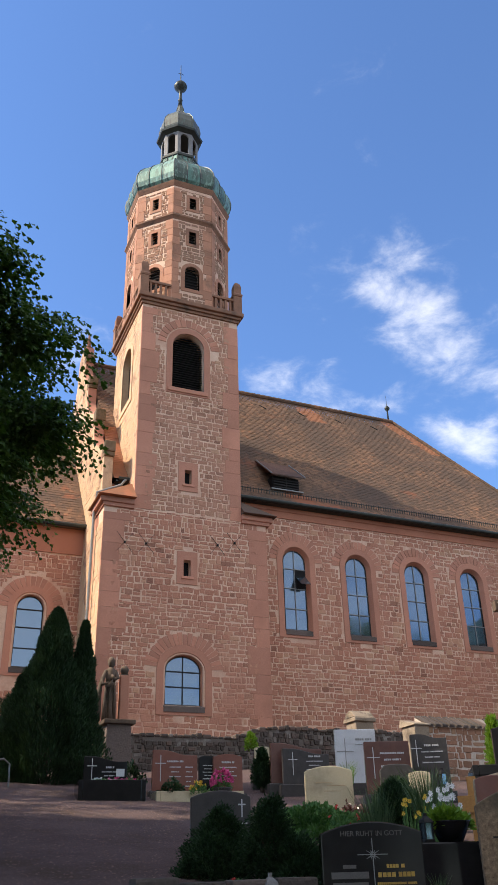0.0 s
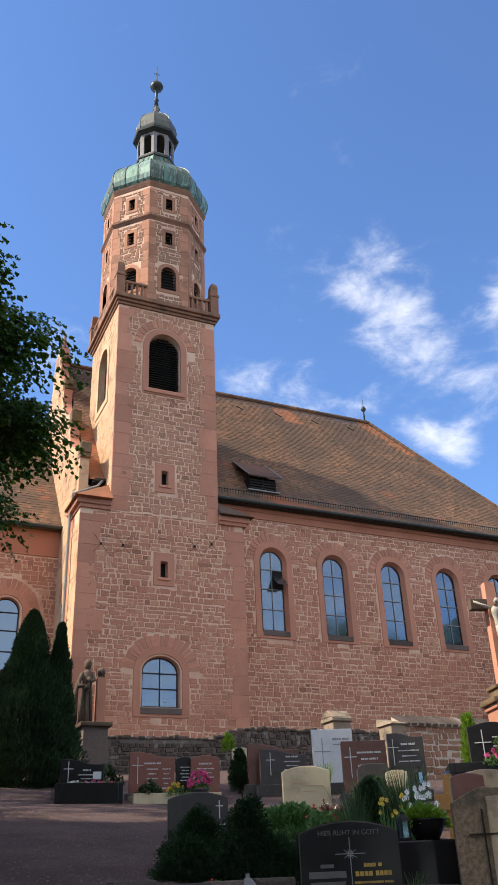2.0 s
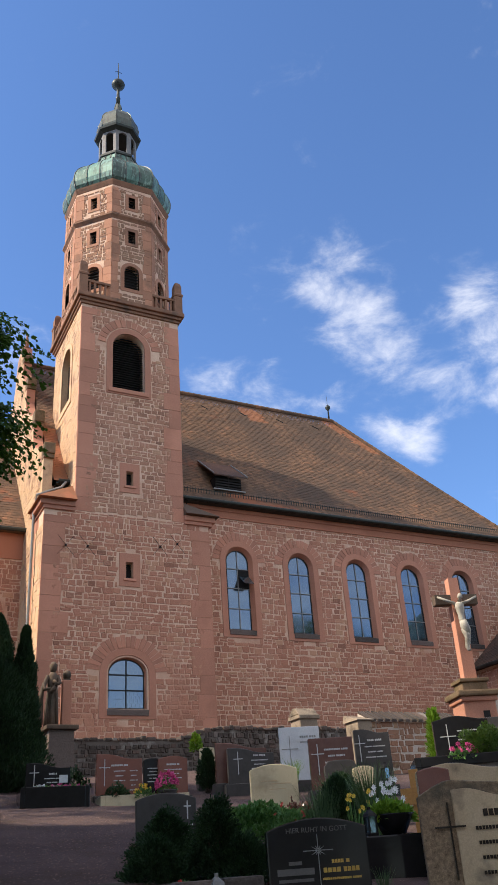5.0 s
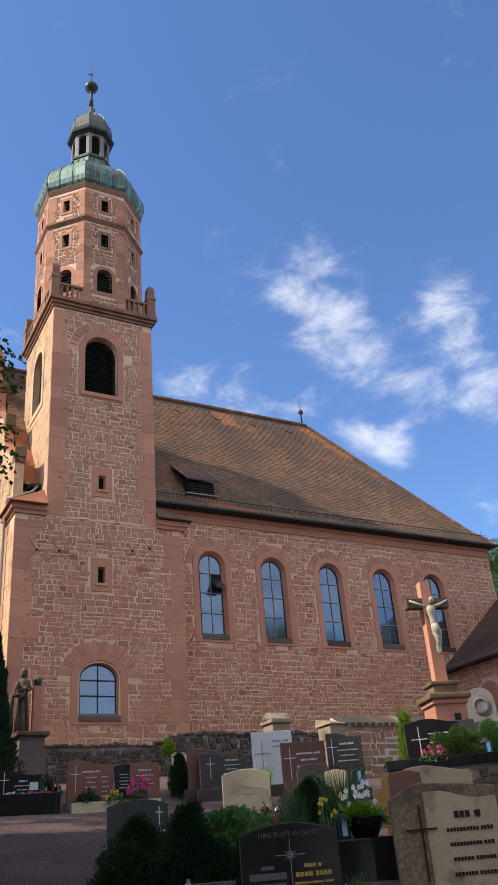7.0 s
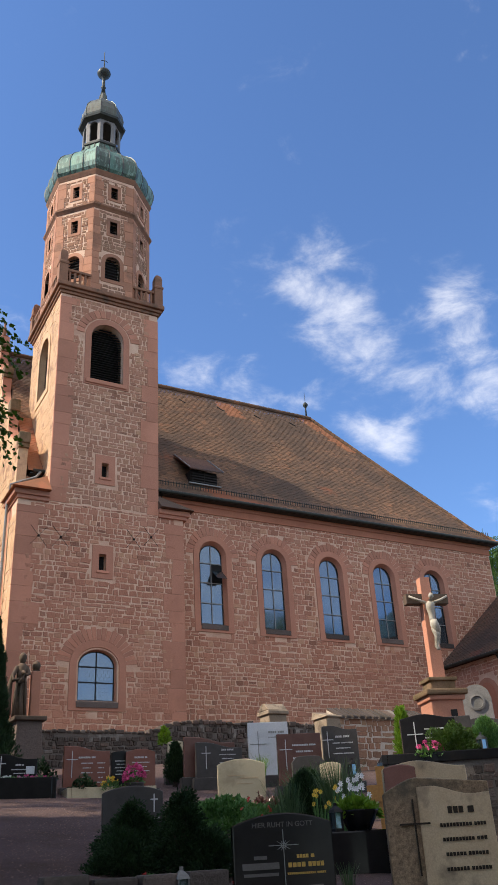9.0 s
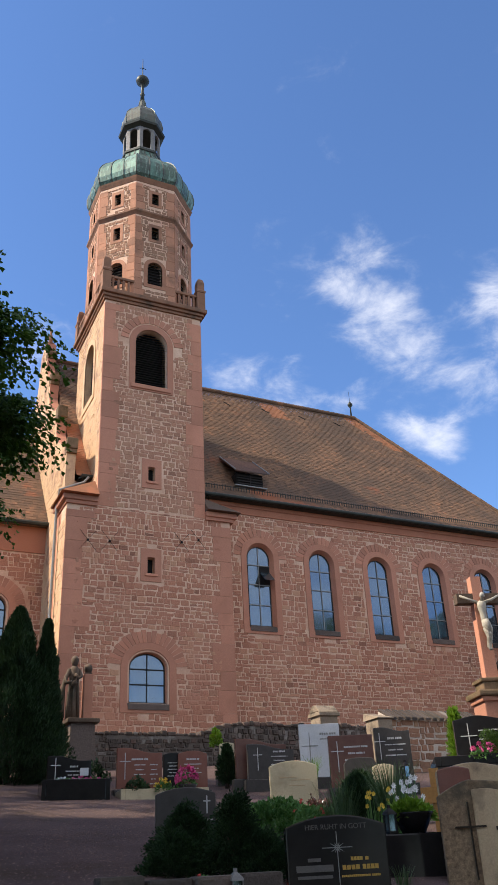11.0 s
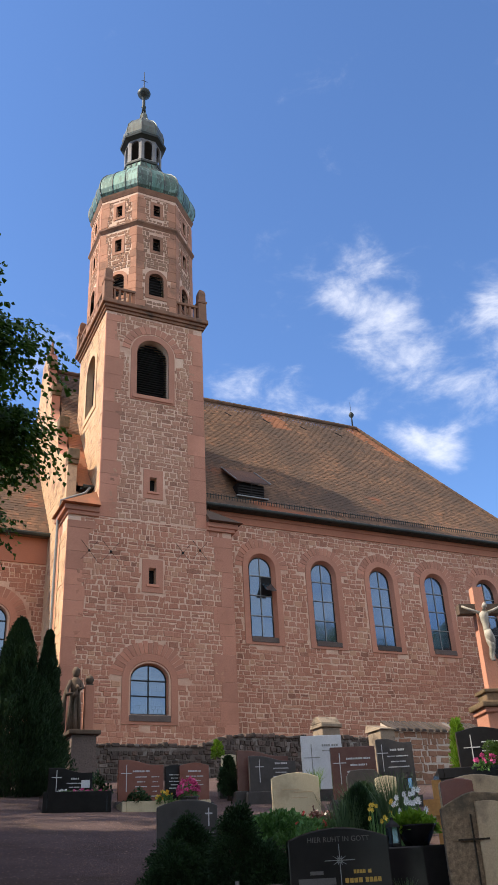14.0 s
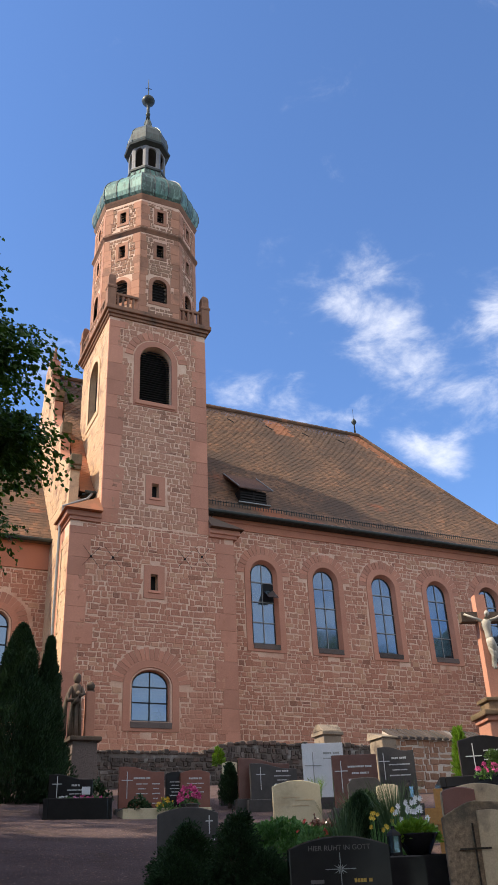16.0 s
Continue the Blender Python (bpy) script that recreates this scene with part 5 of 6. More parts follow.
def conifer(at, height, radius, label, seed, count=2600, leaf=0.1, name="conifer", mat=M_CONIFER, peak=1.6, taper=0.75):
    r = random.Random(seed)
    ob = thing(name, label, name.replace("_", " "), at)
    part("trunk", tube(bmesh.new(), [(0, 0, -0.1), (0, 0, height * 0.8)], [0.07, 0.02], 6), M_BARK, ob)
    blades = []
    for _ in range(count):
        k = r.random() ** 0.8
        rad = radius * min(1.0, (1 - k) * peak) ** taper * min(1, 0.55 + k * 3) * (0.82 + 0.25 * noise.noise((k * 6, seed, 0)))
        a = r.uniform(0, 2 * math.pi)
        rad *= 0.86 + 0.55 * noise.noise((math.cos(a) * 1.8 + seed * 3.1, math.sin(a) * 1.8, k * 4.5))
        q = rad * r.uniform(0.72, 1.05)
        p = Vector((q * math.cos(a), q * math.sin(a), k * height))
        go = Vector((math.cos(a) * 0.55, math.sin(a) * 0.55, 0.9)).normalized()
        for _ in range(5):
            d = (go + unit(r) * 0.5).normalized()
            s = d.cross(unit(r)).normalized()
            blades.append((p + unit(r) * leaf * 0.7, d, s, leaf * r.uniform(0.8, 1.6), leaf * 0.38))
    scatter_mesh("foliage", blades, mat, ob)
    return ob


conifer((3.95, 22.7, 3.6), 4.55, 1.95, "tall broad dark green thuja beside the statue", 1, 16000, 0.085, peak=1.1, taper=0.88)
conifer((4.75, 22.75, 3.6), 4.3, 0.88, "slender dark green thuja beside the statue", 2, 7000, 0.075, peak=1.15, taper=0.9)
conifer((3.2, 23.0, 3.65), 2.7, 0.75, "dark green thuja at the foot of the wing", 3, 4800, 0.075)


def dwarf_conifer(at, height, radius, label, seed, knobs=46):
    """Ragged dwarf conifer: short limbs that each end in a tuft of needles."""
    r = random.Random(seed)
    ob = thing("shrub", label, "shrub", at)
    part("trunk", tube(bmesh.new(), [(0, 0, -0.1), (0, 0, height * 0.7)], [0.05, 0.015], 6), M_BARK, ob)
    blades = []
    for i in range(knobs):
        k = (i + 0.5) / knobs
        a = i * 2.4 + r.uniform(-0.4, 0.4)
        q = radius * (1 - k ** 1.6) * r.uniform(0.55, 1.12) + 0.03
        tip = Vector((q * math.cos(a), q * math.sin(a), height * (0.08 + 0.9 * k) * r.uniform(0.86, 1.08)))
        out = Vector((math.cos(a), math.sin(a), 0.7)).normalized()
        size = r.uniform(0.09, 0.155)
        if i % 4 == 0:
            foot = Vector((0, 0, tip.z * 0.55))
            part("branch", tube(bmesh.new(), [foot, foot.lerp(tip, 0.6), tip], [0.02, 0.014, 0.006], 5), M_BARK, ob)
        for _ in range(230):
            u = unit(r)
            p = tip + u * size * r.uniform(0.35, 1.0)
            d = (u + out * 0.7 + unit(r) * 0.4).normalized()
            blades.append((p, d, d.cross(unit(r)).normalized(), r.uniform(0.03, 0.05), 0.019))
    scatter_mesh("foliage", blades, M_CONIFER, ob)
    return ob


def bush(at, size, label, seed, count, leaf, mat=M_IVY, name="shrub", flowers=None):
    """A low mound of leaves, with flower heads as parts where given: (count, material, size, rise)."""
    r = random.Random(seed)
    ob = thing(name, label, name.replace("_", " "), at)
    blades = []
    for _ in range(count):
        d = unit(r)
        d.z = abs(d.z)
        lump = 0.8 + 0.35 * noise.noise((d.x * 2.2 + seed, d.y * 2.2, d.z * 2.2))
        p = Vector((d.x * size[0], d.y * size[1], d.z * size[2])) * lump * r.uniform(0.75, 1.02)
        go = (d + unit(r) * 0.8 + Vector((0, 0, 0.2))).normalized()
        blades.append((p, go, go.cross(unit(r)).normalized(), leaf * r.uniform(0.7, 1.3), leaf * 0.75))
    scatter_mesh("foliage", blades, mat, ob)
    if flowers:
        n, fmat, fs, rise = flowers
        for _ in range(n):
            d = unit(r)
            d.z = abs(d.z) * 0.9 + 0.25
            d.y = -abs(d.y) * 0.8
            d.normalize()
            c = Vector((d.x * size[0], d.y * size[1], d.z * size[2] + rise * r.uniform(0.6, 1)))
            pet = [(c + unit(r) * fs * 0.15, (unit(r) + d * 0.6).normalized(), unit(r), fs * r.uniform(0.5, 0.7), fs * 0.45) for _ in range(9)]
            scatter_mesh("flower", [(p, g, g.cross(s).normalized(), l, w) for p, g, s, l, w in pet], fmat, ob)
    return ob


def grasses(at, radius, height, label, seed, count=160, mat=M_GREY_GREEN, name="ornamental_grass", heads=None):
    r = random.Random(seed)
    ob = thing(name, label, "plant", at)
    vs, fs = [], []
    for _ in range(count):
        a, q = r.uniform(0, 6.28), radius * math.sqrt(r.random()) * 0.5
        p = Vector((q * math.cos(a), q * math.sin(a), 0))
        out_d = Vector((math.cos(a), math.sin(a), 0)) * radius * r.uniform(0.2, 0.9)
        h = height * r.uniform(0.6, 1.05)
        s = Vector((-math.sin(a), math.cos(a), 0)) * 0.0065
        n = len(vs)
        for k in (0, 0.35, 0.7, 1.0):
            c = p + out_d * k * k + Vector((0, 0, h * (k - 0.25 * k * k)))
            vs += [c - s * (1 - k * 0.8), c + s * (1 - k * 0.8)]
        fs += [(n + 2 * i, n + 2 * i + 1, n + 2 * i + 3, n + 2 * i + 2) for i in range(3)]
    me = bpy.data.meshes.new("foliage")
    me.from_pydata(vs, [], fs)
    me.materials.append(mat)
    part_ob = new("foliage", me)
    part_ob.parent = ob
    if heads:
        n, hm, fs_ = heads
        for _ in range(n):
            a, q = r.uniform(0, 6.28), radius * r.random() * 0.8
            c = Vector((q * math.cos(a), q * math.sin(a) - 0.05, height * r.uniform(0.7, 1.0)))
            pet = []
            for k in range(8):
                g = Vector((math.cos(k * 0.785), math.sin(k * 0.785), r.uniform(0.0, 0.5))).normalized()
                g = Vector((g.x, -g.z - 0.2, g.y)).normalized()
                pet.append((c, g, g.cross(Vector((0, -1, 0.2))).normalized(), fs_ * 0.6, fs_ * 0.28))
            scatter_mesh("flower", pet, hm, ob)
            part("stem", tube(bmesh.new(), [(q * math.cos(a) * 0.5, q * math.sin(a) * 0.5, 0), c], 0.005, 4), M_IVY, ob)
    return ob


# ---- gravestones ----
def top_line(style, w, h, n=16):
    pts = []
    for i in range(n + 1):
        u = 1 - 2 * i / n
        if style == "flat":
            v = h
        elif style == "arch":
            v = h - 0.1 * w * u * u
        elif style == "steep":
            v = h - 0.05 * w * abs(u) ** 2 - 0.2 * w * max(0, abs(u) - 0.75) / 0.25 * 0.6
        elif style == "wave":
            v = h - 0.06 * w * (1 - math.cos(u * math.pi * 0.9 + 0.5)) * 0.7
        elif style == "fall":
            v = h - 0.07 * w * (u + 1) - 0.02 * math.sin(u * 4)
        elif style == "hump":
            v = h - 0.13 * w * max(0.0, (-0.4 - u) / 0.6) ** 1.3 - 0.07 * w * max(0.0, u + 0.4) / 1.4
        else:
            v = h - 0.5 * w + 0.5 * w * math.sqrt(max(0, 1 - u * u))
        pts.append((u * w / 2, v))
    return pts


def slab_mesh(w, h, t, style, bevel=0.012, z0=0.0, taper=0.0):
    line = top_line(style, w, h)
    bm = sheet(bmesh.new(), [(-w / 2 + taper, z0), (w / 2 - taper, z0)] + line, [], lambda u, v, q: (u, q - t / 2, v), t)
    bmesh.ops.remove_doubles(bm, verts=bm.verts, dist=1e-4)
    bmesh.ops.recalc_face_normals(bm, faces=bm.faces)
    es = [e for e in bm.edges if len(e.link_faces) == 2 and e.calc_face_angle() > 0.9]
    bmesh.ops.bevel(bm, geom=es, offset=bevel, segments=2, affect="EDGES", profile=0.6)
    return bm


def gravestone(at, turn, w, h, t, style, mat, label, lines=(), cross=None, letters=M_SILVER, plinth=True, front=0.0):
    """Slab on a plinth with worn bars for its inscription; cross: (u, v, height) of an inlaid cross."""
    ob = thing("gravestone", label, "gravestone", at, turn, group="gravestones")
    slab = part("slab", slab_mesh(w, h, t, style), mat, ob)
    if plinth:
        part("plinth", boxed(-w / 2 - 0.08, w / 2 + 0.08, -t / 2 - 0.09, t / 2 + 0.06, -0.7, 0.0 - 0.002, bevel=0.015), M_GREY if mat is not M_BLACK else M_BLACK, ob)
    else:
        part("foot", boxed(-w / 2, w / 2, -t / 2, t / 2, -0.7, 0.001), mat, ob)
    for u, v, ln, hh in lines:
        hh *= 0.74
        bm = bmesh.new()
        x = u - ln / 2
        rr = random.Random(int(1000 * (u + v + w)))
        while x < u + ln / 2 - 0.01:
            k = min(rr.uniform(0.35, 0.8) * ln, u + ln / 2 - x)
            n = max(1, round(k / (hh * 0.95)))
            for c in range(n):
                box(bm, x + k * (c + 0.1) / n, x + k * (c + 0.9) / n, -t / 2 - 0.006 - front, -t / 2 + 0.004, v - hh / 2, v + hh / 2 * rr.uniform(0.8, 1.0))
            x += k + hh * 0.5
        tagged(part("inscription", bm, letters, slab), "worn row of raised letters", kind="stuff")
    if cross:
        u, v, hh = cross
        bm = boxed(u - 0.008, u + 0.008, -t / 2 - 0.01 - front, -t / 2 + 0.004, v, v + hh)
        box(bm, u - hh * 0.22, u + hh * 0.22, -t / 2 - 0.011 - front, -t / 2 + 0.003, v + hh * 0.66, v + hh * 0.66 + 0.016)
        part("cross", bm, letters, slab)
    return ob


def rows_of(v0, n, ln, step=0.075, hh=0.028, u=0.0, head=None):
    out = [(u, v0 - i * step, ln * (1 if i % 2 == 0 else 0.7), hh) for i in range(n)]
    if head:
        out.insert(0, (u, v0 + step * 1.2, head, hh * 1.7))
    return out


def grave_bed(at, turn, w, l, mat=M_GREY, label="stone kerb round a planted grave", h=0.16, raised=False):
    """Kerb stones round a bed of soil; a raised one stands on a rubble base."""
    ob = thing("grave_kerb", label, "grave border", at, turn, group="grave borders")
    z = h - 0.15 if raised else -0.6
    part("side_kerb", boxed(-w / 2, -w / 2 + 0.09, -l, 0, z, h, bevel=0.01), mat, ob)
    part("side_kerb", boxed(w / 2 - 0.09, w / 2, -l, 0, z, h, bevel=0.01), mat, ob)
    part("front_kerb", boxed(-w / 2 + 0.092, w / 2 - 0.092, -l, -l + 0.1, z, h, bevel=0.01), mat, ob)
    part("soil", boxed(-w / 2 + 0.092, w / 2 - 0.092, -l + 0.1, 0, z, h - 0.05), M_SOIL, ob)
    if raised:
        base = part("base", boxed(-w / 2 + 0.03, w / 2 - 0.03, -l + 0.04, 0, -0.6, z - 0.002), M_OLDMORTAR, ob, "rubble base of the raised grave")
        lay_joined("rubble_fill", rubble(-w / 2 + 0.05, w / 2 - 0.05, -0.55, z - 0.03, lambda u, v: True, (0.07, 0.15), (0.1, 0.28), 0.02, seed=61), lambda u, v, q: (u, -l + 0.04 + q, v), M_OLDWALL, base)
    return ob


# nearest stones
near_black = gravestone((4.33, 7.42, 1.2), -21, 0.94, 0.8, 0.16, "arch", M_BLACK, "polished black granite gravestone with gold letters and a star cross",
                        [(0.2, 0.43, 0.17, 0.045), (0.2, 0.36, 0.34, 0.055), (0.2, 0.29, 0.36, 0.026)], None, M_GOLD)
slab0 = near_black.children[0]
for spec in ((-0.22, 0.36, 0.34, 0.055), (-0.22, 0.29, 0.32, 0.026), (-0.22, 0.17, 0.34, 0.05), (-0.22, 0.43, 0.12, 0.03), (0.2, 0.17, 0.3, 0.04)):
    u, v, ln, hh = spec
    part("inscription", boxed(u - ln / 2, u + ln / 2, -0.085, -0.078, v - hh / 2, v + hh / 2), M_DIM, slab0, "dull engraved row of letters")
part("cross", box(boxed(-0.0035, 0.0035, -0.086, -0.078, 0.05, 0.66), -0.14, 0.14, -0.0855, -0.078, 0.522, 0.529), M_LEADBAR, slab0, "engraved star cross")
for k in range(12):
    a = k * math.pi / 6
    bm = tube(bmesh.new(), [(0.015 * math.cos(a), -0.083, 0.525 + 0.015 * math.sin(a)), ((0.07 if k % 2 else 0.045) * math.cos(a), -0.083, 0.525 + (0.07 if k % 2 else 0.045) * math.sin(a))], [0.005, 0.001], 4)
    part("ray", bm, M_LEADBAR, slab0)
txt = bpy.data.curves.new("inscription", "FONT")
txt.body, txt.size, txt.align_x, txt.extrude = "HIER RUHT IN GOTT", 0.062, "CENTER", 0.002
txt.materials.append(M_DIM)
words = new("inscription", txt)
words.matrix_basis = pose(0, -0.081, 0.68, 90, 0, 0)
words.parent = slab0

near_beige = gravestone((5.80, 6.90, 1.12), -33, 1.02, 1.14, 0.2, "hump", M_SHELL, "speckled limestone gravestone with a honed beige face",
                        [(0.21, 0.83, 0.26, 0.085), (0.21, 0.7, 0.44, 0.045), (0.21, 0.575, 0.42, 0.045), (0.21, 0.45, 0.4, 0.045), (0.21, 0.325, 0.42, 0.045)], (-0.24, 0.28, 0.66), M_BRONZE, False, front=0.014)
# honed plate whose warm tone also paints the sunlit part of the front
face = slab_mesh(0.74, 1.06, 0.012, "fall", 0.003, 0.05)
for v in face.verts:
    v.co.x += 0.135
    v.co.y -= 0.105
    if v.co.x < -0.2:
        v.co.x += 0.10 * math.sin(v.co.z * 7) * (1 - 0.3 * v.co.z)
part("face", face, M_SMOOTH, near_beige.children[0], "honed beige front face, sunlight in its warm tone")
grave_bed((5.45, 6.25, 1.02), -33, 1.3, 0.7, M_GREY)
bush((5.75, 6.2, 1.06), (0.5, 0.22, 0.12), "low pale green ground cover on a grave", 40, 500, 0.05, M_GREY_GREEN, "ground_cover")

gravestone((6.72, 8.15, 1.35), -35, 0.95, 1.2, 0.3, "wave", M_SMOOTH, "pale and red sandstone gravestone with a curved top", (), None, M_BRONZE, False)
red_side = gravestone((6.42, 8.22, 1.38), -35, 0.36, 1.13, 0.31, "arch", M_REDGRAN, "red rough sandstone side stone of a gravestone", (), None, M_BRONZE, False)
gravestone((4.3, 11.22, 1.84), -16, 0.8, 0.75, 0.14, "arch", M_GREY, "dark granite gravestone half hidden by shrubs", rows_of(0.35, 3, 0.3, u=0.2), (0.28, 0.42, 0.22), M_SILVER)
gravestone((7.5, 14.15, 2.5), -18, 0.86, 0.78, 0.13, "arch", M_SANDY, "pale yellow sandstone gravestone with a faint inscription", [(-0.1, 0.5, 0.3, 0.02), (0.12, 0.45, 0.34, 0.02), (0.05, 0.36, 0.3, 0.018)], None, M_SMOOTH)
gravestone((8.27, 13.1, 2.25), -25, 0.56, 0.96, 0.16, "steep", M_GREY, "dark gravestone with a pointed arch and a candle", (), None)
gravestone((8.5, 12.75, 2.15), -25, 0.36, 0.92, 0.1, "arch", M_SANDY, "pale sandstone slab beside a dark gravestone", (), None, M_SILVER, False)

# middle rows
gravestone((6.2, 19.05, 3.26), -8, 1.02, 0.88, 0.16, "fall", M_REDGRAN, "polished red granite gravestone with a pale cross", rows_of(0.5, 5, 0.26, 0.1, 0.03, 0.0, 0.38) + rows_of(0.5, 5, 0.18, 0.1, 0.03, 0.32), (-0.33, 0.2, 0.56), M_SILVER)
gravestone((6.97, 18.98, 3.2), -8, 0.42, 0.82, 0.14, "arch", M_BLACK, "narrow black granite panel between red gravestones", rows_of(0.6, 5, 0.26, 0.07))
gravestone((7.38, 18.8, 3.2), -8, 0.68, 0.84, 0.15, "arch", M_REDGRAN, "polished red granite gravestone with a small inscription", rows_of(0.55, 3, 0.4, 0.09, 0.03, 0.0, 0.3))
grave_bed((6.55, 18.75, 3.1), -8, 1.9, 0.8, M_SANDY, "pale sandstone kerb round a planted double grave", 0.08)
black_left = gravestone((4.72, 19.5, 3.4), -8, 0.96, 0.62, 0.14, "fall", M_BLACK, "black granite gravestone with a pale cross", rows_of(0.28, 3, 0.36, 0.08, 0.03, 0.1, 0.18), (-0.3, 0.08, 0.48), M_SILVER)
part("plaque", boxed(0.24, 0.42, -0.12, -0.072, 0.18, 0.34), M_PALE, black_left.children[0], "small pale plaque")
grave_bed((4.75, 19.4, 3.18), -8, 1.4, 1.2, M_BLACK, "black granite kerb round a planted grave", 0.22)
gravestone((9.2, 18.95, 3.45), -12, 1.25, 0.92, 0.14, "fall", M_BROWN, "tall brown granite gravestone with a slanting top", (), None)
gravestone((9.28, 18.6, 3.4), -12, 1.12, 0.8, 0.13, "fall", M_GREY, "grey speckled gravestone with a pale cross", rows_of(0.5, 3, 0.4, 0.09, 0.03, 0.2, 0.3), (-0.32, 0.2, 0.5), M_SILVER)
gravestone((8.85, 20.15, 3.7), -12, 0.38, 0.72, 0.12, "arch", M_SANDY, "small pale gravestone with a carved symbol", (), (0.0, 0.2, 0.32), M_BRONZE)
gravestone((10.42, 18.2, 3.4), -20, 0.98, 1.2, 0.1, "flat", M_PALE, "pale grey marble gravestone with a tall cross", rows_of(0.85, 1, 0.4, 0.1, 0.04, 0.2, 0.4), (-0.25, 0.1, 0.9), M_LEADBAR)
gravestone((10.0, 16.15, 3.0), -22, 0.96, 1.04, 0.15, "flat", M_BROWN, "polished brown granite gravestone with pale letters", rows_of(0.8, 4, 0.52, 0.13, 0.05, 0.1), (-0.3, 0.3, 0.62), M_SILVER)
gravestone((11.05, 16.1, 3.05), -25, 0.78, 1.18, 0.15, "fall", M_GREY, "dark grey granite gravestone with pale letters", rows_of(0.8, 3, 0.46, 0.11, 0.035, 0.05, 0.32), (-0.28, 0.5, 0.55), M_SILVER)
gravestone((10.35, 12.25, 2.55), -32, 0.98, 1.28, 0.16, "wave", M_BLACK, "polished black gravestone with a round cross emblem", rows_of(1.02, 4, 0.36, 0.075, 0.03, 0.1), (-0.25, 0.5, 0.65), M_SILVER)
gravestone((11.0, 12.2, 2.6), -34, 0.5, 1.2, 0.15, "flat", M_GREY, "dark grey granite side panel of a grave", (), None)
gravestone((11.8, 12.3, 2.6), -36, 0.95, 1.22, 0.16, "wave", M_GREY, "dark grey gravestone with a pale double cross", rows_of(1.0, 4, 0.42, 0.09, 0.03, 0.12), (-0.28, 0.7, 0.4), M_SILVER)
grave_bed((10.15, 11.7, 2.3), -33, 2.3, 1.3, M_BLACK, "dark granite kerb round a raised planted grave", 0.7, True)
clock = gravestone((15.15, 15.95, 3.4), -40, 0.72, 1.85, 0.2, "round", M_GREYSTONE, "old grey arched gravestone with a round carved medallion", (), None, M_SILVER)
part("medallion", lathe(bmesh.new(), [(0.17, 0.0), (0.2, 0.02), (0.2, 0.05), (0.15, 0.06), (0.14, 0.03)], 20), M_GREYSTONE, clock.children[0]).matrix_basis = pose(0, -0.09, 1.42, 90, 0, 0)

# plants on the graves
dwarf_conifer((3.82, 9.95, 1.6), 0.62, 0.4, "dark dwarf conifer in front of a gravestone", 11, 56)
dwarf_conifer((3.55, 9.6, 1.5), 0.42, 0.36, "low dark dwarf conifer beside the path", 12, 40)
dwarf_conifer((4.12, 9.2, 1.5), 0.82, 0.27, "dark upright dwarf conifer between graves", 13, 46)
dwarf_conifer((4.35, 9.0, 1.45), 0.46, 0.34, "dark spreading dwarf conifer between graves", 14, 40)
bush((6.05, 12.0, 1.95), (1.15, 0.9, 0.6), "dense green ground cover spilling over a grave", 15, 5200, 0.075, M_IVY, "ground_cover")
bush((6.9, 11.7, 2.0), (0.7, 0.5, 0.35), "green perennials on a grave", 16, 1500, 0.08, M_IVY)
bush((7.25, 12.9, 2.2), (0.4, 0.35, 0.4), "reddish shrub in front of a pale gravestone", 17, 900, 0.06, M_BROWN)
conifer((7.55, 12.0, 2.1), 0.72, 0.45, "dark green rounded shrub on a grave", 18, 1500, 0.06, "shrub", peak=2.6)
grasses((7.7, 12.4, 2.15), 0.42, 1.05, "tall arching ornamental grass on a grave", 19, 240)
grasses((7.35, 10.9, 1.95), 0.45, 1.25, "feathery tall grass on a grave", 20, 420)
grasses((6.25, 10.5, 1.75), 0.34, 1.1, "feathery green grass between graves", 43, 240)
bush((5.85, 10.7, 1.8), (0.32, 0.28, 0.55), "dark red leaved perennial between graves", 44, 700, 0.06, M_IVY, "flower", (8, M_RED, 0.05, 0.04))
conifer((6.6, 10.6, 1.8), 0.85, 0.3, "dark green upright shrub between graves", 45, 1300, 0.055, "shrub", peak=2.0)
bush((5.45, 10.0, 1.65), (0.22, 0.18, 0.3), "silvery small leaved plant between graves", 46, 420, 0.035, M_GREY_GREEN)
grasses((6.25, 9.66, 1.6), 0.25, 0.8, "yellow coneflowers among graves", 21, 60, M_IVY, "flower", (14, M_YELLOW, 0.06))
grasses((6.58, 9.45, 1.56), 0.3, 0.98, "tall white lilies among graves", 22, 90, M_IVY, "flower", (20, M_WHITE, 0.078))
bush((6.2, 8.85, 2.02), (0.36, 0.22, 0.22), "bright green hosta leaves in a pot", 23, 520, 0.085, M_LIME)
bush((5.9, 9.9, 1.6), (0.3, 0.2, 0.38), "red geraniums among graves", 24, 260, 0.07, M_IVY, "flower", (9, M_RED, 0.09, 0.05))
bush((6.85, 17.8, 3.15), (0.24, 0.2, 0.4), "bright pink flowers in a grave pot", 25, 220, 0.07, M_IVY, "flower", (26, M_PINK, 0.13, 0.04))
bush((5.9, 18.3, 3.1), (0.3, 0.3, 0.35), "dark green low shrub on a grave", 26, 420, 0.07, M_CONIFER)
bush((6.4, 18.0, 3.1), (0.25, 0.2, 0.25), "yellow and red begonias on a grave", 27, 200, 0.06, M_IVY, "flower", (12, M_YELLOW, 0.07, 0.02))
bush((5.0, 18.9, 3.35), (0.5, 0.2, 0.14), "pink and white bedding flowers on a grave", 28, 300, 0.05, M_IVY, "flower", (24, M_PINK, 0.06, 0.02))
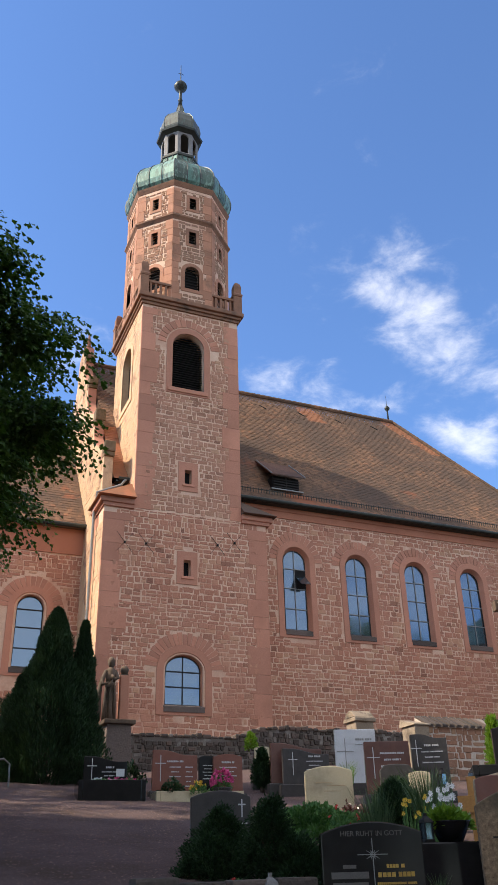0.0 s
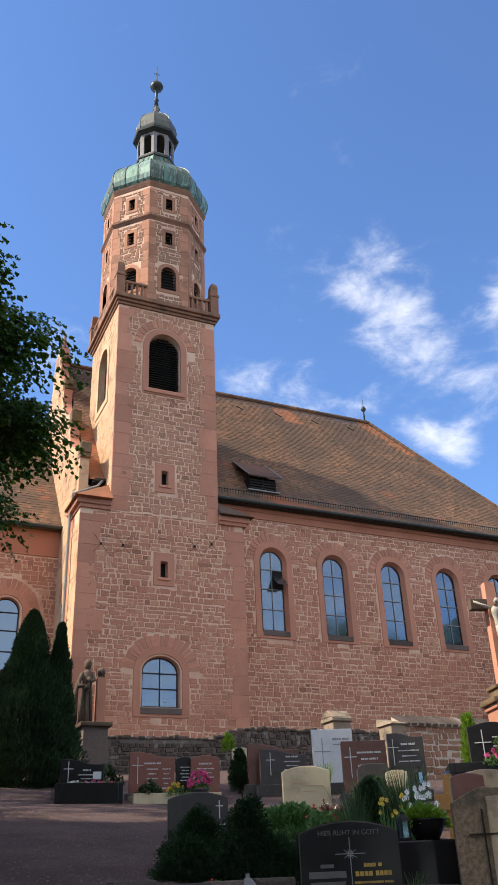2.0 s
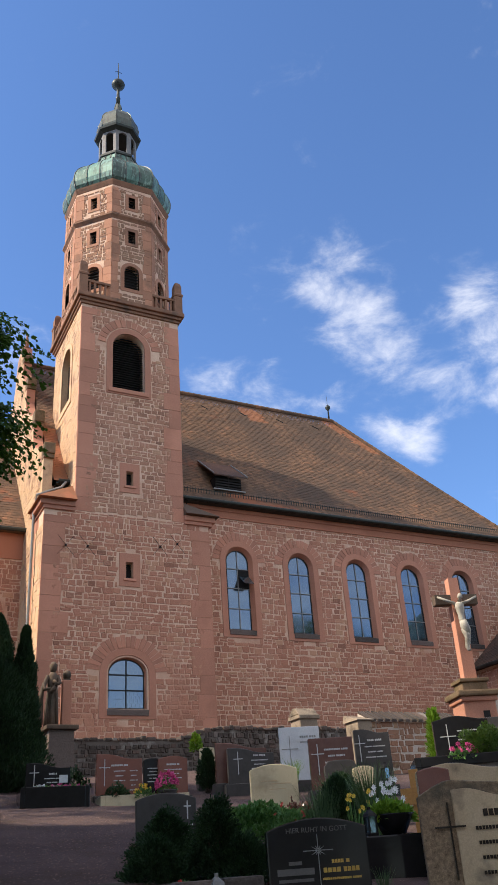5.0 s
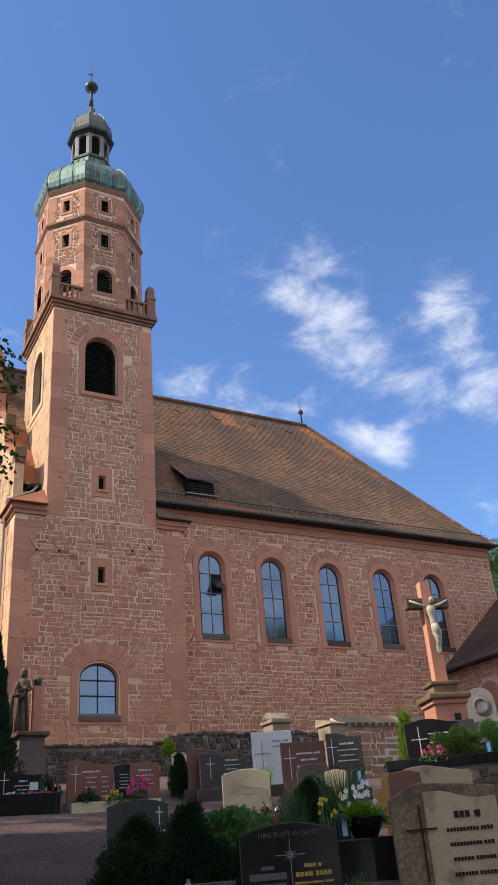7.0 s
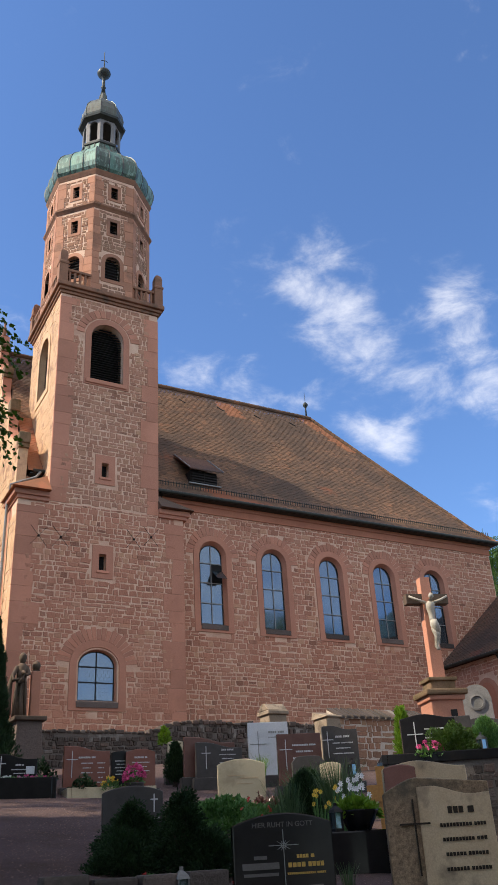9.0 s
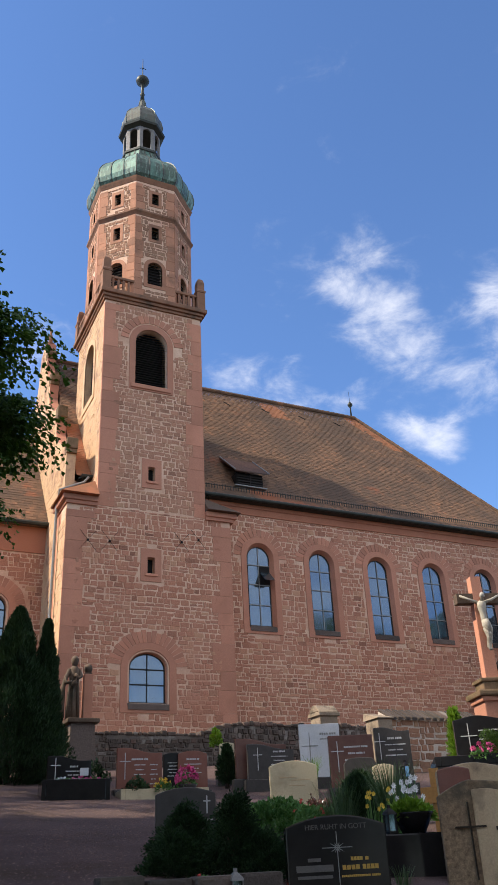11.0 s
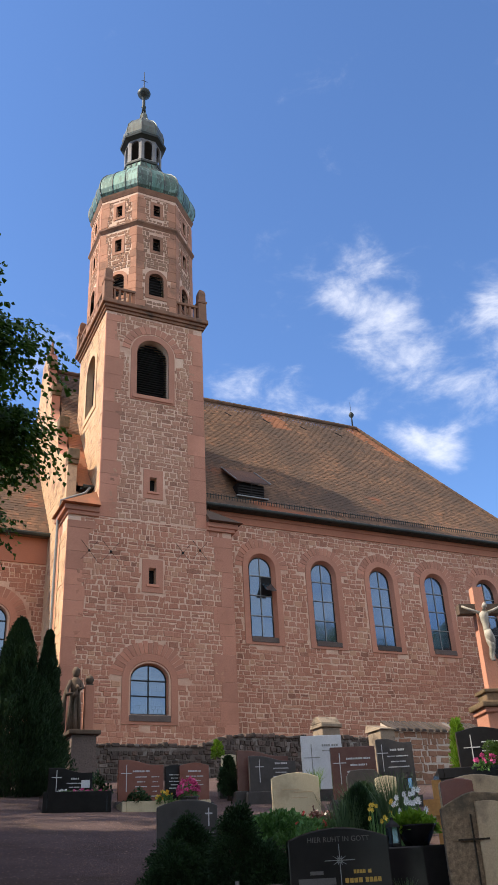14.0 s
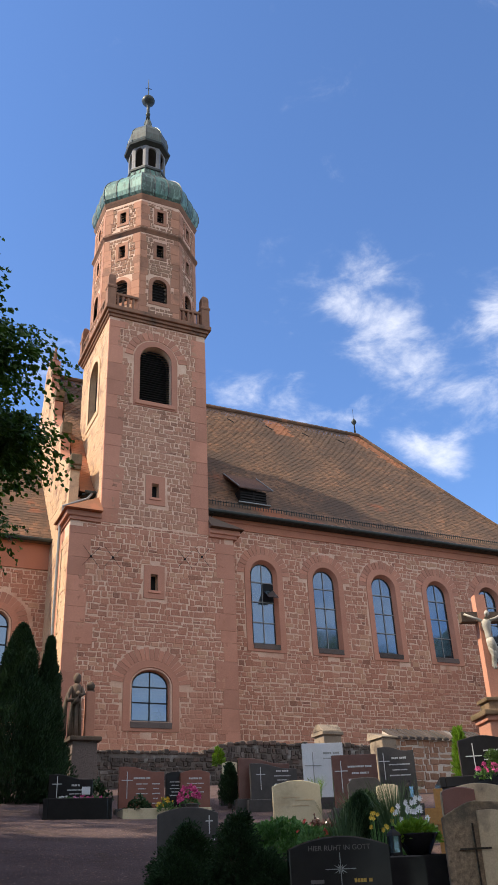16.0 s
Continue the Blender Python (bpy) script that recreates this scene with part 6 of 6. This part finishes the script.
bush((4.5, 18.85, 3.35), (0.3, 0.16, 0.12), "white bedding flowers on a grave", 29, 200, 0.05, M_IVY, "flower", (18, M_WHITE, 0.05, 0.02))
bush((8.75, 20.6, 4.4), (0.14, 0.14, 0.5), "bright green plant on the stone wall", 30, 220, 0.1, M_LIME)
conifer((8.6, 19.6, 3.4), 0.85, 0.28, "small dark conifer beside a pale gravestone", 31, 700, 0.07, "shrub")
bush((9.72, 10.95, 2.92), (0.56, 0.42, 0.62), "rounded green box shrub on a grave", 32, 5000, 0.045, M_BOX)
conifer((10.3, 10.75, 2.93), 0.55, 0.3, "blue green dwarf conifer on a grave", 33, 1100, 0.06, "shrub", M_IVY, 2.4)
bush((9.2, 10.95, 2.92), (0.28, 0.2, 0.2), "pink geraniums on a raised grave", 34, 260, 0.06, M_IVY, "flower", (18, M_PINK, 0.07, 0.06))
conifer((11.25, 14.1, 2.5), 1.72, 0.15, "bright yellow green columnar shrub", 35, 1200, 0.08, "shrub", M_LIME, 3.0)
bush((7.6, 9.9, 1.75), (0.22, 0.18, 0.4), "violet flowers beside a grave", 36, 180, 0.06, M_IVY, "flower", (18, M_VIOLET, 0.1, 0.06))
bush((10.0, 15.2, 3.0), (0.3, 0.2, 0.35), "green leafy plant before a brown gravestone", 37, 260, 0.1, M_IVY)
grasses((9.7, 17.4, 3.3), 0.3, 0.6, "green bladed plant between gravestones", 38, 120, M_LIME)
bush((5.4, 19.9, 3.4), (0.4, 0.3, 0.6), "dark green shrub behind graves", 39, 500, 0.08, M_CONIFER)
grasses((5.15, 7.6, 1.24), 0.16, 0.42, "slender weed between graves", 41, 40, M_GREY_GREEN, "weed")
bush((3.75, 8.3, 1.3), (0.5, 0.3, 0.2), "low grey green plants at the grave edge", 42, 700, 0.05, M_GREY_GREEN, "ground_cover", (7, M_RED, 0.05, 0.03))

bush((3.63, 7.68, 1.36), (0.14, 0.12, 0.2), "small round green cushion plant on a grave", 47, 700, 0.03, M_IVY)
bush((3.12, 7.78, 1.32), (0.2, 0.14, 0.24), "small red flowers at the grave edge", 48, 420, 0.045, M_IVY, "flower", (7, M_RED, 0.045, 0.03))
bush((2.8, 7.72, 1.3), (0.18, 0.14, 0.16), "low green cushion plant beside the kerb", 49, 600, 0.032, M_BOX)

# planters, lanterns and small things
def pot(at, r, h, label, mat=M_BLACK):
    ob = thing("planter", label, "planter", at)
    part("bowl", lathe(bmesh.new(), [(r * 0.55, 0), (r * 0.9, h * 0.7), (r, h * 0.92), (r * 1.05, h), (r * 0.9, h), (r * 0.85, h * 0.9)], 18), mat, ob, "", True)
    part("soil", lathe(bmesh.new(), [(r * 0.86, h * 0.82), (r * 0.86, h * 0.88)], 14), M_SOIL, ob)
    return ob


pot((6.2, 8.8, 1.86), 0.24, 0.22, "round black flower bowl on a grave")
pot((6.86, 17.78, 2.95), 0.2, 0.28, "dark flower bowl on a grave", M_GREY)


def lantern(at, label, s=1.0, mat=M_LANTERN):
    ob = thing("grave_lantern", label, "lantern", at)
    part("base", boxed(-0.06 * s, 0.06 * s, -0.06 * s, 0.06 * s, 0, 0.03 * s, bevel=0.006), mat, ob)
    for x in (-1, 1):
        for y in (-1, 1):
            part("post", boxed(x * 0.05 * s - 0.006, x * 0.05 * s + 0.006, y * 0.05 * s - 0.006, y * 0.05 * s + 0.006, 0.03 * s, 0.2 * s), mat, ob)
    part("glass", boxed(-0.044 * s, 0.044 * s, -0.044 * s, 0.044 * s, 0.031 * s, 0.198 * s), M_GLASS, ob)
    part("roof", lathe(bmesh.new(), [(0.09 * s, 0.2 * s), (0.07 * s, 0.23 * s), (0.02 * s, 0.27 * s), (0.02 * s, 0.3 * s)], 4, turn=math.pi / 4), mat, ob)
    return ob


# white lantern takes a grey colour in place of the shade on it
lantern((3.38, 7.6, 1.3), "white painted grave lantern", 1.0, M_GREYSTONE)
lantern((5.83, 8.72, 1.86), "dark metal grave lantern", 1.0, M_IRON)
lantern((10.05, 10.62, 2.95), "brass grave lantern beside a shrub", 1.1)
lantern((10.9, 15.5, 3.1), "small dark grave lantern", 1.2, M_IRON)
wood = thing("wooden_cross", "orange wooden grave marker board", "grave marker", (7.15, 9.55, 1.6), -35)
part("post", boxed(-0.06, 0.06, -0.02, 0.02, -0.2, 1.05, bevel=0.005), M_WOOD, wood)
part("board", boxed(-0.2, 0.12, -0.045, -0.021, 0.62, 0.82, bevel=0.005), M_WOOD, wood)
part("slab", boxed(-0.55, 0.5, -0.3, 0.3, -0.5, 0.0, bevel=0.02), M_BLACK, thing("grave_slab", "black granite grave border block", "grave border", (6.25, 8.85, 1.86), -12))
rock = thing("rock", "rough grey boulder at the path edge", "rock", (5.0, 9.3, 1.5))
bm = bmesh.new()
bmesh.ops.create_icosphere(bm, subdivisions=3, radius=0.3)
for v in bm.verts:
    v.co *= 1 + 0.35 * noise.noise(v.co * 3.2)
    v.co.z *= 0.7
part("stone", bm, M_GREYSTONE, rock)

# ---- crucifix ----
crucifix = thing("crucifix", "tall red sandstone wayside cross with a pale carved figure", "crucifix", (13.2, 15.03, 2.75), -18)
part("pedestal", boxed(-0.38, 0.38, -0.34, 0.34, -0.3, 1.95, bevel=0.02), M_DRESS, crucifix, "red sandstone pedestal")
part("cornice", boxed(-0.5, 0.5, -0.45, 0.45, 1.97, 2.1, bevel=0.04), M_MOSS, crucifix, "dark weathered cornice")
part("moulding", boxed(-0.43, 0.43, -0.39, 0.39, 1.86, 1.97, bevel=0.03), M_DRESS, crucifix)
part("cap", boxed(-0.3, 0.3, -0.26, 0.26, 2.1, 2.3, bevel=0.03), M_MOSS, crucifix)
part("cap", boxed(-0.35, 0.35, -0.3, 0.3, 2.3, 2.38, bevel=0.02), M_MOSS, crucifix)
shaft = boxed(-0.15, 0.15, -0.12, 0.12, 2.38, 4.78)
for v in shaft.verts:
    if v.co.z > 4:
        v.co.x *= 0.8
part("shaft", shaft, M_DRESS, crucifix, "tapering red sandstone shaft")
part("crossbeam", boxed(-0.53, 0.53, -0.11, 0.11, 4.13, 4.37, bevel=0.012), M_STATUE, crucifix, "dark weathered crossbeam")
part("tablet", boxed(0.05, 0.2, -0.355, -0.338, 1.45, 1.65), M_IRON, crucifix, "small dark plaque")


def carved(name, label, pieces, mat, at, turn=0.0, parent=None):
    """Plain carved figure, one mesh made of overlapping rounded masses."""
    bm = bmesh.new()
    for pts, radii in pieces:
        tube(bm, pts, radii, 10)
    me = mesh_of(bm, name, mat, True)
    ob = new(name, me)
    ob.matrix_basis = pose(*at, 0, 0, turn)
    return ob


fig = carved("statue", "", [
    ([(0, 0, 1.16), (0, -0.01, 1.1), (0, 0, 1.0), (0.01, 0, 0.88), (0.01, 0, 0.76), (0.02, -0.02, 0.64)], [0.04, 0.115, 0.105, 0.075, 0.07, 0.085]),
    ([(0.02, -0.02, 0.7), (0.03, -0.03, 0.6), (0.05, -0.03, 0.47), (0.07, -0.02, 0.4)], [0.085, 0.1, 0.095, 0.07]),
    ([(0.1, -0.02, 0.66), (0.13, -0.03, 0.5), (0.12, -0.02, 0.34)], [0.03, 0.04, 0.025]),
    ([(0.0, -0.02, 0.5), (0.02, -0.08, 0.3), (-0.01, -0.03, 0.08), (0.0, -0.1, 0.0)], [0.065, 0.05, 0.036, 0.03]),
    ([(0.05, -0.02, 0.5), (0.07, -0.07, 0.3), (0.03, -0.03, 0.08), (0.03, -0.11, 0.0)], [0.06, 0.047, 0.034, 0.03]),
    ([(-0.09, 0, 1.12), (-0.27, 0, 1.19), (-0.48, 0.05, 1.3)], [0.042, 0.031, 0.024]),
    ([(0.09, 0, 1.12), (0.27, 0, 1.19), (0.48, 0.05, 1.3)], [0.042, 0.031, 0.024]),
    ([(0.0, -0.04, 1.13), (0.015, -0.07, 1.18), (0.02, -0.1, 1.24), (0.025, -0.09, 1.31), (0.025, -0.07, 1.34)], [0.035, 0.055, 0.065, 0.05, 0.02])],
    M_CORPUS, (0, -0.2, 3.0))
fig.name = "figure"
fig.parent = crucifix
fig["label"] = "pale carved stone figure"

# ---- statue group on a pedestal ----
sped = thing("statue_pedestal", "tall weathered stone pedestal by the wall", "pedestal", (6.12, 24.25, 3.95))
shaft = boxed(-0.36, 0.36, -0.36, 0.36, -0.2, 1.48, bevel=0.02)
for v in shaft.verts:
    v.co.x *= 1.12 - 0.16 * v.co.z / 1.48
    v.co.y *= 1.12 - 0.16 * v.co.z / 1.48
part("shaft", shaft, M_DARKSTONE, sped)
part("cornice", boxed(-0.46, 0.46, -0.46, 0.46, 1.48, 1.6, bevel=0.03), M_STATUE, sped)
st = carved("statue", "", [
    ([(0, 0, 0), (-0.02, 0, 0.35), (0, 0, 0.8), (0.02, 0, 1.1), (0.02, 0, 1.4), (0.02, 0, 1.52)], [0.2, 0.17, 0.15, 0.14, 0.17, 0.07]),
    ([(0.02, 0, 1.5), (0.02, -0.02, 1.58), (0.02, -0.02, 1.7), (0.02, 0, 1.8)], [0.06, 0.1, 0.12, 0.06]),
    ([(-0.12, -0.03, 1.4), (-0.24, -0.08, 1.15), (-0.26, -0.2, 0.98), (-0.08, -0.24, 1.02)], [0.07, 0.06, 0.05, 0.04]),
    ([(0.14, -0.04, 1.4), (0.2, -0.14, 1.2), (0.06, -0.22, 1.12)], [0.06, 0.055, 0.04]),
    ([(-0.24, 0.0, 1.2), (-0.3, 0.02, 0.75), (-0.32, 0.0, 0.35), (-0.26, 0, 0.05)], [0.04, 0.08, 0.1, 0.05]),
    ([(0.1, -0.12, 1.2), (0.12, -0.14, 0.7), (0.14, -0.12, 0.03)], [0.03, 0.045, 0.055]),
    ([(-0.02, -0.14, 1.0), (-0.03, -0.16, 0.55), (-0.02, -0.15, 0.02)], [0.02, 0.04, 0.05]),
    ([(-0.13, -0.12, 1.0), (-0.16, -0.14, 0.5), (-0.17, -0.12, 0.02)], [0.025, 0.04, 0.05]),
    ([(-0.1, -0.24, 0.9), (0.0, -0.26, 1.0), (0.02, -0.24, 1.2), (0.0, -0.22, 1.26)], [0.05, 0.08, 0.07, 0.03])],
    M_STATUE, (5.87, 24.25, 5.55))
tagged(st, "weathered dark sandstone statue of a robed figure on a pedestal", "statue")
ball_post = thing("stone_post", "red sandstone post with a ball top on the pedestal", "post", (6.31, 24.3, 5.552))
part("shaft", boxed(-0.14, 0.14, -0.13, 0.13, 0, 1.3, bevel=0.03), M_DRESS, ball_post)
part("collar", boxed(-0.1, 0.1, -0.1, 0.1, 1.3, 1.34), M_STATUE, ball_post)
part("ball", lathe(bmesh.new(), [(0.05, 1.33), (0.1, 1.37), (0.125, 1.44), (0.125, 1.49), (0.1, 1.56), (0.03, 1.6)], 14), M_STATUE, ball_post, "dark stone ball", True)
stele = thing("stone_stele", "arched red sandstone stele beside the statue pedestal", "stele", (5.46, 24.75, 4.0))
part("base", boxed(-0.36, 0.36, -0.24, 0.24, -0.2, 1.1, bevel=0.03), M_DRESS, stele)
part("cornice", boxed(-0.42, 0.42, -0.3, 0.3, 1.1, 1.2, bevel=0.03), M_STATUE, stele)
part("slab", slab_mesh(0.5, 1.15, 0.25, "round", 0.02), M_DRESS, stele).matrix_basis = pose(0, 0, 1.2)

# ---- walls of the graveyard ----
wall_ob = thing("retaining_wall", "dark mossy rubble retaining wall below the church", "wall", kind="structure")
wall_y = 27.2


def wall_top(x):
    return 5.68 + 0.36 * max(0.0, min(1.0, (x - 11.0) / 1.3))


bm = sheet(bmesh.new(), [(-6, 3.5), (29.5, 3.5), (29.5, 6.0), (12.3, 6.0), (11.0, 5.64), (-6, 5.64)], [], facing_front(wall_y), 0.6)
part("core", bm, M_OLDMORTAR, wall_ob)
stones = [(*q[:5], q[5] * 2.6) for q in rubble(4.0, 20.0, 4.2, 6.05, lambda u, v: v < wall_top(u) - 0.06, (0.09, 0.2), (0.1, 0.32), 0.03, seed=51)]
lay_single("stone", stones[:300], Matrix.Translation((0, wall_y, 0)) @ FRONT, M_OLDWALL, wall_ob)
lay_joined("rubble_fill", stones[300:], facing_front(wall_y), M_OLDWALL, wall_ob)
r = random.Random(3)
x = 4.0
while x < 18:
    w = r.uniform(0.12, 0.34)
    z = wall_top(x + w / 2)
    bm = boxed(x, x + w - 0.02, wall_y - r.uniform(0.02, 0.1), wall_y + 0.62, z - 0.08, z + r.uniform(-0.02, 0.1), bevel=0.04)
    for v in bm.verts:
        v.co.z += (v.co.x - x - w / 2) * r.uniform(-0.12, 0.12)
    part("coping_stone", bm, M_OLDWALL, wall_ob)
    x += w

low = thing("churchyard_wall", "low rubble wall with slanting slab coping in the sun", "wall", kind="structure")
bm = boxed(13.6, 17.2, 20.3, 20.75, 3.4, 5.12)
part("core", bm, M_PALEMORTAR, low)
lay_single("stone", rubble(13.6, 17.2, 3.6, 5.1, lambda u, v: True, (0.13, 0.22), (0.18, 0.42), 0.03, seed=52), Matrix.Translation((0, 20.3, 0)) @ FRONT, M_STONE_TAN, low)
bed = boxed(13.92, 17.2, 20.24, 20.82, 5.1, 5.12)
for v in bed.verts:
    v.co.z += (v.co.y - 20.24) * 0.5 if v.co.z > 5.11 else 0
part("bedding", bed, M_PALEMORTAR, low)
for i in range(14):
    x = 13.95 + i * 0.235
    bm = boxed(x, x + 0.17, 20.2, 20.85, 5.1, 5.17, bevel=0.012)
    for v in bm.verts:
        v.co.z += (v.co.y - 20.2) * 0.5 + r.uniform(-0.012, 0.012)
    part("coping_slab", bm, M_OLDWALL, low, "dark coping slab")
part("end_pillar", boxed(13.45, 13.92, 20.15, 20.8, 3.4, 5.12, bevel=0.03), M_PILLAR, low)
bm = boxed(13.4, 13.97, 20.1, 20.85, 5.12, 5.2)
for v in bm.verts:
    if v.co.z > 5.15:
        v.co.z += 0.14 if v.co.y > 20.4 else -0.05
        v.co.x += 0.05 * math.sin(v.co.x * 40)
part("pillar_cap", bm, M_PILLAR, low)
def pillar_top():
    """A rough stone saddle, split along its ridge."""
    bm = boxed(-0.36, 0.36, -0.36, 0.36, 1.5, 1.62)
    lid = boxed(-0.34, 0.34, -0.34, 0.34, 1.62, 1.84)
    for v in lid.verts:
        if v.co.z > 1.7:
            v.co.y *= 0.25
            v.co.z += 0.03 * math.sin(v.co.x * 9)
    me = bpy.data.meshes.new("lid")
    lid.to_mesh(me)
    lid.free()
    bm.from_mesh(me)
    bpy.data.meshes.remove(me)
    bmesh.ops.bevel(bm, geom=list(bm.edges), offset=0.02, segments=1, affect="EDGES")
    return bm


post = thing("gate_pillar", "stone gate pillar with a weathered gabled cap", "pillar", (13.1, 22.5, 4.0))
part("shaft", boxed(-0.3, 0.3, -0.3, 0.3, -0.3, 1.5, bevel=0.03), M_PILLAR, post)
part("cap", pillar_top(), M_PILLAR, post)

# kerb by the path and a handrail
kerb = thing("path_kerb", "mossy dark stone kerb along the path", "kerb", (0, 0, 0), kind="structure")
for i in range(1, 5):
    x0, y0 = 1.95 + i * 0.42, 7.85 - i * 0.05
    bm = boxed(-0.2, 0.2, -0.12, 0.12, -0.25, 0.3, bevel=0.03)
    for v in bm.verts:
        v.co += Vector((x0, y0, 0.165 * y0 - 0.02 + 0.02 * math.sin(i * 2.1)))
    part("kerb_stone", bm, M_DARKSTONE, kerb)
rail = thing("handrail", "curved grey metal handrail by the wing", "handrail", (2.72, 20.8, 3.4))
part("rail", tube(bmesh.new(), [(-1.2, 0, 0.3), (-0.4, 0, 0.62), (-0.05, 0, 0.66), (0.08, 0, 0.55), (0.1, 0, 0.0)], 0.022, 8), M_LANTERN, rail)
part("post", tube(bmesh.new(), [(-0.35, 0, -0.1), (-0.35, 0, 0.62)], 0.018, 8), M_LANTERN, rail)

# ---- rubble of the large walls, last ----
def nave_free(u, v):
    for x in WINDOW_X:
        if inside(arch(x, 1.15, 11.4, 15.22, grow=0.8), u, v) and v > 14.6 or inside(arch(x, 1.15, 11.4, 15.22, grow=0.43), u, v):
            return False
    return True


def base_free(u, v):
    return not inside(arch(10.76, 1.5, 7.55, 9.47, 0.6, grow=0.44), u, v) and not (v > 8.8 and inside(arch(10.76, 1.5, 7.55, 9.47, 0.6, grow=0.9), u, v)) and not (10.3 < u < 11.34 and 12.4 < v < 13.95)


def up_free(u, v):
    return not inside(arch(10.77, 1.6, 22.0, 25.2, 0.8, grow=0.32), u, v) and not (v > 24.2 and inside(arch(10.77, 1.6, 22, 25.2, 0.8, grow=0.76), u, v)) and not (9.7 < u < 11.8 and 21.7 < v < 22.0) and not (10.3 < u < 11.34 and 16.7 < v < 18.2)


nave_stones = rubble(LX1, NAVE_X1 - 0.02, GROUND_CH - 0.6, 16.7, nave_free, seed=21)
near = [s for s in nave_stones if s[0] < 19.4 and s[1] < 10.9][:300]
ids = set(map(id, near))
lay_single("stone", near, Matrix.Translation((0, NAVE_Y, 0)) @ FRONT, M_STONE, nave_wall)
lay_joined("rubble_fill", [s for s in nave_stones if id(s) not in ids], facing_front(NAVE_Y), M_STONE, nave_wall)
base_stones = rubble(LX0 + 0.45, LX1 - 0.4, GROUND_CH - 0.6, 15.6, base_free, seed=22)
near = [s for s in base_stones if s[1] < 10.6][:300]
ids = set(map(id, near))
lay_single("stone", near, Matrix.Translation((0, TY0, 0)) @ FRONT, M_STONE, tower_base)
lay_joined("rubble_fill", [s for s in base_stones if id(s) not in ids], facing_front(TY0), M_STONE, tower_base)
lay_joined("rubble_fill", rubble(TX0 + 0.42, TX1 - 0.42, 15.65, 26.4, up_free, seed=23), facing_front(TY0), M_STONE_MIX, tower_up)
# west faces of the tower take the stone colour lightened for sun
lay_joined("rubble_fill", rubble(TY0 + 0.05, TY1, 16.0, 26.4, lambda u, v: not inside(arch(34.45, 1.6, 22, 25.2, 0.8, grow=0.4), u, v), (0.16, 0.3), (0.2, 0.5), 0.03, seed=24), facing_west(TX0), M_SUN_OCHRE, tower_west)
lay_joined("rubble_fill", rubble(TY0, NAVE_Y, 5.0, 15.0, lambda u, v: True, (0.3, 0.6), (0.3, 0.7), 0.02, seed=25), facing_west(LX0), M_SUN_OCHRE, tower_base)
